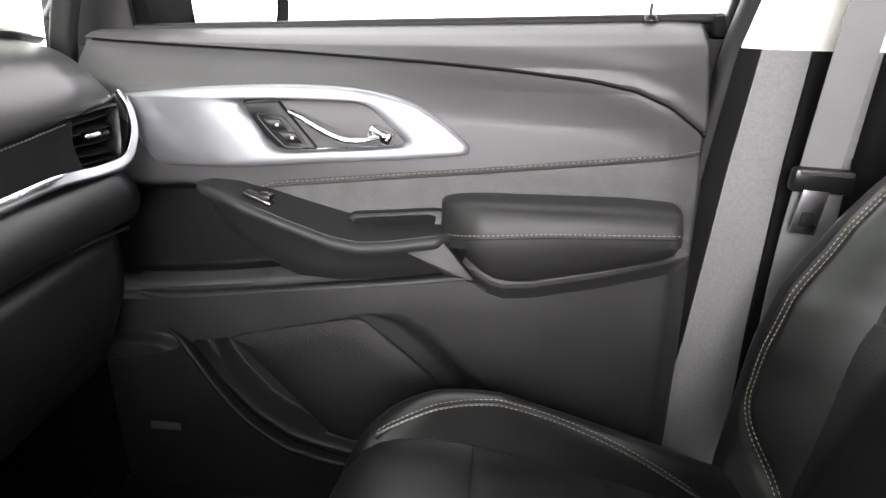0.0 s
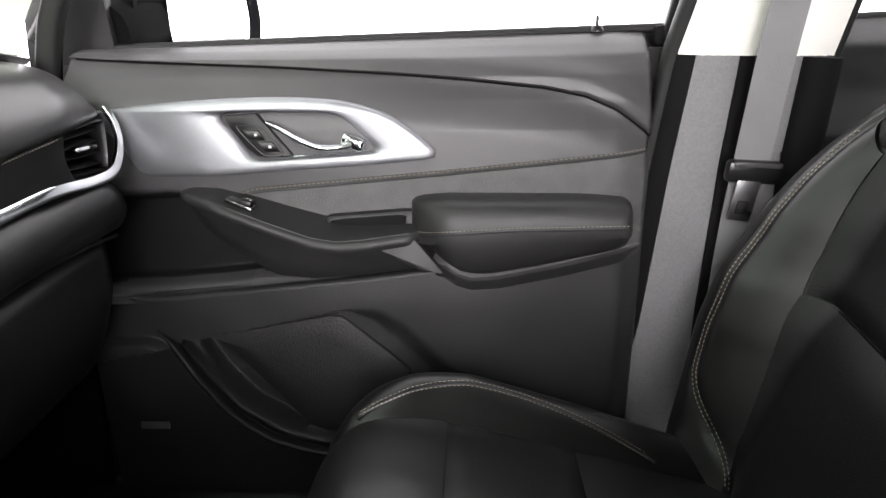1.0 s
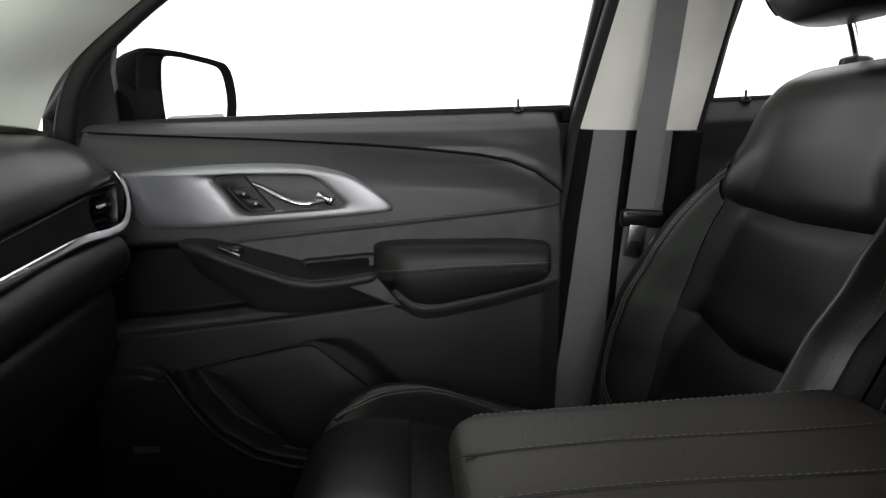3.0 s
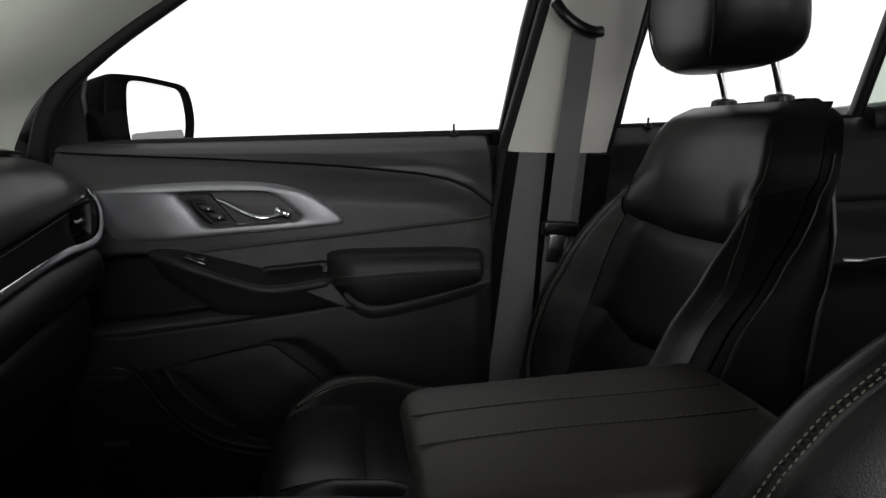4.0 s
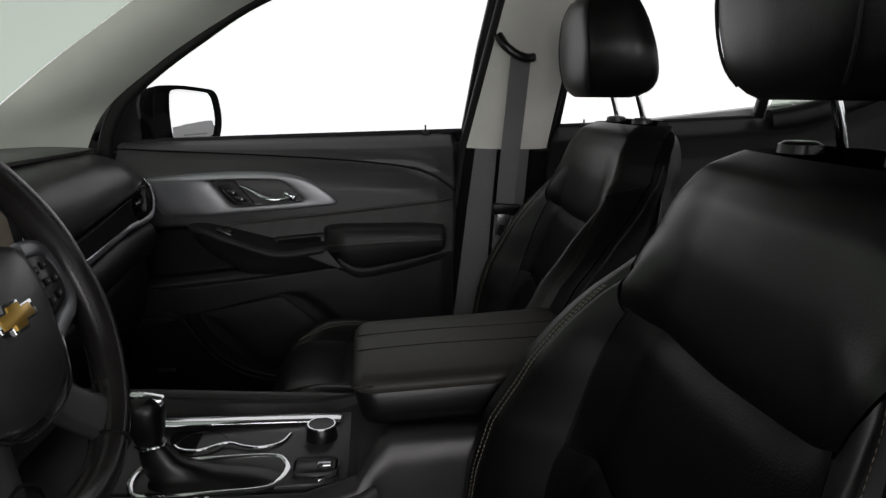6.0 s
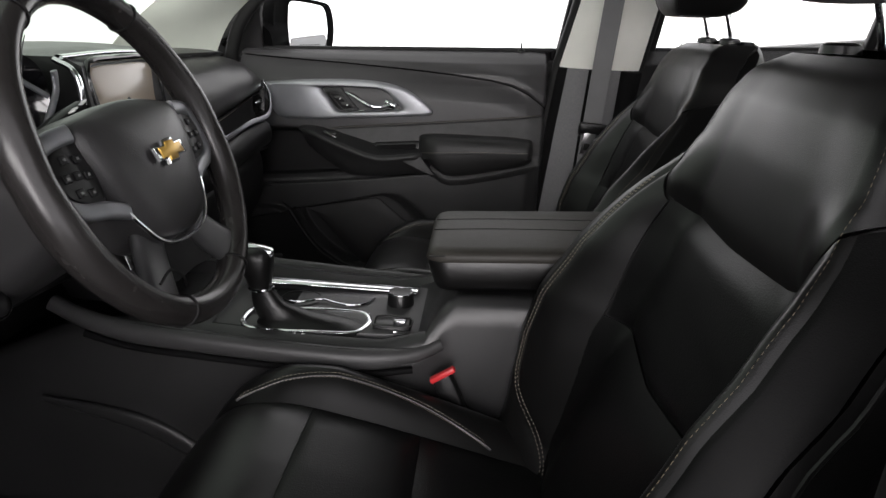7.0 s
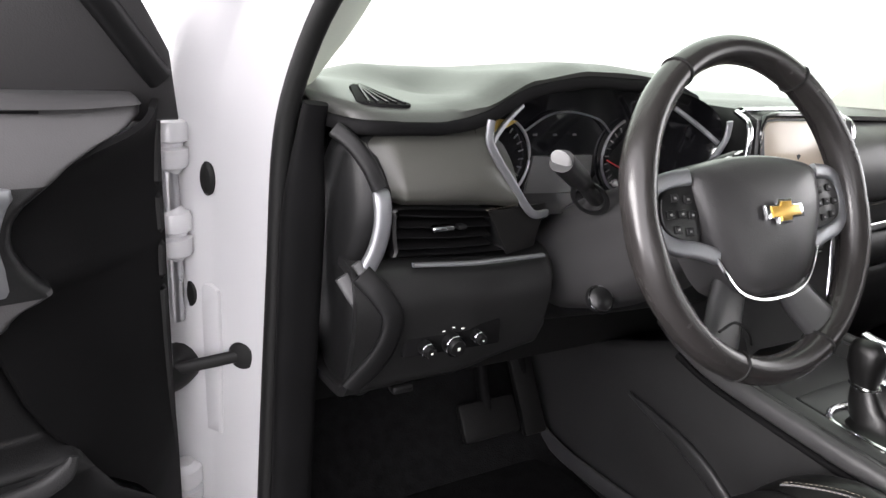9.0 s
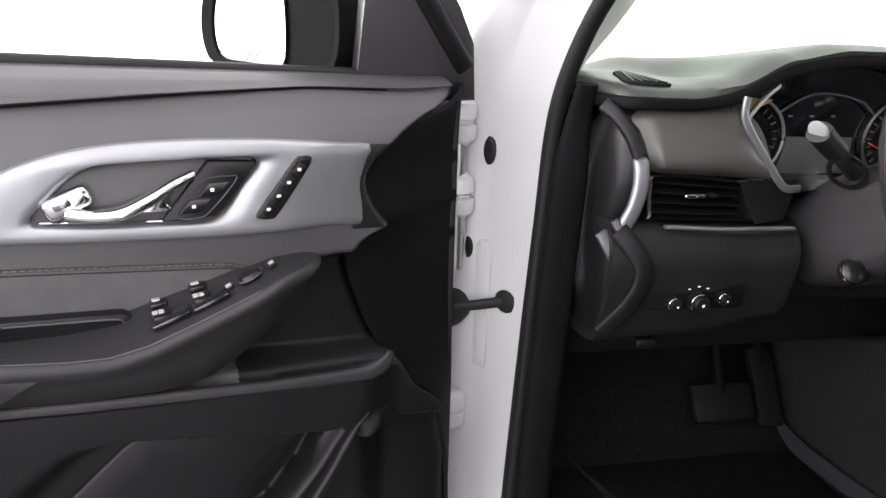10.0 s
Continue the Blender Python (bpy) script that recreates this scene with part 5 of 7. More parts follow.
dpart("stack_top_chrome", sweep(spl([(-0.232, -0.12, 1.166), (-0.228, 0, 1.169), (-0.232, 0.12, 1.166)], 20), oval(0.014, 0.006), up=(0, 0, 1)), CHROME, parent=stack)
for k in range(3):
    dpart("stack_button_row", moved(rbox((0.012, 0.19, 0.016), 0.004), pose(-0.190 + 0.004 * (k == 2), 0, 1.018 - 0.034 * k)), SMOOTH, parent=stack)
    dpart("row_chrome", moved(rbox((0.008, 0.20, 0.004), 0.001), pose(-0.190 + 0.004 * (k == 2), 0, 1.005 - 0.034 * k)), DARKCHROME, parent=stack)
for sg in (-1, 1):
    kn = dpart("climate_knob", moved(lathe([(0.002, 0.022), (0.015, 0.021), (0.018, 0.004), (0.02, 0.0), (0.002, -0.002)], 22), axes((-0.186, sg * 0.075, 0.985), (0, 1, 0), (0, 0, 1), (1, 0, 0))), CHROME, "chrome-rimmed climate knob", parent=stack)
# passenger side: bulging pad, dark inlay, chrome line, lower bolster, glove box
dash_loft([(0.12, [(-0.36, 1.150), (-0.262, 1.10), (-0.238, 1.05), (-0.236, 1.00), (-0.246, 0.985)]), (0.30, [(-0.36, 1.148), (-0.268, 1.122), (-0.232, 1.08), (-0.222, 1.02), (-0.236, 0.995)]), (0.50, [(-0.365, 1.146), (-0.262, 1.126), (-0.222, 1.09), (-0.210, 1.045), (-0.228, 1.022)]),
           (0.62, [(-0.37, 1.144), (-0.262, 1.122), (-0.220, 1.095), (-0.206, 1.06), (-0.224, 1.044)]), (0.70, [(-0.375, 1.140), (-0.286, 1.124), (-0.242, 1.099), (-0.217, 1.068), (-0.228, 1.055)]), (0.742, [(-0.39, 1.137), (-0.31, 1.116), (-0.262, 1.090), (-0.236, 1.064), (-0.242, 1.055)])], 34, VINYL, "passenger_pad", "dark grey padded passenger dash face")
dpart("inlay_stitching", stitches([(-0.210 - 0.018 * smooth01((0.45 - y) / 0.3), y, interp(y, [(0.14, 0.985), (0.30, 1.000), (0.50, 1.030), (0.60, 1.044), (0.64, 1.050)])) for y in np.linspace(0.16, 0.60, 90)]), THREAD, "beige stitching")
dash_loft([(0.12, [(-0.232, 0.997), (-0.230, 0.985), (-0.222, 0.965), (-0.220, 0.955)]), (0.30, [(-0.222, 1.003), (-0.215, 0.992), (-0.207, 0.975), (-0.205, 0.965)]), (0.50, [(-0.212, 1.029), (-0.209, 1.014), (-0.204, 0.992), (-0.202, 0.982)]), (0.58, [(-0.208, 1.040), (-0.207, 1.02), (-0.204, 0.996), (-0.202, 0.988)]), (0.615, [(-0.212, 1.046), (-0.214, 1.02), (-0.208, 0.998), (-0.203, 0.990)])], 14, CAPBLACK, "leather_inlay", "black leather passenger inlay")
line = spl([(-0.222, 0.13, 0.945), (-0.206, 0.30, 0.962), (-0.202, 0.474, 0.980), (-0.200, 0.56, 0.988), (-0.200, 0.64, 0.986), (-0.201, 0.695, 0.992), (-0.203, 0.722, 1.020), (-0.212, 0.735, 1.050), (-0.225, 0.737, 1.072)], 80)
dpart("chrome_line", sweep(line, oval(0.014, 0.007, 20, 6.0), up=(1, 0, 0.2)), CHROME, "chrome line sweeping round the vent")
dash_loft([(0.12, [(-0.24, 0.945), (-0.205, 0.925), (-0.20, 0.885), (-0.235, 0.855), (-0.27, 0.85)]), (0.30, [(-0.235, 0.962), (-0.196, 0.945), (-0.186, 0.905), (-0.21, 0.875), (-0.25, 0.87)]), (0.50, [(-0.235, 0.982), (-0.192, 0.968), (-0.180, 0.93), (-0.20, 0.905), (-0.245, 0.895)]), (0.66, [(-0.235, 0.985), (-0.192, 0.975), (-0.182, 0.94), (-0.20, 0.915), (-0.245, 0.905)]), (0.735, [(-0.26, 0.975), (-0.225, 0.965), (-0.21, 0.935), (-0.225, 0.905), (-0.255, 0.895)])], 30, PLASTIC, "passenger_bolster", "black lower dash roll")
dash_loft([(0.13, [(-0.25, 0.865), (-0.225, 0.845), (-0.222, 0.78), (-0.25, 0.69), (-0.33, 0.66)]), (0.40, [(-0.235, 0.885), (-0.212, 0.865), (-0.212, 0.79), (-0.245, 0.70), (-0.33, 0.67)]), (0.66, [(-0.235, 0.905), (-0.212, 0.885), (-0.216, 0.80), (-0.26, 0.71), (-0.34, 0.68)]), (0.735, [(-0.27, 0.90), (-0.25, 0.88), (-0.25, 0.80), (-0.29, 0.71), (-0.36, 0.68)])], 26, PLASTIC, "glove_box", "black glove box door")
dpart("lower_seam", tube(spl([(-0.214, 0.14, 0.868), (-0.207, 0.42, 0.900), (-0.204, 0.60, 0.908), (-0.205, 0.69, 0.905)], 30), 0.0022, 6), SMOOTH)
# dark backing that closes the dash from below
dpart("dash_core", loft([[(x, y, z) for x, z in ((-1.0, 1.09), (-0.34, 1.10), (-0.345, 0.86), (-0.42, 0.70), (-0.72, 0.68), (-1.0, 0.9))] for y in (-0.745, -0.6, 0.6, 0.745)]), RUBBER, smooth=20)

for sg in (-1, 1):
    dpart("dash_end", moved(rbox((0.50, 0.016, 0.26), 0.004), pose(-0.65, sg * 0.768, 0.99)), CAPBLACK, "black end of the dash")

# ---- steering wheel on its column ----
TILT = radians(23)
NRM, UPW = Vector((math.cos(TILT), 0, math.sin(TILT))), Vector((-math.sin(TILT), 0, math.cos(TILT)))
WM = axes((0, -0.37, 1.09), (0, 1, 0), UPW, NRM)
wheel = thing("steering_wheel", "black leather steering wheel with silver spokes and a gold badge", "steering wheel")


def wpart(name, bm, mat, label="", parent=None, smooth=50):
    bm.transform(WM)
    return part(name, bm, mat, parent or wheel, label, smooth)


RW = 0.1715
rings = []
for i in range(96):
    a = 2 * math.pi * i / 96
    g = 1.0 + 0.10 * math.exp(-((abs(math.sin(a)) - 0.25) / 0.25) ** 2) * (1 if math.cos(a) ** 2 > 0.5 else 0)
    rings.append([((RW + 0.0155 * g * u) * math.cos(a), (RW + 0.0155 * g * u) * math.sin(a), 0.0175 * g * w) for u, w in disc(1, 14)])
rings.append(rings[0])
bm = loft(rings, cap=False)
bmesh.ops.remove_doubles(bm, verts=bm.verts[:], dist=1e-6)
rim = wpart("rim", bm, RIMLEATHER, "worn black leather rim")
for ang in (56.4, 123.6, 246, 294):
    a = radians(ang)
    wpart("rim_seam", tube([((RW + 0.0163 * math.cos(q)) * math.cos(a), (RW + 0.0163 * math.cos(q)) * math.sin(a), 0.0183 * math.sin(q)) for q in np.linspace(0, 2 * math.pi, 20, endpoint=False)], 0.0011, 5, ring=True, up=(math.cos(a + 1.57), math.sin(a + 1.57), 0)), RUBBER, parent=rim)
for a0, a1 in ((-38, 50), (130, 218)):
    path = [((RW - 0.0150) * math.cos(radians(q)), (RW - 0.0150) * math.sin(radians(q)), 0.0085) for q in np.linspace(a0, a1, 60)]
    zig = [p if k % 2 else (p[0] * 1.012, p[1] * 1.012, 0.0110) for k, p in enumerate(path)]
    wpart("rim_stitching", tube(zig, 0.0006, 4), RIMLEATHER, parent=rim)
# airbag cover
cov = closed([(-0.096, 0.038), (-0.06, 0.051), (0.0, 0.056), (0.06, 0.051), (0.096, 0.038), (0.092, -0.004), (0.074, -0.05), (0.056, -0.078), (0.03, -0.089), (0.0, -0.091), (-0.03, -0.089), (-0.056, -0.078), (-0.074, -0.05), (-0.092, -0.004)], 70)
hub = []
for t, z in ((1.03, -0.045), (1.03, -0.008), (1.0, 0.006), (0.94, 0.0135), (0.8, 0.018), (0.5, 0.0225), (0.15, 0.024)):
    hub.append([(u * t, v * t, z - 0.006 * max(0, v / 0.07) * t) for u, v in cov])
cover = wpart("airbag_cover", loft(hub), VINYL, "black airbag cover")
badge = [(-0.030, -0.0075), (-0.0125, -0.0075), (-0.0125, -0.0135), (0.0095, -0.0135), (0.0115, -0.0075), (0.032, -0.0075), (0.030, 0.0075), (0.0125, 0.0075), (0.0125, 0.0135), (-0.0095, 0.0135), (-0.0115, 0.0075), (-0.032, 0.0075)]
wpart("badge_rim", prism(np.array(badge) * 0.95, 0.004, axes((0, -0.008, 0.0275), (1, 0, 0), (0, 1, 0), (0, 0, 1)), 0.001), CHROME, "chrome badge rim", parent=cover)
wpart("badge", prism(np.array(badge) * 0.74, 0.0055, axes((0, -0.008, 0.0275), (1, 0, 0), (0, 1, 0), (0, 0, 1)), 0.001), GOLD, "plain gold badge", parent=cover)
for k in range(2):
    wpart("emboss_bar", moved(rbox((0.020 - 0.006 * k, 0.0025, 0.001), 0.0004), pose(0.02, -0.045 - 0.006 * k, 0.0205)), SMOOTH, parent=cover)
for sg in (-1, 1):
    arm = [(0.085, 0.036), (0.12, 0.040), (0.160, 0.030), (0.166, 0.0), (0.152, -0.024), (0.13, -0.030), (0.09, -0.040)]
    o = [(sg * u, v) for u, v in arm]
    spoke = wpart("spoke", prism(closed(o, 40), 0.020, axes((0, 0, -0.024), (1, 0, 0), (0, 1, 0), (0, 0, 1)), 0.005), SMOOTH, "black wheel spoke")
    wpart("silver_bezel", sweep(spl([(sg * 0.078, -0.046, 0.004), (sg * 0.105, -0.037, 0.003), (sg * 0.132, -0.031, 0.000), (sg * 0.150, -0.018, -0.002), (sg * 0.1545, 0.004, -0.003), (sg * 0.148, 0.026, -0.003), (sg * 0.128, 0.034, 0.0), (sg * 0.102, 0.036, 0.002)], 50), oval(0.017, 0.009), up=(0, 0, 1)), SILVER, "satin silver spoke bezel", parent=spoke)
    pad = wpart("button_pad", prism(closed([(sg * 0.096, 0.028), (sg * 0.125, 0.028), (sg * 0.142, 0.016), (sg * 0.144, -0.008), (sg * 0.132, -0.022), (sg * 0.096, -0.028)], 36), 0.006, axes((0, 0, -0.004), (1, 0, 0), (0, 1, 0), (0, 0, 1)), 0.002), SMOOTH, "black button pad", parent=spoke)
    for (u, v) in ((0.108, 0.014), (0.126, 0.016), (0.104, -0.002), (0.118, 0.000), (0.134, 0.000), (0.110, -0.018), (0.126, -0.015)):
        wpart("wheel_button", moved(rbox((0.010, 0.008, 0.003), 0.001), pose(sg * u, v, 0.0025)), PLASTIC, parent=spoke)
        wpart("button_mark", moved(rbox((0.0032, 0.0022, 0.0006), 0.0002), pose(sg * u, v, 0.0042)), GREYMARK, parent=spoke)
    wpart("lower_spoke", sweep(spl([(sg * 0.045, -0.075, -0.012), (sg * 0.062, -0.105, -0.010), (sg * 0.082, -0.132, -0.004), (sg * 0.098, -0.145, 0.0)], 20), oval(0.044, 0.016), up=(0, 0, 1), taper=lambda t: 1.0 + 0.15 * t), SATIN, "satin dark grey lower spoke")
wpart("lower_chrome", tube(spl([(-0.086, -0.040, 0.006), (-0.074, -0.062, 0.007), (-0.056, -0.084, 0.007), (-0.03, -0.0945, 0.007), (0, -0.097, 0.007), (0.03, -0.0945, 0.007), (0.056, -0.084, 0.007), (0.074, -0.062, 0.007), (0.086, -0.040, 0.006)], 60), 0.0022, 6), CHROME, "chrome line round the airbag cover")
wpart("wheel_wire", tube(spl([(-0.10, -0.118, 0.012), (-0.08, -0.112, 0.016), (-0.055, -0.125, 0.010), (-0.04, -0.14, 0.0)], 20), 0.0016, 6), RUBBER)
col = thing("steering_column", "grey-black steering column shroud with stalks", "steering column")
rings = []
for t, w, h, dz in ((-0.30, 0.16, 0.14, -0.03), (-0.22, 0.165, 0.155, -0.025), (-0.14, 0.15, 0.145, -0.015), (-0.09, 0.13, 0.12, -0.005), (-0.055, 0.115, 0.105, 0), (-0.045, 0.10, 0.09, 0), (-0.03, 0.06, 0.06, 0)):
    rings.append([(w * u, h * v + dz, t) for u, v in oval(1, 1, 30, 3.0)])
bm = loft(rings)
bm.transform(WM)
part("shroud", bm, SHROUD, col, "grained grey-black shroud", 50)
bm = lathe([(0.002, 0.004), (0.011, 0.003), (0.015, 0.0), (0.017, -0.006), (0.019, -0.012), (0.002, -0.014)], 24)
lock = part("tilt_knob", moved(bm, axes((-0.128, -0.446, 0.945), (0.3, 0.9, 0), (-0.5, 0.1, 0.85), (0.75, -0.35, 0.45))), SMOOTH, col, "black column knob")
part("knob_ring", moved(tube([(0.0165 * math.cos(a), 0.0165 * math.sin(a), -0.003) for a in np.linspace(0, 2 * math.pi, 24, endpoint=False)], 0.0014, 6, ring=True), axes((-0.128, -0.446, 0.945), (0.3, 0.9, 0), (-0.5, 0.1, 0.85), (0.75, -0.35, 0.45))), CHROME, lock)
st = spl([(-0.165, -0.445, 1.062), (-0.150, -0.480, 1.085), (-0.135, -0.515, 1.105), (-0.119, -0.545, 1.121)], 24)
stalk = part("turn_stalk", sweep(st, oval(0.026, 0.024, 16, 2.4), taper=lambda t: 0.75 + 0.30 * smooth01((t - 0.35) / 0.2)), SMOOTH, col, "black turn signal stalk", 50)
part("stalk_tip", moved(lathe([(0.001, 0.0022), (0.0105, 0.002), (0.0122, 0.0008), (0.013, -0.003), (0.001, -0.005)], 20), axes((-0.1165, -0.549, 1.1235), (0.9, 0.3, 0.1), (0.2, -0.5, 0.84), (0.35, -0.80, 0.48))), TIP, stalk, "pale stalk end cap")
part("stalk_boot", moved(tube([(0.024 * math.cos(a), 0.024 * math.sin(a), 0) for a in np.linspace(0, 2 * math.pi, 24, endpoint=False)], 0.004, 6, ring=True), axes((-0.158, -0.462, 1.066), (0.9, 0.3, 0.1), (0.2, -0.5, 0.84), (0.35, -0.80, 0.48))), SMOOTH, stalk)
wst = spl([(-0.165, -0.30, 1.075), (-0.155, -0.26, 1.098), (-0.145, -0.225, 1.112)], 16)
st2 = part("wiper_stalk", sweep(wst, oval(0.024, 0.020, 16, 2.4)), SMOOTH, col, "black wiper stalk", 50)
for k in range(2):
    part("stalk_mark", moved(rbox((0.008, 0.012, 0.002), 0.0005), pose(-0.141, -0.250 + 0.02 * k, 1.113 + 0.007 * k, 20, -20, 0)), MARK, st2)
# pedals
pedal = thing("brake_pedal", "black rubber brake pedal", "pedal")
part("pad", moved(rbox((0.02, 0.13, 0.075), 0.012), pose(-0.49, -0.335, 0.537, 0, -35, 0)), RUBBER, pedal)
part("pedal_arm", sweep(spl([(-0.50, -0.335, 0.54), (-0.56, -0.335, 0.68), (-0.62, -0.335, 0.80)], 10), oval(0.02, 0.03)), CAPBLACK, pedal)
gas = thing("gas_pedal", "black rubber gas pedal", "pedal")
part("pad", moved(rbox((0.02, 0.055, 0.16), 0.008), pose(-0.53, -0.215, 0.54, 0, -32, 0)), RUBBER, gas)
part("pedal_arm", sweep(spl([(-0.55, -0.215, 0.57), (-0.62, -0.215, 0.72)], 6), oval(0.02, 0.02)), CAPBLACK, gas)


# ---- centre console ----
console = thing("centre_console", "black centre console with chrome strips and shift lever", "car console")


def cpart(name, bm, mat, label="", parent=None, smooth=45):
    return part(name, bm, mat, parent or console, label, smooth)


rings = []
for x, zt, wn, wf in ((-0.755, 0.69, 0.15, 0.15), (-0.42, 0.70, 0.15, 0.15), (-0.25, 0.775, 0.155, 0.15), (-0.15, 0.788, 0.16, 0.15), (-0.05, 0.786, 0.165, 0.15), (0.10, 0.776, 0.165, 0.15), (0.22, 0.772, 0.160, 0.15), (0.285, 0.785, 0.148, 0.145), (0.305, 0.82, 0.135, 0.14), (0.33, 0.843, 0.13, 0.135), (0.60, 0.845, 0.13, 0.135)):
    top_in = 0.018 if x < 0.28 else 0.004
    rings.append([(x, y, z) for y, z in ((-wn - 0.02, 0.42), (-wn - 0.012, 0.62), (-wn - 0.004, zt - 0.04), (-wn, zt - 0.012), (-wn + 0.010, zt), (-wn + 0.028, zt + 0.002), (-wn + 0.04, zt - top_in), (0, zt - top_in), (wf - 0.04, zt - top_in), (wf - 0.028, zt + 0.002), (wf - 0.01, zt), (wf, zt - 0.012), (wf + 0.004, zt - 0.04), (wf + 0.012, 0.62), (wf + 0.02, 0.42))])
cpart("console_body", loft(rings), CONSOLE, "grained black console body")
for sg in (-1, 1):
    rail = [(-0.27, 0.158, 0.815), (-0.22, 0.161, 0.793), (-0.15, 0.164, 0.778), (-0.05, 0.168, 0.771), (0.10, 0.168, 0.761), (0.20, 0.164, 0.757), (0.27, 0.153, 0.762), (0.31, 0.138, 0.775)]
    cpart("console_rail", sweep(spl([(x, sg * y, z) for x, y, z in rail], 60), oval(0.030, 0.032, 20, 2.4), taper=lambda t: 0.55 + 0.45 * smooth01((1 - t) / 0.2) - 0.25 * smooth01((0.25 - t) / 0.25)), RAIL, "padded rail along the console edge")
    cpart("rail_groove", tube(spl([(x, sg * (y + 0.0065), z - 0.021) for x, y, z in rail[1:-1]], 60), 0.0055, 8), CAPBLACK, "dark groove under the console rail")
cpart("rail_seam", tube(spl([(-0.15, -0.1665, 0.7935), (-0.05, -0.170, 0.7865), (0.10, -0.170, 0.7765), (0.20, -0.1665, 0.772)], 40), 0.0009, 6), RUBBER)
plate = closed([(-0.02, -0.115), (0.24, -0.115), (0.275, -0.09), (0.28, 0.05), (0.265, 0.085), (-0.02, 0.085), (-0.05, 0.06), (-0.05, -0.09)], 60)
top_m = axes((0, 0, 0.766), (1, 0, 0), (0, 1, 0), (0.03, 0, 1))
cpart("top_plate", prism(plate, 0.010, top_m, 0.003), SATIN, "satin grey top plate")
loop = closed([(0.0, -0.11), (-0.004, -0.085), (0.0, -0.064), (0.013, -0.053), (0.088, -0.043), (0.159, -0.039), (0.182, -0.046), (0.191, -0.072), (0.184, -0.10), (0.168, -0.119), (0.10, -0.127), (0.021, -0.131)], 70)
cpart("shift_surround", sweep([(u, v, 0.7795 - 0.03 * u) for u, v in loop], oval(0.009, 0.007, 10), ring=True), CHROME, "chrome shift surround")
for k in range(5):
    cpart("gear_mark", moved(rbox((0.005, 0.003, 0.0006), 0.0002), pose(0.045 + 0.014 * k, -0.1375, 0.7785)), RED if k == 0 else MARK)
lever = cpart("shift_boot", loft([[(cx + w * u, cyy + h * v, z) for u, v in oval(1, 1, 28, 2.6)] for cx, cyy, w, h, z in ((0.10, -0.094, 0.165, 0.062, 0.777), (0.088, -0.090, 0.135, 0.052, 0.783), (0.060, -0.090, 0.090, 0.040, 0.790), (0.036, -0.092, 0.050, 0.030, 0.806), (0.026, -0.094, 0.032, 0.026, 0.832))]), LEATHER, "creased black leather shift boot")
knob = cpart("shift_lever", loft([[(cx + w * u, -0.094 + h * v, z) for u, v in oval(1, 1, 26, 2.8)] for cx, w, h, z in ((0.026, 0.028, 0.026, 0.825), (0.024, 0.036, 0.034, 0.842), (0.022, 0.046, 0.044, 0.862), (0.022, 0.048, 0.046, 0.880), (0.022, 0.042, 0.042, 0.892), (0.022, 0.025, 0.026, 0.898))]), LEATHER, "leather shift lever with chrome top")
cpart("lever_chrome", moved(rbox((0.042, 0.018, 0.014), 0.004), pose(0.026, -0.094, 0.893, 0, 12, 0)), CHROME, parent=knob)
cpart("lever_collar", moved(tube([(0.018 * math.cos(a), 0.016 * math.sin(a), 0) for a in np.linspace(0, 2 * math.pi, 24, endpoint=False)], 0.0025, 6, ring=True), pose(0.026, -0.094, 0.832)), CHROME, parent=knob)
cpart("chrome_strip", sweep(spl([(-0.02, 0.052, 0.7865), (0.06, 0.056, 0.7835), (0.18, 0.059, 0.7805), (0.235, 0.058, 0.7795), (0.258, 0.056, 0.7785)], 40), oval(0.029, 0.008), up=(0, 0, 1)), CHROME, "broad chrome strip along the console")
for cx, cyy in ((0.062, 0.002), (0.148, 0.012)):
    cup = cpart("cup_holder", lathe([(0.030, -0.05), (0.031, -0.002), (0.034, 0.0025), (0.0365, 0.002), (0.036, -0.06), (0.002, -0.06), (0.002, -0.05)], 36, pose(cx, cyy, 0.7765 - 0.03 * cx)), SMOOTH, "black cup holder")
# a thin black inlay paints the shade of the cup holder recess
tray = closed([(0.018, 0.036), (0.10, 0.039), (0.200, 0.041), (0.203, 0.020), (0.188, 0.010), (0.175, -0.010), (0.150, -0.021), (0.125, -0.017), (0.099, -0.007), (0.065, -0.026), (0.040, -0.023), (0.022, -0.006)], 80)
cpart("cup_tray", prism(tray, 0.0015, axes((0, 0, 0.7762), (1, 0, -0.03), (0, 1, 0), (0.03, 0, 1)), 0.0), CAPBLACK, "black inlay painting the shaded cup holder recess")
arc = spl([(0.028, -0.012, 0), (0.040, -0.024, 0), (0.065, -0.027, 0), (0.099, -0.008, 0), (0.125, -0.018, 0), (0.150, -0.022, 0), (0.175, -0.010, 0), (0.186, 0.016, 0)], 50)
cpart("cup_edge", tube([(x, y, 0.7835 - 0.03 * x) for x, y, z in arc], 0.0020, 6), CHROME, "thin chrome edge along the cup holders")
dial = cpart("drive_dial", lathe([(0.002, 0.018), (0.019, 0.017), (0.0215, 0.013), (0.023, -0.004), (0.002, -0.006)], 30, pose(0.232, 0.006, 0.780)), SMOOTH, "black rotary drive dial")
cpart("dial_ring", moved(tube([(0.0195 * math.cos(a), 0.0195 * math.sin(a), 0) for a in np.linspace(0, 2 * math.pi, 32, endpoint=False)], 0.0018, 6, ring=True), pose(0.232, 0.006, 0.796)), CHROME, parent=dial)
sw2 = cpart("parking_switch", moved(rbox((0.060, 0.040, 0.010), 0.006), pose(0.230, -0.082, 0.777)), SMOOTH, "black parking brake switch")
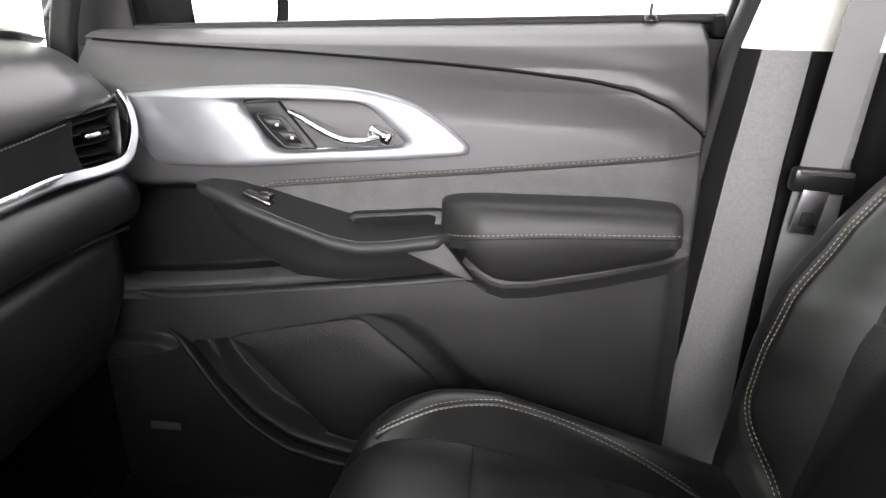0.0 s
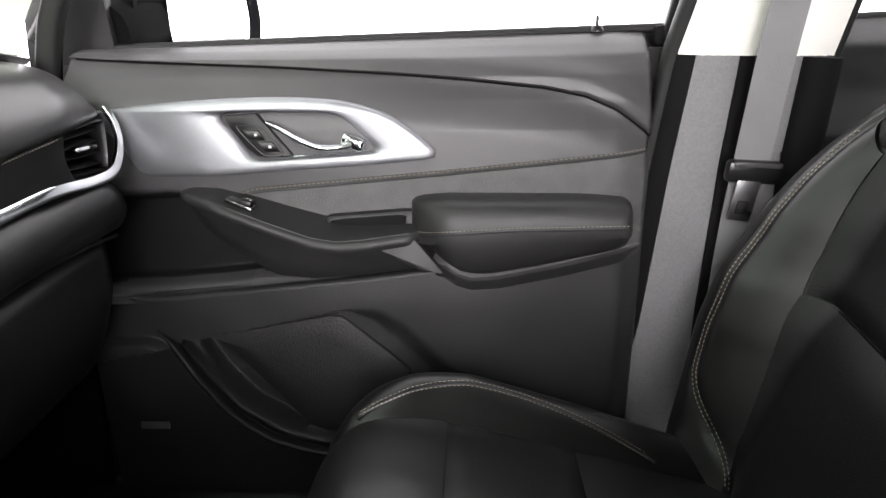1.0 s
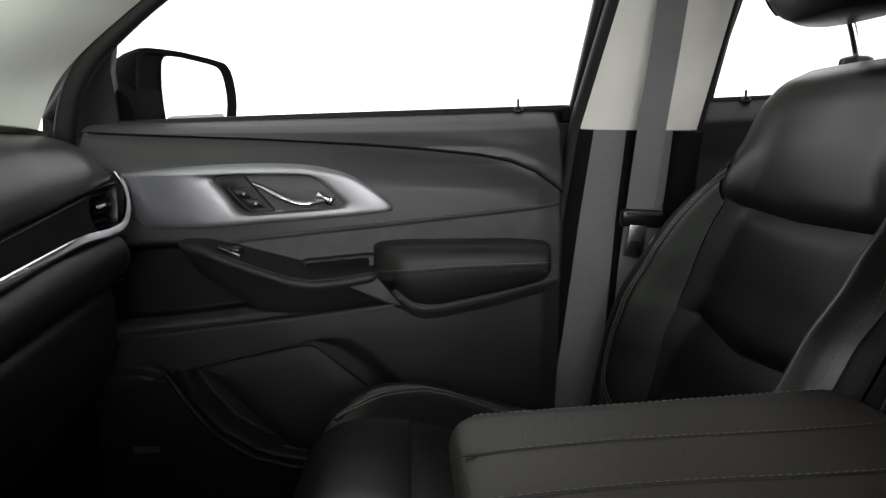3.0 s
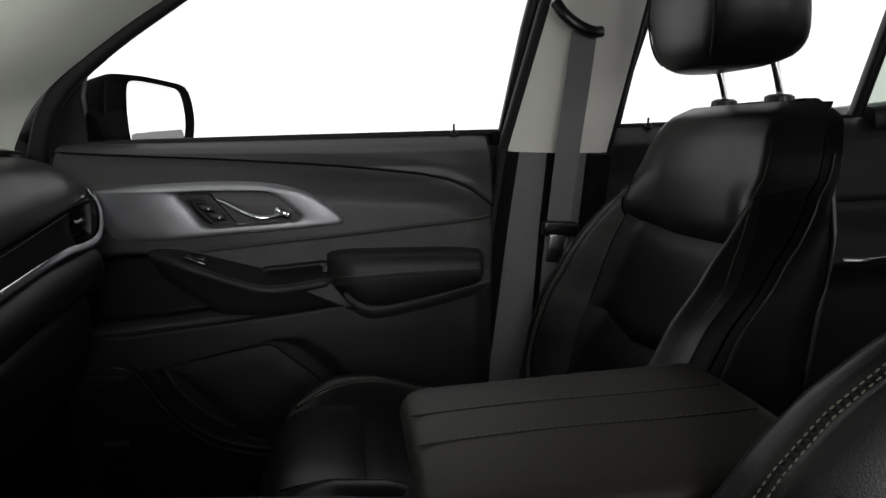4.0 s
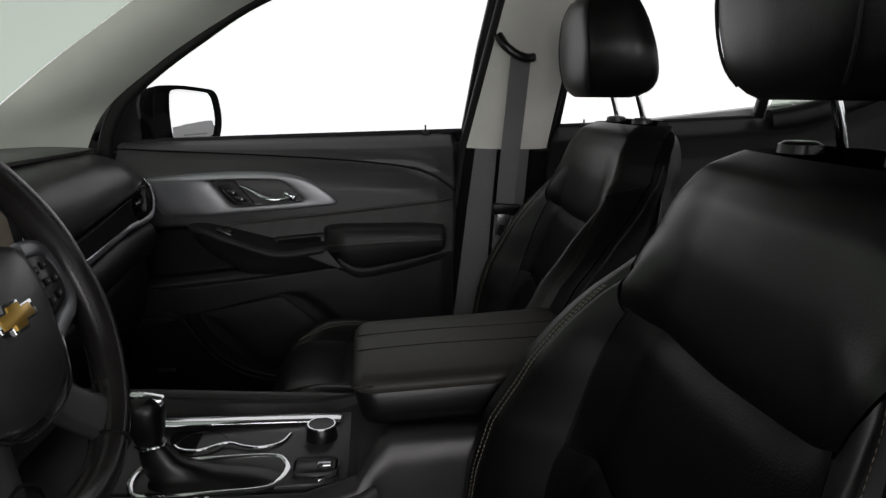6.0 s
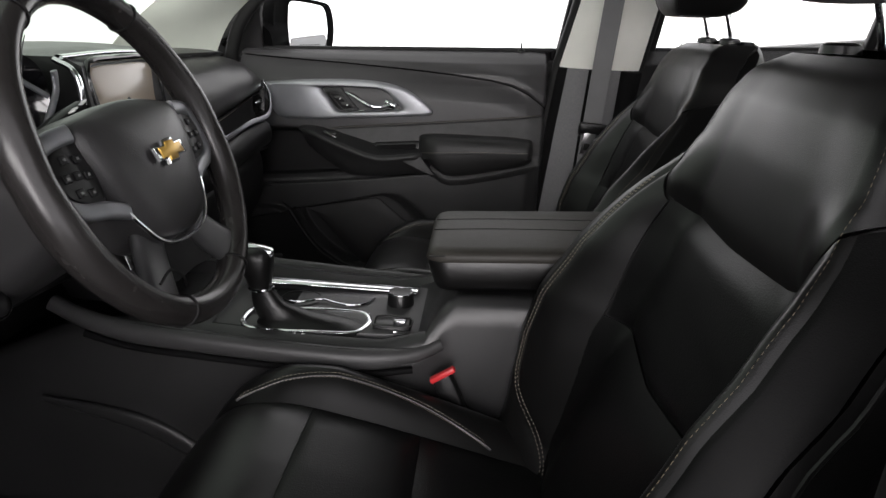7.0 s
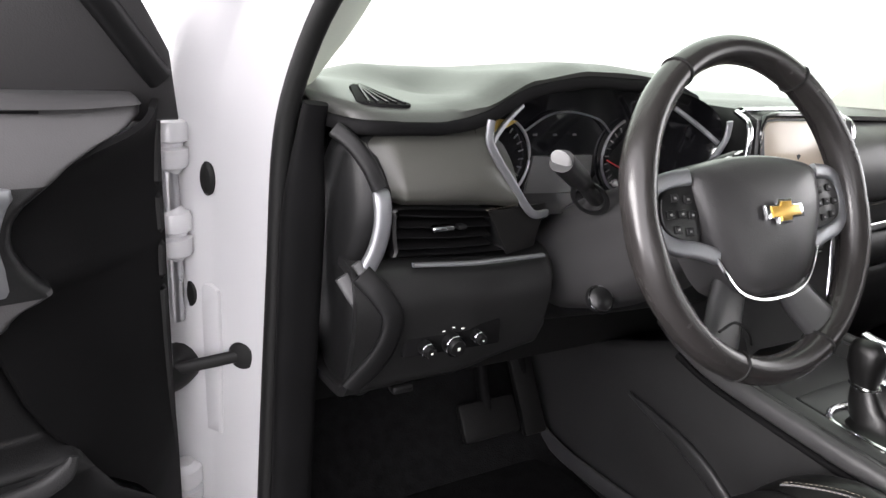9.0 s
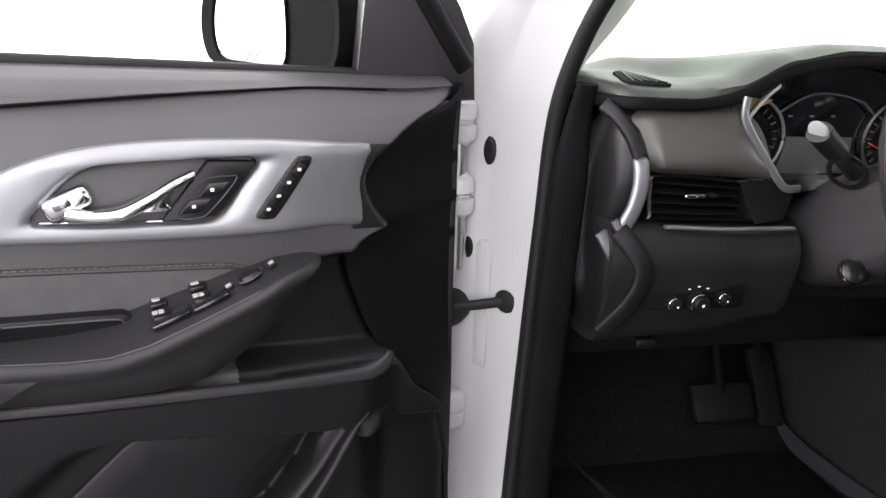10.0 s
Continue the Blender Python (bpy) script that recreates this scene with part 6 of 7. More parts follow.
cpart("switch_button", moved(rbox((0.020, 0.014, 0.006), 0.002), pose(0.242, -0.084, 0.784)), DARKCHROME, parent=sw2)
cpart("switch_rim", moved(tube([(u, v, 0) for u, v in oval(0.062, 0.042, 28, 4)], 0.0016, 5, ring=True), pose(0.230, -0.082, 0.782)), SATIN, parent=sw2)
# a small chrome tab added to give the glint beside the switch
cpart("glint_tab", moved(rbox((0.026, 0.006, 0.004), 0.0015), pose(0.246, -0.106, 0.777, 0, 0, 20)), CHROME, parent=sw2)
# armrest lid
lid = thing("armrest_lid", "grey-black leather console armrest lid with four stitched seams", "armrest")
def lid_half(x, w):
    d = max(0.0, (0.313 - x) / 0.0335)
    return w - 0.034 * (1 - math.sqrt(max(0.0, 1 - d * d)))


rings = []
for x, k in ((0.2800, 0.15), (0.2812, 0.45), (0.284, 0.72), (0.289, 0.90), (0.297, 0.98), (0.313, 1.0), (0.40, 1.0), (0.50, 1.0), (0.585, 1.0), (0.60, 0.9), (0.605, 0.6)):
    zc, w = 0.906 + 0.05 * (x - 0.29), lid_half(x, 0.1225)
    r = [(-0.985, -0.012), (-1.0, -0.006), (-0.985, 0.0), (-0.93, 0.0045), (-0.80, 0.0072), (-0.5, 0.0098), (0.0, 0.011), (0.5, 0.0098), (0.80, 0.0072), (0.93, 0.0045), (0.985, 0.0), (1.0, -0.006), (0.985, -0.012)]
    rings.append([(x, 0.01 + y * w, zc - 0.012 + (z + 0.012) * k) for y, z in r])
part("padded_top", loft(rings), LEATHER_WARM, lid, "warm grey leather top", 60)
rings = []
for x, k in ((0.2835, 0.72), (0.286, 0.90), (0.292, 0.98), (0.305, 1.0), (0.315, 1.0), (0.45, 1.0), (0.59, 1.0), (0.60, 0.9)):
    zc, w = 0.8955 + 0.05 * (x - 0.29), lid_half(x, 0.1235)
    rings.append([(x + 0.010 * (1 - t_), 0.01 + y * w, zc + z * k) for y, z, t_ in ((-0.93, -0.046, 0), (-0.975, -0.040, 0.2), (-0.995, -0.026, 0.6), (-1.0, -0.008, 1), (-0.985, -0.001, 1), (0.985, -0.001, 1), (1.0, -0.008, 1), (0.995, -0.026, 0.6), (0.975, -0.040, 0.2), (0.93, -0.046, 0))])
part("lid_base", loft(rings), LEATHER, lid, "black padded lid base", 60)
for yy in (-0.116, -0.019, 0.041, 0.110):
    zz = lambda y: 0.0118 - 0.011 * (abs(y - 0.01) / 0.122) ** 3
    pth = [(x, 0.01 + yy + 0.003 * math.sin(x * 20), 0.906 + 0.05 * (x - 0.29) + zz(yy + 0.01) - (0.004 if abs(yy) > 0.1 else 0.0012)) for x in np.linspace(0.286, 0.59, 60)]
    if yy > 0.1:
        pth = [(x, 0.01 + 0.962 * lid_half(x, 0.1225), 0.906 + 0.05 * (x - 0.29) + 0.0029 - 0.010 * (1 - smooth01((x - 0.280) / 0.022))) for x in np.linspace(0.288, 0.595, 90)]
    part("lid_stitching", stitches(pth, 0.0036, 0.0022, 0.00055 if yy > 0.1 else 0.0004), TIP if yy > 0.1 else THREAD, lid)
    part("lid_seam", tube(np.array(pth) + np.array([0, -0.003, 0.0]), 0.0011, 6), RUBBER, lid)

# ---- pillars, belts, rear doors, roof, floor ----
MIR = Matrix.Diagonal((1, -1, 1, 1))


def both(name, make, mat, label):
    for i in (0, 1):
        bm = make()
        if i:
            bm.transform(MIR)
        setting(f"{name}_{i + 1}", bm, mat, label, "car trim", 50)


# front pillar trim: a broad band from the dash end to the roof
low_edge = spl([(-0.385, 0.786, 1.06), (-0.36, 0.778, 1.140), (-0.322, 0.770, 1.218), (-0.277, 0.760, 1.266), (-0.212, 0.750, 1.316), (-0.110, 0.737, 1.386), (0.026, 0.722, 1.464), (0.172, 0.706, 1.522), (0.386, 0.686, 1.562), (0.62, 0.674, 1.586)], 50)
top_edge = spl([(-0.72, 0.74, 1.04), (-0.64, 0.72, 1.120), (-0.56, 0.68, 1.185), (-0.478, 0.662, 1.245), (-0.362, 0.66, 1.335), (-0.245, 0.658, 1.417), (-0.094, 0.645, 1.517), (0.05, 0.63, 1.575), (0.25, 0.60, 1.61), (0.62, 0.57, 1.63)], 50)


def a_pillar():
    def fn(a, b):
        i = b * 49
        p = np.array([np.interp(i, np.arange(50), low_edge[:, k]) for k in range(3)])
        q = np.array([np.interp(i, np.arange(50), top_edge[:, k]) for k in range(3)])
        return p * (1 - a) + q * a + np.array([0.0, -0.018, -0.004]) * math.sin(a * math.pi)
    return thick(sheet(fn, 14, 50), 0.012)


both("pillar_trim_front", a_pillar, FRONT_TRIM, "light grey front pillar trim with green window light painted in")
for sg in (1, -1):
    j = 33
    p, q = low_edge[j], top_edge[j]
    setting("trim_joint_" + ("1" if sg > 0 else "2"), tube([(*(p * (1 - a) + q * a + np.array([0, -0.018, -0.004]) * math.sin(a * math.pi)) * np.array([1, sg, 1]),) for a in np.linspace(0, 1, 14)], 0.0018, 6), PILLAR_DARK, "dark joint in the pillar trim", "car trim")


def seal(m=None):
    path = spl([(-0.335, 0.815, 0.40), (-0.335, 0.805, 0.70), (-0.335, 0.795, 0.95), (-0.325, 0.788, 1.12), (-0.28, 0.772, 1.23), (-0.19, 0.757, 1.315), (-0.07, 0.742, 1.398), (0.05, 0.722, 1.470), (0.20, 0.702, 1.530), (0.38, 0.685, 1.570), (0.60, 0.675, 1.595)], 70)
    return sweep(path, oval(0.034, 0.024), up=(0, 1, 0))


both("door_seal_front", seal, RUBBER, "black rubber door opening seal")
setting("opening_trim", sweep(spl([(-0.295, -0.790, 0.40), (-0.295, -0.784, 0.70), (-0.293, -0.776, 0.95), (-0.291, -0.772, 1.06), (-0.285, -0.769, 1.12), (-0.275, -0.766, 1.16)], 60), oval(0.026, 0.052), up=(0, 1, 0), taper=lambda t: 1.0 - 0.45 * smooth01((t - 0.80) / 0.2)), CAPBLACK, "black inner trim of the door opening", "car trim")


def b_pillar(z0, z1, n, a0=0.0, a1=1.0):
    def fn(a, b):
        a = a0 + a * (a1 - a0)
        z = z0 + (z1 - z0) * b
        xa = interp(z, [(0.42, 0.46), (0.75, 0.515), (1.14, 0.560), (1.46, 0.628), (1.60, 0.66)])
        w = interp(z, [(0.42, 0.24), (0.75, 0.215), (1.14, 0.185), (1.46, 0.155), (1.60, 0.15)])
        y = interp(z, [(0.42, 0.80), (0.75, 0.795), (1.0, 0.79), (1.14, 0.775), (1.30, 0.73), (1.46, 0.685), (1.60, 0.65)])
        return np.array([xa + w * a, y - 0.022 * math.sin(a * math.pi) ** 0.6 + 0.02, z])
    return thick(sheet(fn, 16, n), -0.02)


both("pillar_trim_middle_upper", lambda: b_pillar(1.141, 1.60, 30), LIGHT_TRIM, "light beige-grey upper middle pillar trim")
both("pillar_edge_middle", lambda: b_pillar(0.42, 1.139, 40, 0.0, 0.0925), CAPBLACK, "black front edge of the middle pillar")
both("pillar_trim_middle_lower", lambda: b_pillar(0.42, 1.139, 40, 0.0925), PILLAR_DARK, "charcoal grained lower middle pillar trim")


def pillar_seal():
    path = [(interp(z, [(0.42, 0.46), (0.75, 0.515), (1.14, 0.560), (1.46, 0.628), (1.60, 0.66)]) - 0.012, interp(z, [(0.42, 0.80), (0.75, 0.795), (1.0, 0.79), (1.14, 0.775), (1.30, 0.73), (1.46, 0.685), (1.60, 0.65)]) + 0.018, z) for z in np.linspace(0.42, 1.60, 40)]
    return sweep(np.array(path), oval(0.030, 0.030), up=(0, 1, 0))


both("door_seal_middle", pillar_seal, RUBBER, "black rubber middle pillar seal")


def rear_seal():
    path = [(interp(z, [(0.42, 0.70), (0.75, 0.73), (1.14, 0.745), (1.46, 0.783), (1.60, 0.81)]) + 0.012, interp(z, [(0.42, 0.80), (0.75, 0.795), (1.0, 0.79), (1.14, 0.775), (1.30, 0.73), (1.46, 0.685), (1.60, 0.65)]) + 0.02, z) for z in np.linspace(0.42, 1.60, 40)]
    return sweep(np.array(path), oval(0.026, 0.03), up=(0, 1, 0))


def rear_strip():
    path = [(interp(z, [(0.42, 0.70), (0.75, 0.73), (1.14, 0.745)]) - 0.012, interp(z, [(0.42, 0.80), (0.75, 0.795), (1.0, 0.79), (1.14, 0.775)]) - 0.002, z) for z in np.linspace(0.44, 1.136, 30)]
    return sweep(np.array(path), oval(0.055, 0.06), up=(0, 1, 0))


both("pillar_strip_rear", rear_strip, CAPBLACK, "black strip behind the middle pillar trim")
both("door_seal_rear", rear_seal, RUBBER, "black rubber rear door seal")

belt = thing("seat_belt", "grey seat belt hanging on the middle pillar with latch plate", "seat belt")
run = np.array([(0.655, 0.652, 1.352), (0.651, 0.672, 1.25), (0.647, 0.698, 1.14), (0.642, 0.722, 1.005), (0.638, 0.738, 0.90), (0.635, 0.745, 0.78), (0.635, 0.745, 0.60)])
run = spl(run, 60)
rings = []
for i, p in enumerate(run):
    w = 0.0235
    rings.append([tuple(p + np.array([dx, dy, 0.0])) for dx, dy in ((-w, -0.0008), (-w, 0.0008), (0, 0.0022), (w, 0.0008), (w, -0.0008), (0, 0.0006))])
part("webbing", loft(rings), WEBBING, belt, "grey woven belt webbing")
guide = part("belt_guide", sweep(spl([(0.602, 0.655, 1.400), (0.618, 0.645, 1.376), (0.642, 0.641, 1.358), (0.666, 0.643, 1.350), (0.682, 0.652, 1.352)], 24), oval(0.024, 0.020)), SMOOTH, belt, "black belt guide loop", 50)
tongue = part("latch_holder", moved(rbox((0.072, 0.020, 0.030), 0.007), pose(0.643, 0.716, 0.990, 8, 3, 0)), SMOOTH, belt, "black latch plate holder")
part("latch_plate", moved(rbox((0.030, 0.004, 0.056), 0.0015), pose(0.634, 0.714, 0.952, 8, 6, 0)), STEEL, tongue, "steel latch plate")
part("plate_slot", moved(rbox((0.014, 0.005, 0.018), 0.0015), pose(0.632, 0.7135, 0.943, 8, 6, 0)), RUBBER, tongue)
part("holder_rim", moved(rbox((0.060, 0.004, 0.006), 0.0015), pose(0.644, 0.7055, 1.000, 8, 3, 0)), SATIN, tongue)
# black strip laid on the pillar beside and behind the webbing
slot = []
for z in np.linspace(0.62, 1.136, 30):
    yp = interp(z, [(0.42, 0.80), (0.75, 0.795), (1.0, 0.79), (1.14, 0.775)]) - 0.028
    xc = interp(z, [(0.6, 0.612), (0.78, 0.616), (1.0, 0.627), (1.13, 0.634)])
    slot.append([(xc - 0.010, yp, z), (xc + 0.03, yp, z), (xc + 0.03, yp + 0.02, z), (xc - 0.010, yp + 0.02, z)])
part("belt_back_strip", loft(slot), CAPBLACK, belt, "black strip on the pillar behind the belt")


def rear_door(name, label, m):
    d = thing(name, label, "car door", "rear doors")

    def add(n, bm, mat, lb="", parent=None, smooth=45):
        bm.transform(m)
        return part(n, bm, mat, parent or d, lb, smooth)

    xs = np.linspace(0.70, 1.70, 60)
    zs = np.linspace(0, 1, 60)

    def fn(a, b):
        x = 0.70 + a * 1.0
        zt = belt_z(x) + 0.006 + 0.10 * smooth01((x - 1.42) / 0.3)
        z = 0.44 + b * (zt - 0.44)
        y = interp(zt - z, [(-0.01, 0.86), (0.01, 0.835), (0.04, 0.80), (0.10, 0.78), (0.2, 0.77), (0.4, 0.78), (0.75, 0.80)]) - 0.03 * math.exp(-((z - 0.90) / 0.03) ** 2) * (1 if x > 0.8 else 0) + 0.006 * math.exp(-((z - 1.03 - 0.02 * (x - 1.2)) / 0.004) ** 2)
        return np.array([x, y, z])

    add("trim_panel", sheet(fn, 70, 90), PLASTIC, "black vinyl rear door panel")
    add("outer_shell", prism([(0.62, 0.38), (1.75, 0.38), (1.75, 1.28), (0.66, 1.16)], 0.06, FACE_IN(0.945), 0.006), PAINT, "white outer shell")
    add("handle", sweep(spl([(1.28, 0.755, 0.905), (1.34, 0.745, 0.905), (1.42, 0.752, 0.910)], 14), oval(0.012, 0.014)), DARKCHROME, "chrome-tipped pull")
    add("window_seal", sweep(spl([(x, 0.853, belt_z(x) + 0.004) for x in np.linspace(0.76, 1.36, 10)], 20), oval(0.02, 0.014)), RUBBER)
    fr = [(0.79, 1.19), (0.80, 1.30), (0.835, 1.50), (0.86, 1.565), (1.0, 1.585), (1.2, 1.585), (1.33, 1.575), (1.362, 1.51), (1.345, 1.215)]
    pth = np.array([(x, 0.845 - 0.30 * (z - 1.15), z) for x, z in lin(fr, 90)])
    add("window_frame", sweep(pth, oval(0.028, 0.028), up=(0, -1, 0)), SMOOTH, "black rear window frame")
    bm = bmesh.new()
    bm.faces.new([bm.verts.new((x, 0.868 - 0.30 * (z - 1.15), z)) for x, z in fr + [(1.30, 1.19)]])
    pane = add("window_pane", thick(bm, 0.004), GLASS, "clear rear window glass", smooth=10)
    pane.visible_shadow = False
    lp = (0.872, 0.842, belt_z(0.872) + 0.004)
    pin = add("lock_pin", moved(lathe([(0.001, 0.018), (0.002, 0.0175), (0.0026, 0.015), (0.0024, 0.0), (0.001, -0.004)], 10), Matrix.Translation(lp)), SMOOTH, "small black lock pin")
    add("pin_collar", moved(lathe([(0.001, 0.006), (0.007, 0.005), (0.010, 0.0), (0.010, -0.003), (0.001, -0.004)], 14), Matrix.Translation(lp)), SMOOTH, parent=pin)
    q = [(1.385, 1.225), (1.40, 1.51), (1.42, 1.56), (1.95, 1.55), (1.95, 1.42), (1.60, 1.275), (1.47, 1.23)]
    bm = bmesh.new()
    bm.faces.new([bm.verts.new((x, 0.868 - 0.30 * (z - 1.15), z)) for x, z in q])
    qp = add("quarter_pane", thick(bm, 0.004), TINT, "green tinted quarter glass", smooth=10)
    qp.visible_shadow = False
    add("quarter_trim", sweep(np.array([(x, 0.84 - 0.30 * (z - 1.15), z) for x, z in spl([(1.38, 1.205), (1.47, 1.222), (1.60, 1.262), (1.95, 1.41)], 30)]), oval(0.06, 0.04), up=(0, -1, 0)), PLASTIC, "black quarter trim")
    for k in range(3):
        add("glass_print_bar", moved(rbox((0.026 - 0.004 * k, 0.0006, 0.0028), 0.0001), pose(1.455, 0.868 - 0.30 * (1.262 - 0.007 * k - 1.15) - 0.006, 1.262 - 0.007 * k)), MARK)
    return d


rear_door("rear_passenger_door", "closed black-trimmed rear door with tinted quarter glass behind", Matrix.Identity(4))
rear_door("rear_driver_door", "closed black-trimmed rear door on the driver side", MIR)


def roof_at(a, b):
    x = -0.05 + a * 2.25
    y = (2 * b - 1) * 0.725
    return np.array([x, y, 1.675 - 0.085 * abs(2 * b - 1) ** 3 - 0.05 * (1 - smooth01((x + 0.1) / 0.5)) - 0.04 * smooth01((x - 1.5) / 0.7)])


setting("ceiling", thick(sheet(roof_at, 40, 30), 0.03), HEADLINER, "light grey fabric headliner", "headliner")
def shield_at(a, b):
    z = 1.10 + 0.52 * b
    k = int(np.searchsorted(top_edge[:, 2], z))
    k = min(max(k, 1), len(top_edge) - 1)
    f_ = min(1.0, max(0.0, (z - top_edge[k - 1][2]) / (top_edge[k][2] - top_edge[k - 1][2] + 1e-9)))
    e = top_edge[k - 1] * (1 - f_) + top_edge[k] * f_
    xc = -1.09 + 1.02 * b
    w = abs(2 * a - 1)
    return np.array([xc + (min(e[0], xc + 0.45) - 0.012 - xc) * w ** 2.4, (2 * a - 1) * (e[1] + 0.02), z])


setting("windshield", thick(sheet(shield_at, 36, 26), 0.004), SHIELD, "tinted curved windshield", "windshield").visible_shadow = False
setting("windshield_edge", tube([(-1.05 + 0.10 * abs(u) ** 2, u * 0.75, 1.118) for u in np.linspace(-1, 1, 40)], 0.010, 8), RUBBER, "black lower windshield seal", "car trim")
rv = thing("rear_view_mirror", "black interior rear view mirror under the windshield", "mirror")
part("housing", loft([[(-0.14 + dx, 0.085 + w * u, 1.462 + h * v) for u, v in oval(1, 1, 28, 3.2)] for dx, w, h in ((-0.035, 0.10, 0.03), (-0.025, 0.20, 0.055), (0.0, 0.25, 0.078), (0.010, 0.25, 0.078), (0.012, 0.225, 0.056), (0.006, 0.222, 0.054))]), SMOOTH, rv, smooth=50)
part("glass", prism(oval(0.224, 0.056, 30, 3.2), 0.002, axes((-0.134, 0.085, 1.462), (0, 1, 0), (0, 0, 1), (1, 0, 0)), 0.0006), MIRROR, rv)
part("stem", sweep(spl([(-0.16, 0.085, 1.47), (-0.20, 0.07, 1.51), (-0.26, 0.05, 1.525)], 10), disc(0.012, 10)), SMOOTH, rv)
# floor, tunnel sides, sill and closing walls
def floor_at(a, b):
    x, y = -0.75 + a * 2.95, (2 * b - 1) * 0.80
    return np.array([x, y, 0.42 + 0.22 * smooth01((-0.42 - x) / 0.33)])


setting("floor", thick(sheet(floor_at, 60, 24), 0.03), CARPET, "black carpet floor", "car floor")
mat_ = thing("floor_mat", "black carpet floor mat on the driver side", "floor mat")
part("mat", prism(closed([(-0.48, -0.68), (-0.05, -0.70), (0.12, -0.66), (0.12, -0.22), (-0.05, -0.20), (-0.40, -0.20), (-0.48, -0.30)], 50), 0.012, axes((0, 0, 0.421), (1, 0, 0), (0, 1, 0), (0, 0, 1)), 0.004), CARPET, mat_)
for yy in (-0.50, -0.36):
    part("mat_bar", moved(rbox((0.10, 0.008, 0.003), 0.001), pose(0.03, yy, 0.435, 0, 0, 20)), SMOOTH, mat_)
setting("wall_front", moved(rbox((0.04, 1.5, 0.75), 0.01), pose(-0.78, 0, 0.76)), CARPET, "black footwell bulkhead", "bulkhead")
setting("wall_rear", moved(rbox((0.04, 1.6, 1.0), 0.01), pose(2.2, 0, 0.92)), VINYL, "dark rear closing wall", "bulkhead")
for i, sg in enumerate((1, -1)):
    setting(f"kick_panel_{i + 1}", thick(sheet(lambda a, b: np.array([-0.75 + 0.43 * a, sg * (0.76 + 0.02 * a), 0.42 + 0.42 * b]), 8, 8), 0.01), PLASTIC, "black footwell side panel", "car trim")
    setting(f"door_sill_{i + 1}", sweep(np.array([(-0.36, sg * 0.80, 0.425), (0.5, sg * 0.80, 0.425), (2.1, sg * 0.80, 0.425)]), oval(0.09, 0.05)), PLASTIC, "black door sill", "car trim")
    setting(f"console_side_trim_{i + 1}", sweep(spl([(-0.30, sg * 0.172, 0.66), (-0.12, sg * 0.176, 0.62), (0.0, sg * 0.18, 0.53), (0.04, sg * 0.185, 0.44)], 24), oval(0.016, 0.03), taper=lambda t: 0.25 + 0.75 * math.sin(math.pi * min(1, max(0, t)))), CONSOLE, "raised console side trim", "car trim")
setting("tunnel_sill_trim", sweep(spl([(-0.575, -0.183, 0.545), (-0.555, -0.182, 0.510), (-0.52, -0.182, 0.468), (-0.45, -0.181, 0.450), (-0.36, -0.180, 0.452), (-0.25, -0.179, 0.462), (-0.15, -0.178, 0.474), (-0.05, -0.178, 0.480)], 50), oval(0.008, 0.036), up=(0, 0, 1)), SATIN, "grey trim strip along the foot of the console", "car trim")
tag = thing("seat_track_label", "small pale label on the passenger footwell side", "label")
part("plate", moved(rbox((0.045, 0.004, 0.012), 0.001), pose(-0.215, 0.742, 0.585)), GREYSCREEN, tag)

# ---- driver side body: hinge pillar, hinges, check strap ----
def jamb():
    def fn(a, b):
        i = b * 59
        p = np.array([np.interp(i, np.arange(60), JP[:, k]) for k in range(3)])
        off = np.array([[0.0, 0.0], [-0.024, -0.020], [-0.048, -0.041], [-0.071, -0.061], [-0.086, -0.082], [-0.11, -0.108], [-0.20, -0.135], [-0.40, -0.142]])
        o = np.array([np.interp(a * 7, np.arange(8), off[:, k]) for k in (0, 1)])
        up = smooth01((p[2] - 1.15) / 0.2)
        q = p + np.array([o[0], o[1], 0]) * (1 - up) + np.array([o[0] * 0.55, o[1] * 0.75, -o[0] * 0.35]) * up
        return q
    return thick(sheet(fn, 40, 80), 0.012)


JP = spl([(-0.330, -0.800, 0.38), (-0.330, -0.795, 0.70), (-0.328, -0.788, 0.95), (-0.320, -0.782, 1.12), (-0.28, -0.772, 1.235), (-0.19, -0.760, 1.325), (-0.07, -0.745, 1.41), (0.05, -0.73, 1.48), (0.20, -0.71, 1.54), (0.40, -0.69, 1.585), (0.62, -0.68, 1.61)], 60)
setting("wall_left", jamb(), PAINT, "white painted front hinge pillar and roof rail", "car body")
fender = thing("front_fender", "white painted front fender edge", "car fender")
part("panel", thick(sheet(lambda a, b: np.array([-0.455 - 0.6 * a, -0.945 + 0.02 * a, 0.45 + 0.68 * b]), 12, 12), 0.012), PAINT, fender)
for z in (1.095, 0.985, 0.62):
    h = thing("hinge_assembly", "white painted door hinge on the pillar", "door hinge", "driver door hinges")
    part("barrel", lathe([(0.003, 0.036), (0.012, 0.035), (0.015, 0.030), (0.021, 0.027), (0.023, 0.022), (0.023, 0.005), (0.017, 0.002), (0.017, -0.002), (0.023, -0.005), (0.023, -0.022), (0.021, -0.027), (0.015, -0.030), (0.012, -0.035), (0.003, -0.036)], 24, pose(-0.405, -0.902, z)), PAINT, h)
    part("leaf", moved(rbox((0.05, 0.012, 0.045), 0.004), pose(-0.425, -0.888, z, 0, 0, 40)), PAINT, h)
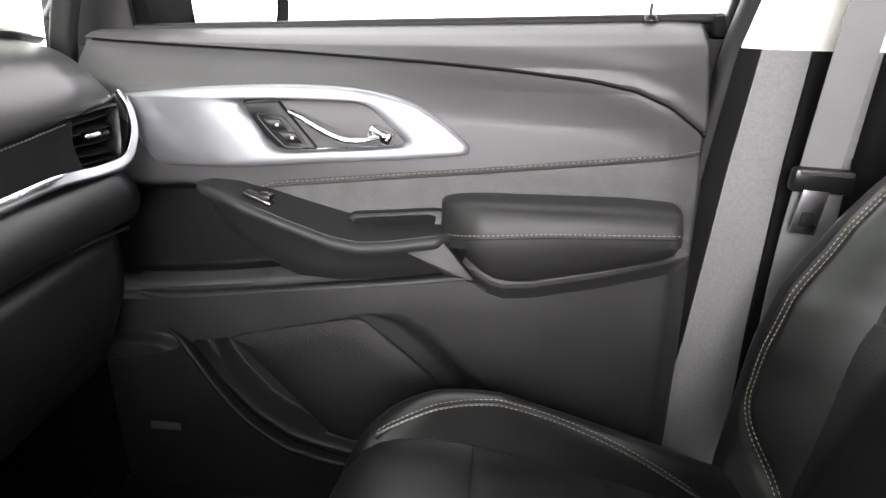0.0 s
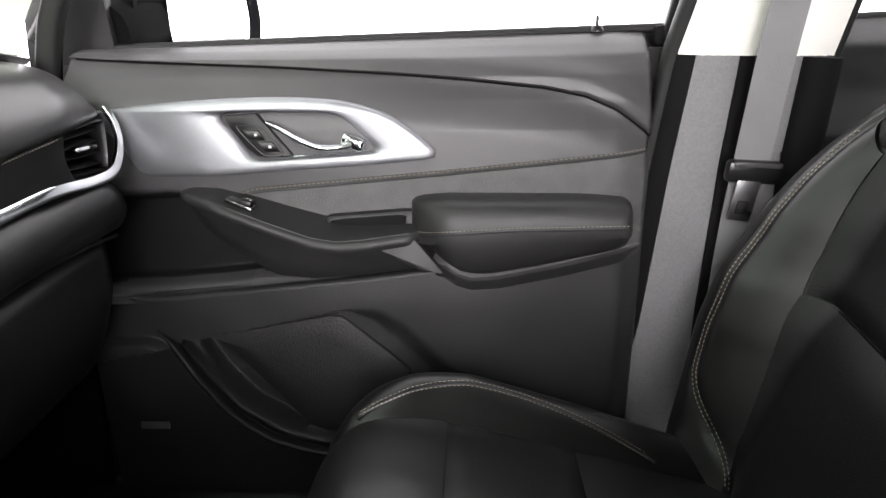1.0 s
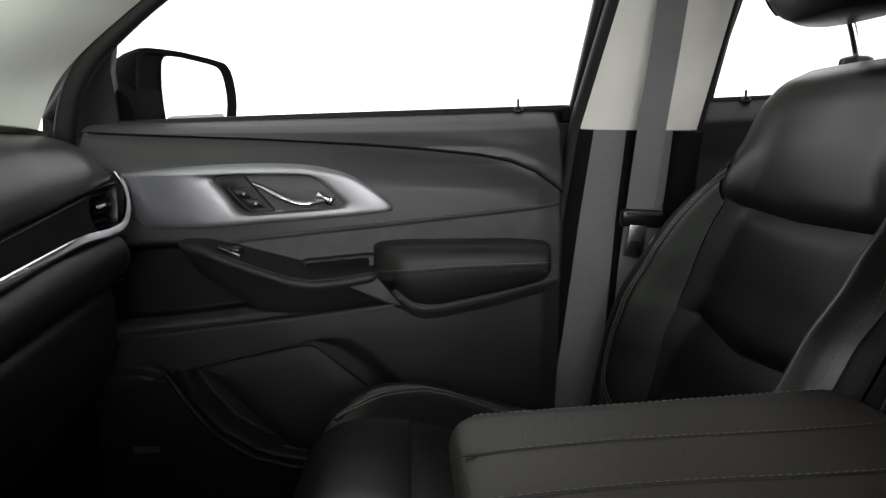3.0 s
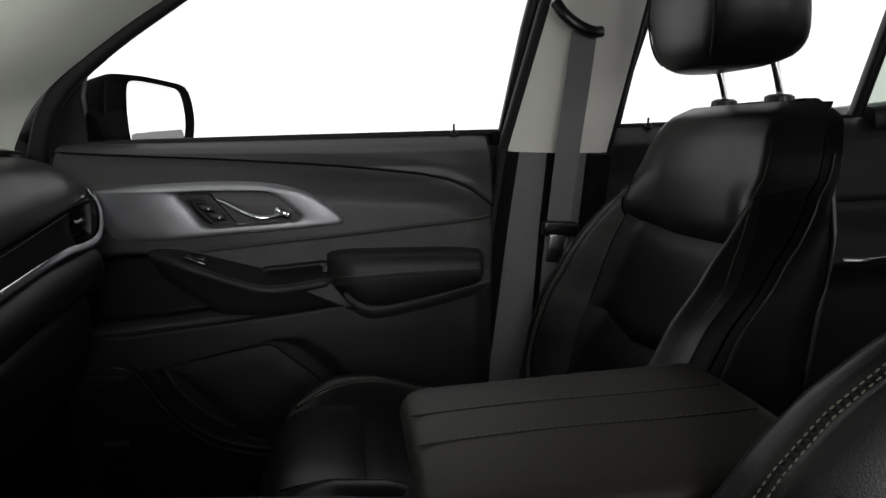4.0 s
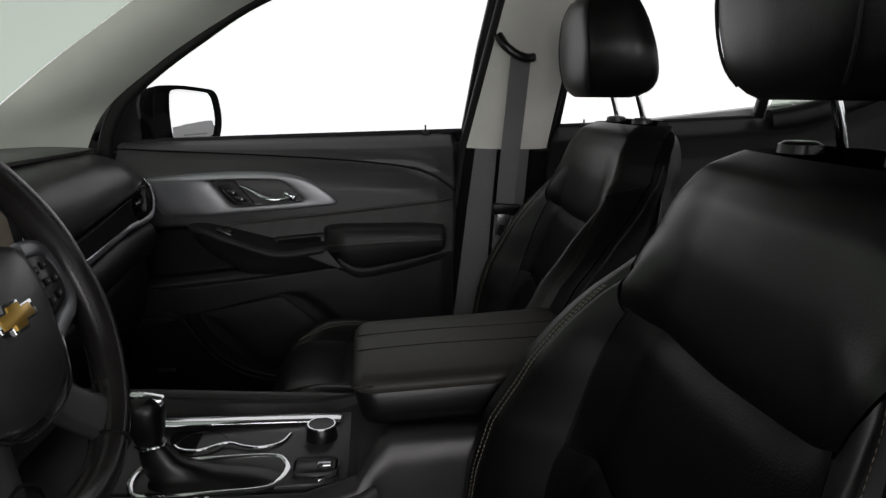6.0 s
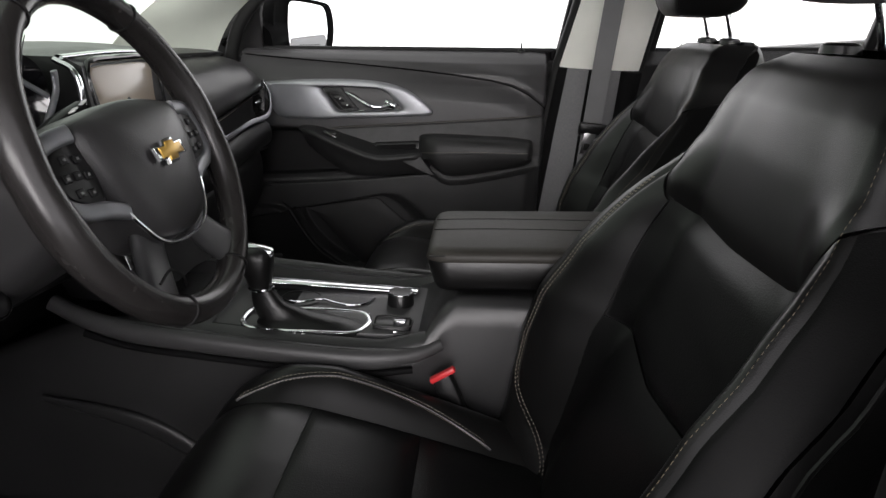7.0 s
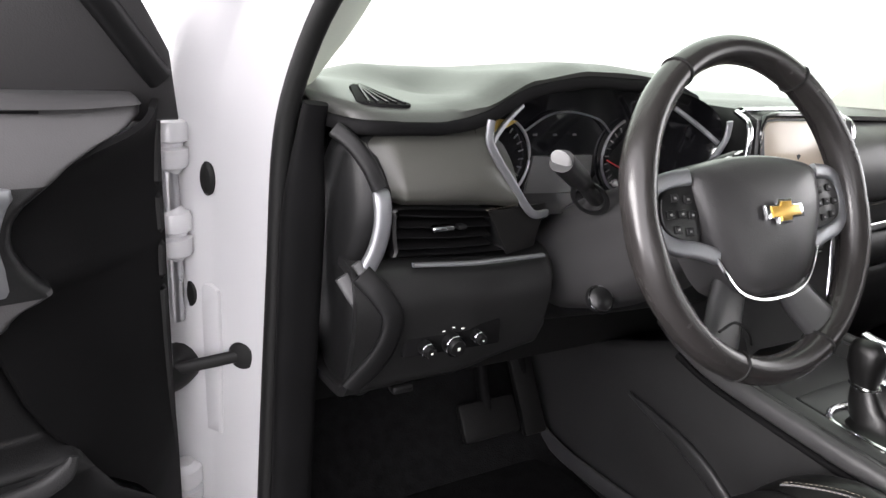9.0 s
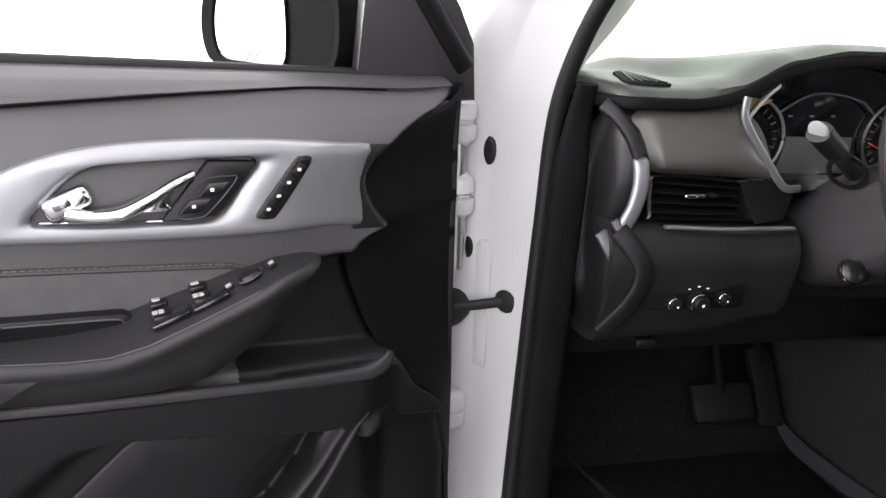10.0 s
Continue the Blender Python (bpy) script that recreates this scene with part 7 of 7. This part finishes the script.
pin = thing("hinge_rod", "bright steel rod between the hinges", "rod")
part("rod", tube([(-0.404, -0.905, 0.87), (-0.404, -0.905, 1.08)], 0.013, 16, up=(0, 1, 0)), STEEL, pin)
for i, (x, y, z, r) in enumerate(((-0.392, -0.862, 1.054, 0.017), (-0.413, -0.883, 0.90, 0.017))):
    pl = thing("rubber_plug", "black rubber plug in the white pillar", "plug", "pillar plugs")
    part("plug", lathe([(0.002, 0.004), (r * 0.8, 0.003), (r, 0.0), (r, -0.004), (0.002, -0.004)], 24, axes((x, y, z), (0.55, 0.35, 0), (0, 0, 1.25), (0.62, -0.78, 0))), RUBBER, pl)
press = thing("pillar_pressing", "white painted raised pressing in the hinge pillar", "body pressing")
part("pressing", prism(closed([(-0.013, -0.10), (-0.010, -0.108), (0.010, -0.108), (0.013, -0.10), (0.014, 0.0), (0.013, 0.090), (0.006, 0.104), (-0.010, 0.104), (-0.014, 0.09), (-0.014, 0.0)], 60), 0.006, axes((-0.392, -0.860, 0.812), (0.78, 0.62, 0), (0, 0, 1), (0.62, -0.78, 0)), 0.004), PAINT, press)
strap = thing("door_check_strap", "black rubber door check strap", "door strap")
part("boot", lathe([(0.003, 0.010), (0.017, 0.008), (0.022, 0.0), (0.020, -0.012), (0.010, -0.02), (0.003, -0.022)], 20, axes((-0.362, -0.828, 0.826), (0.6, 0.8, 0), (0, 0, 1), (0.8, -0.6, 0))), RUBBER, strap)
part("strap", sweep(spl([(-0.362, -0.832, 0.826), (-0.372, -0.87, 0.818), (-0.385, -0.93, 0.808), (-0.385, -0.98, 0.802)], 16), oval(0.012, 0.016)), RUBBER, strap)
harness = thing("wiring_boot", "black corrugated wiring boot between door and pillar", "wiring boot")
part("boot", sweep(spl([(-0.425, -0.895, 0.80), (-0.40, -0.915, 0.80), (-0.385, -0.95, 0.80)], 10), disc(0.028, 14)), RUBBER, harness)

setting("ground", moved(rbox((18, 18, 0.2), 0.01), pose(0.5, 0, -0.1)), FLOOR, "grey studio floor under the car", "ground")
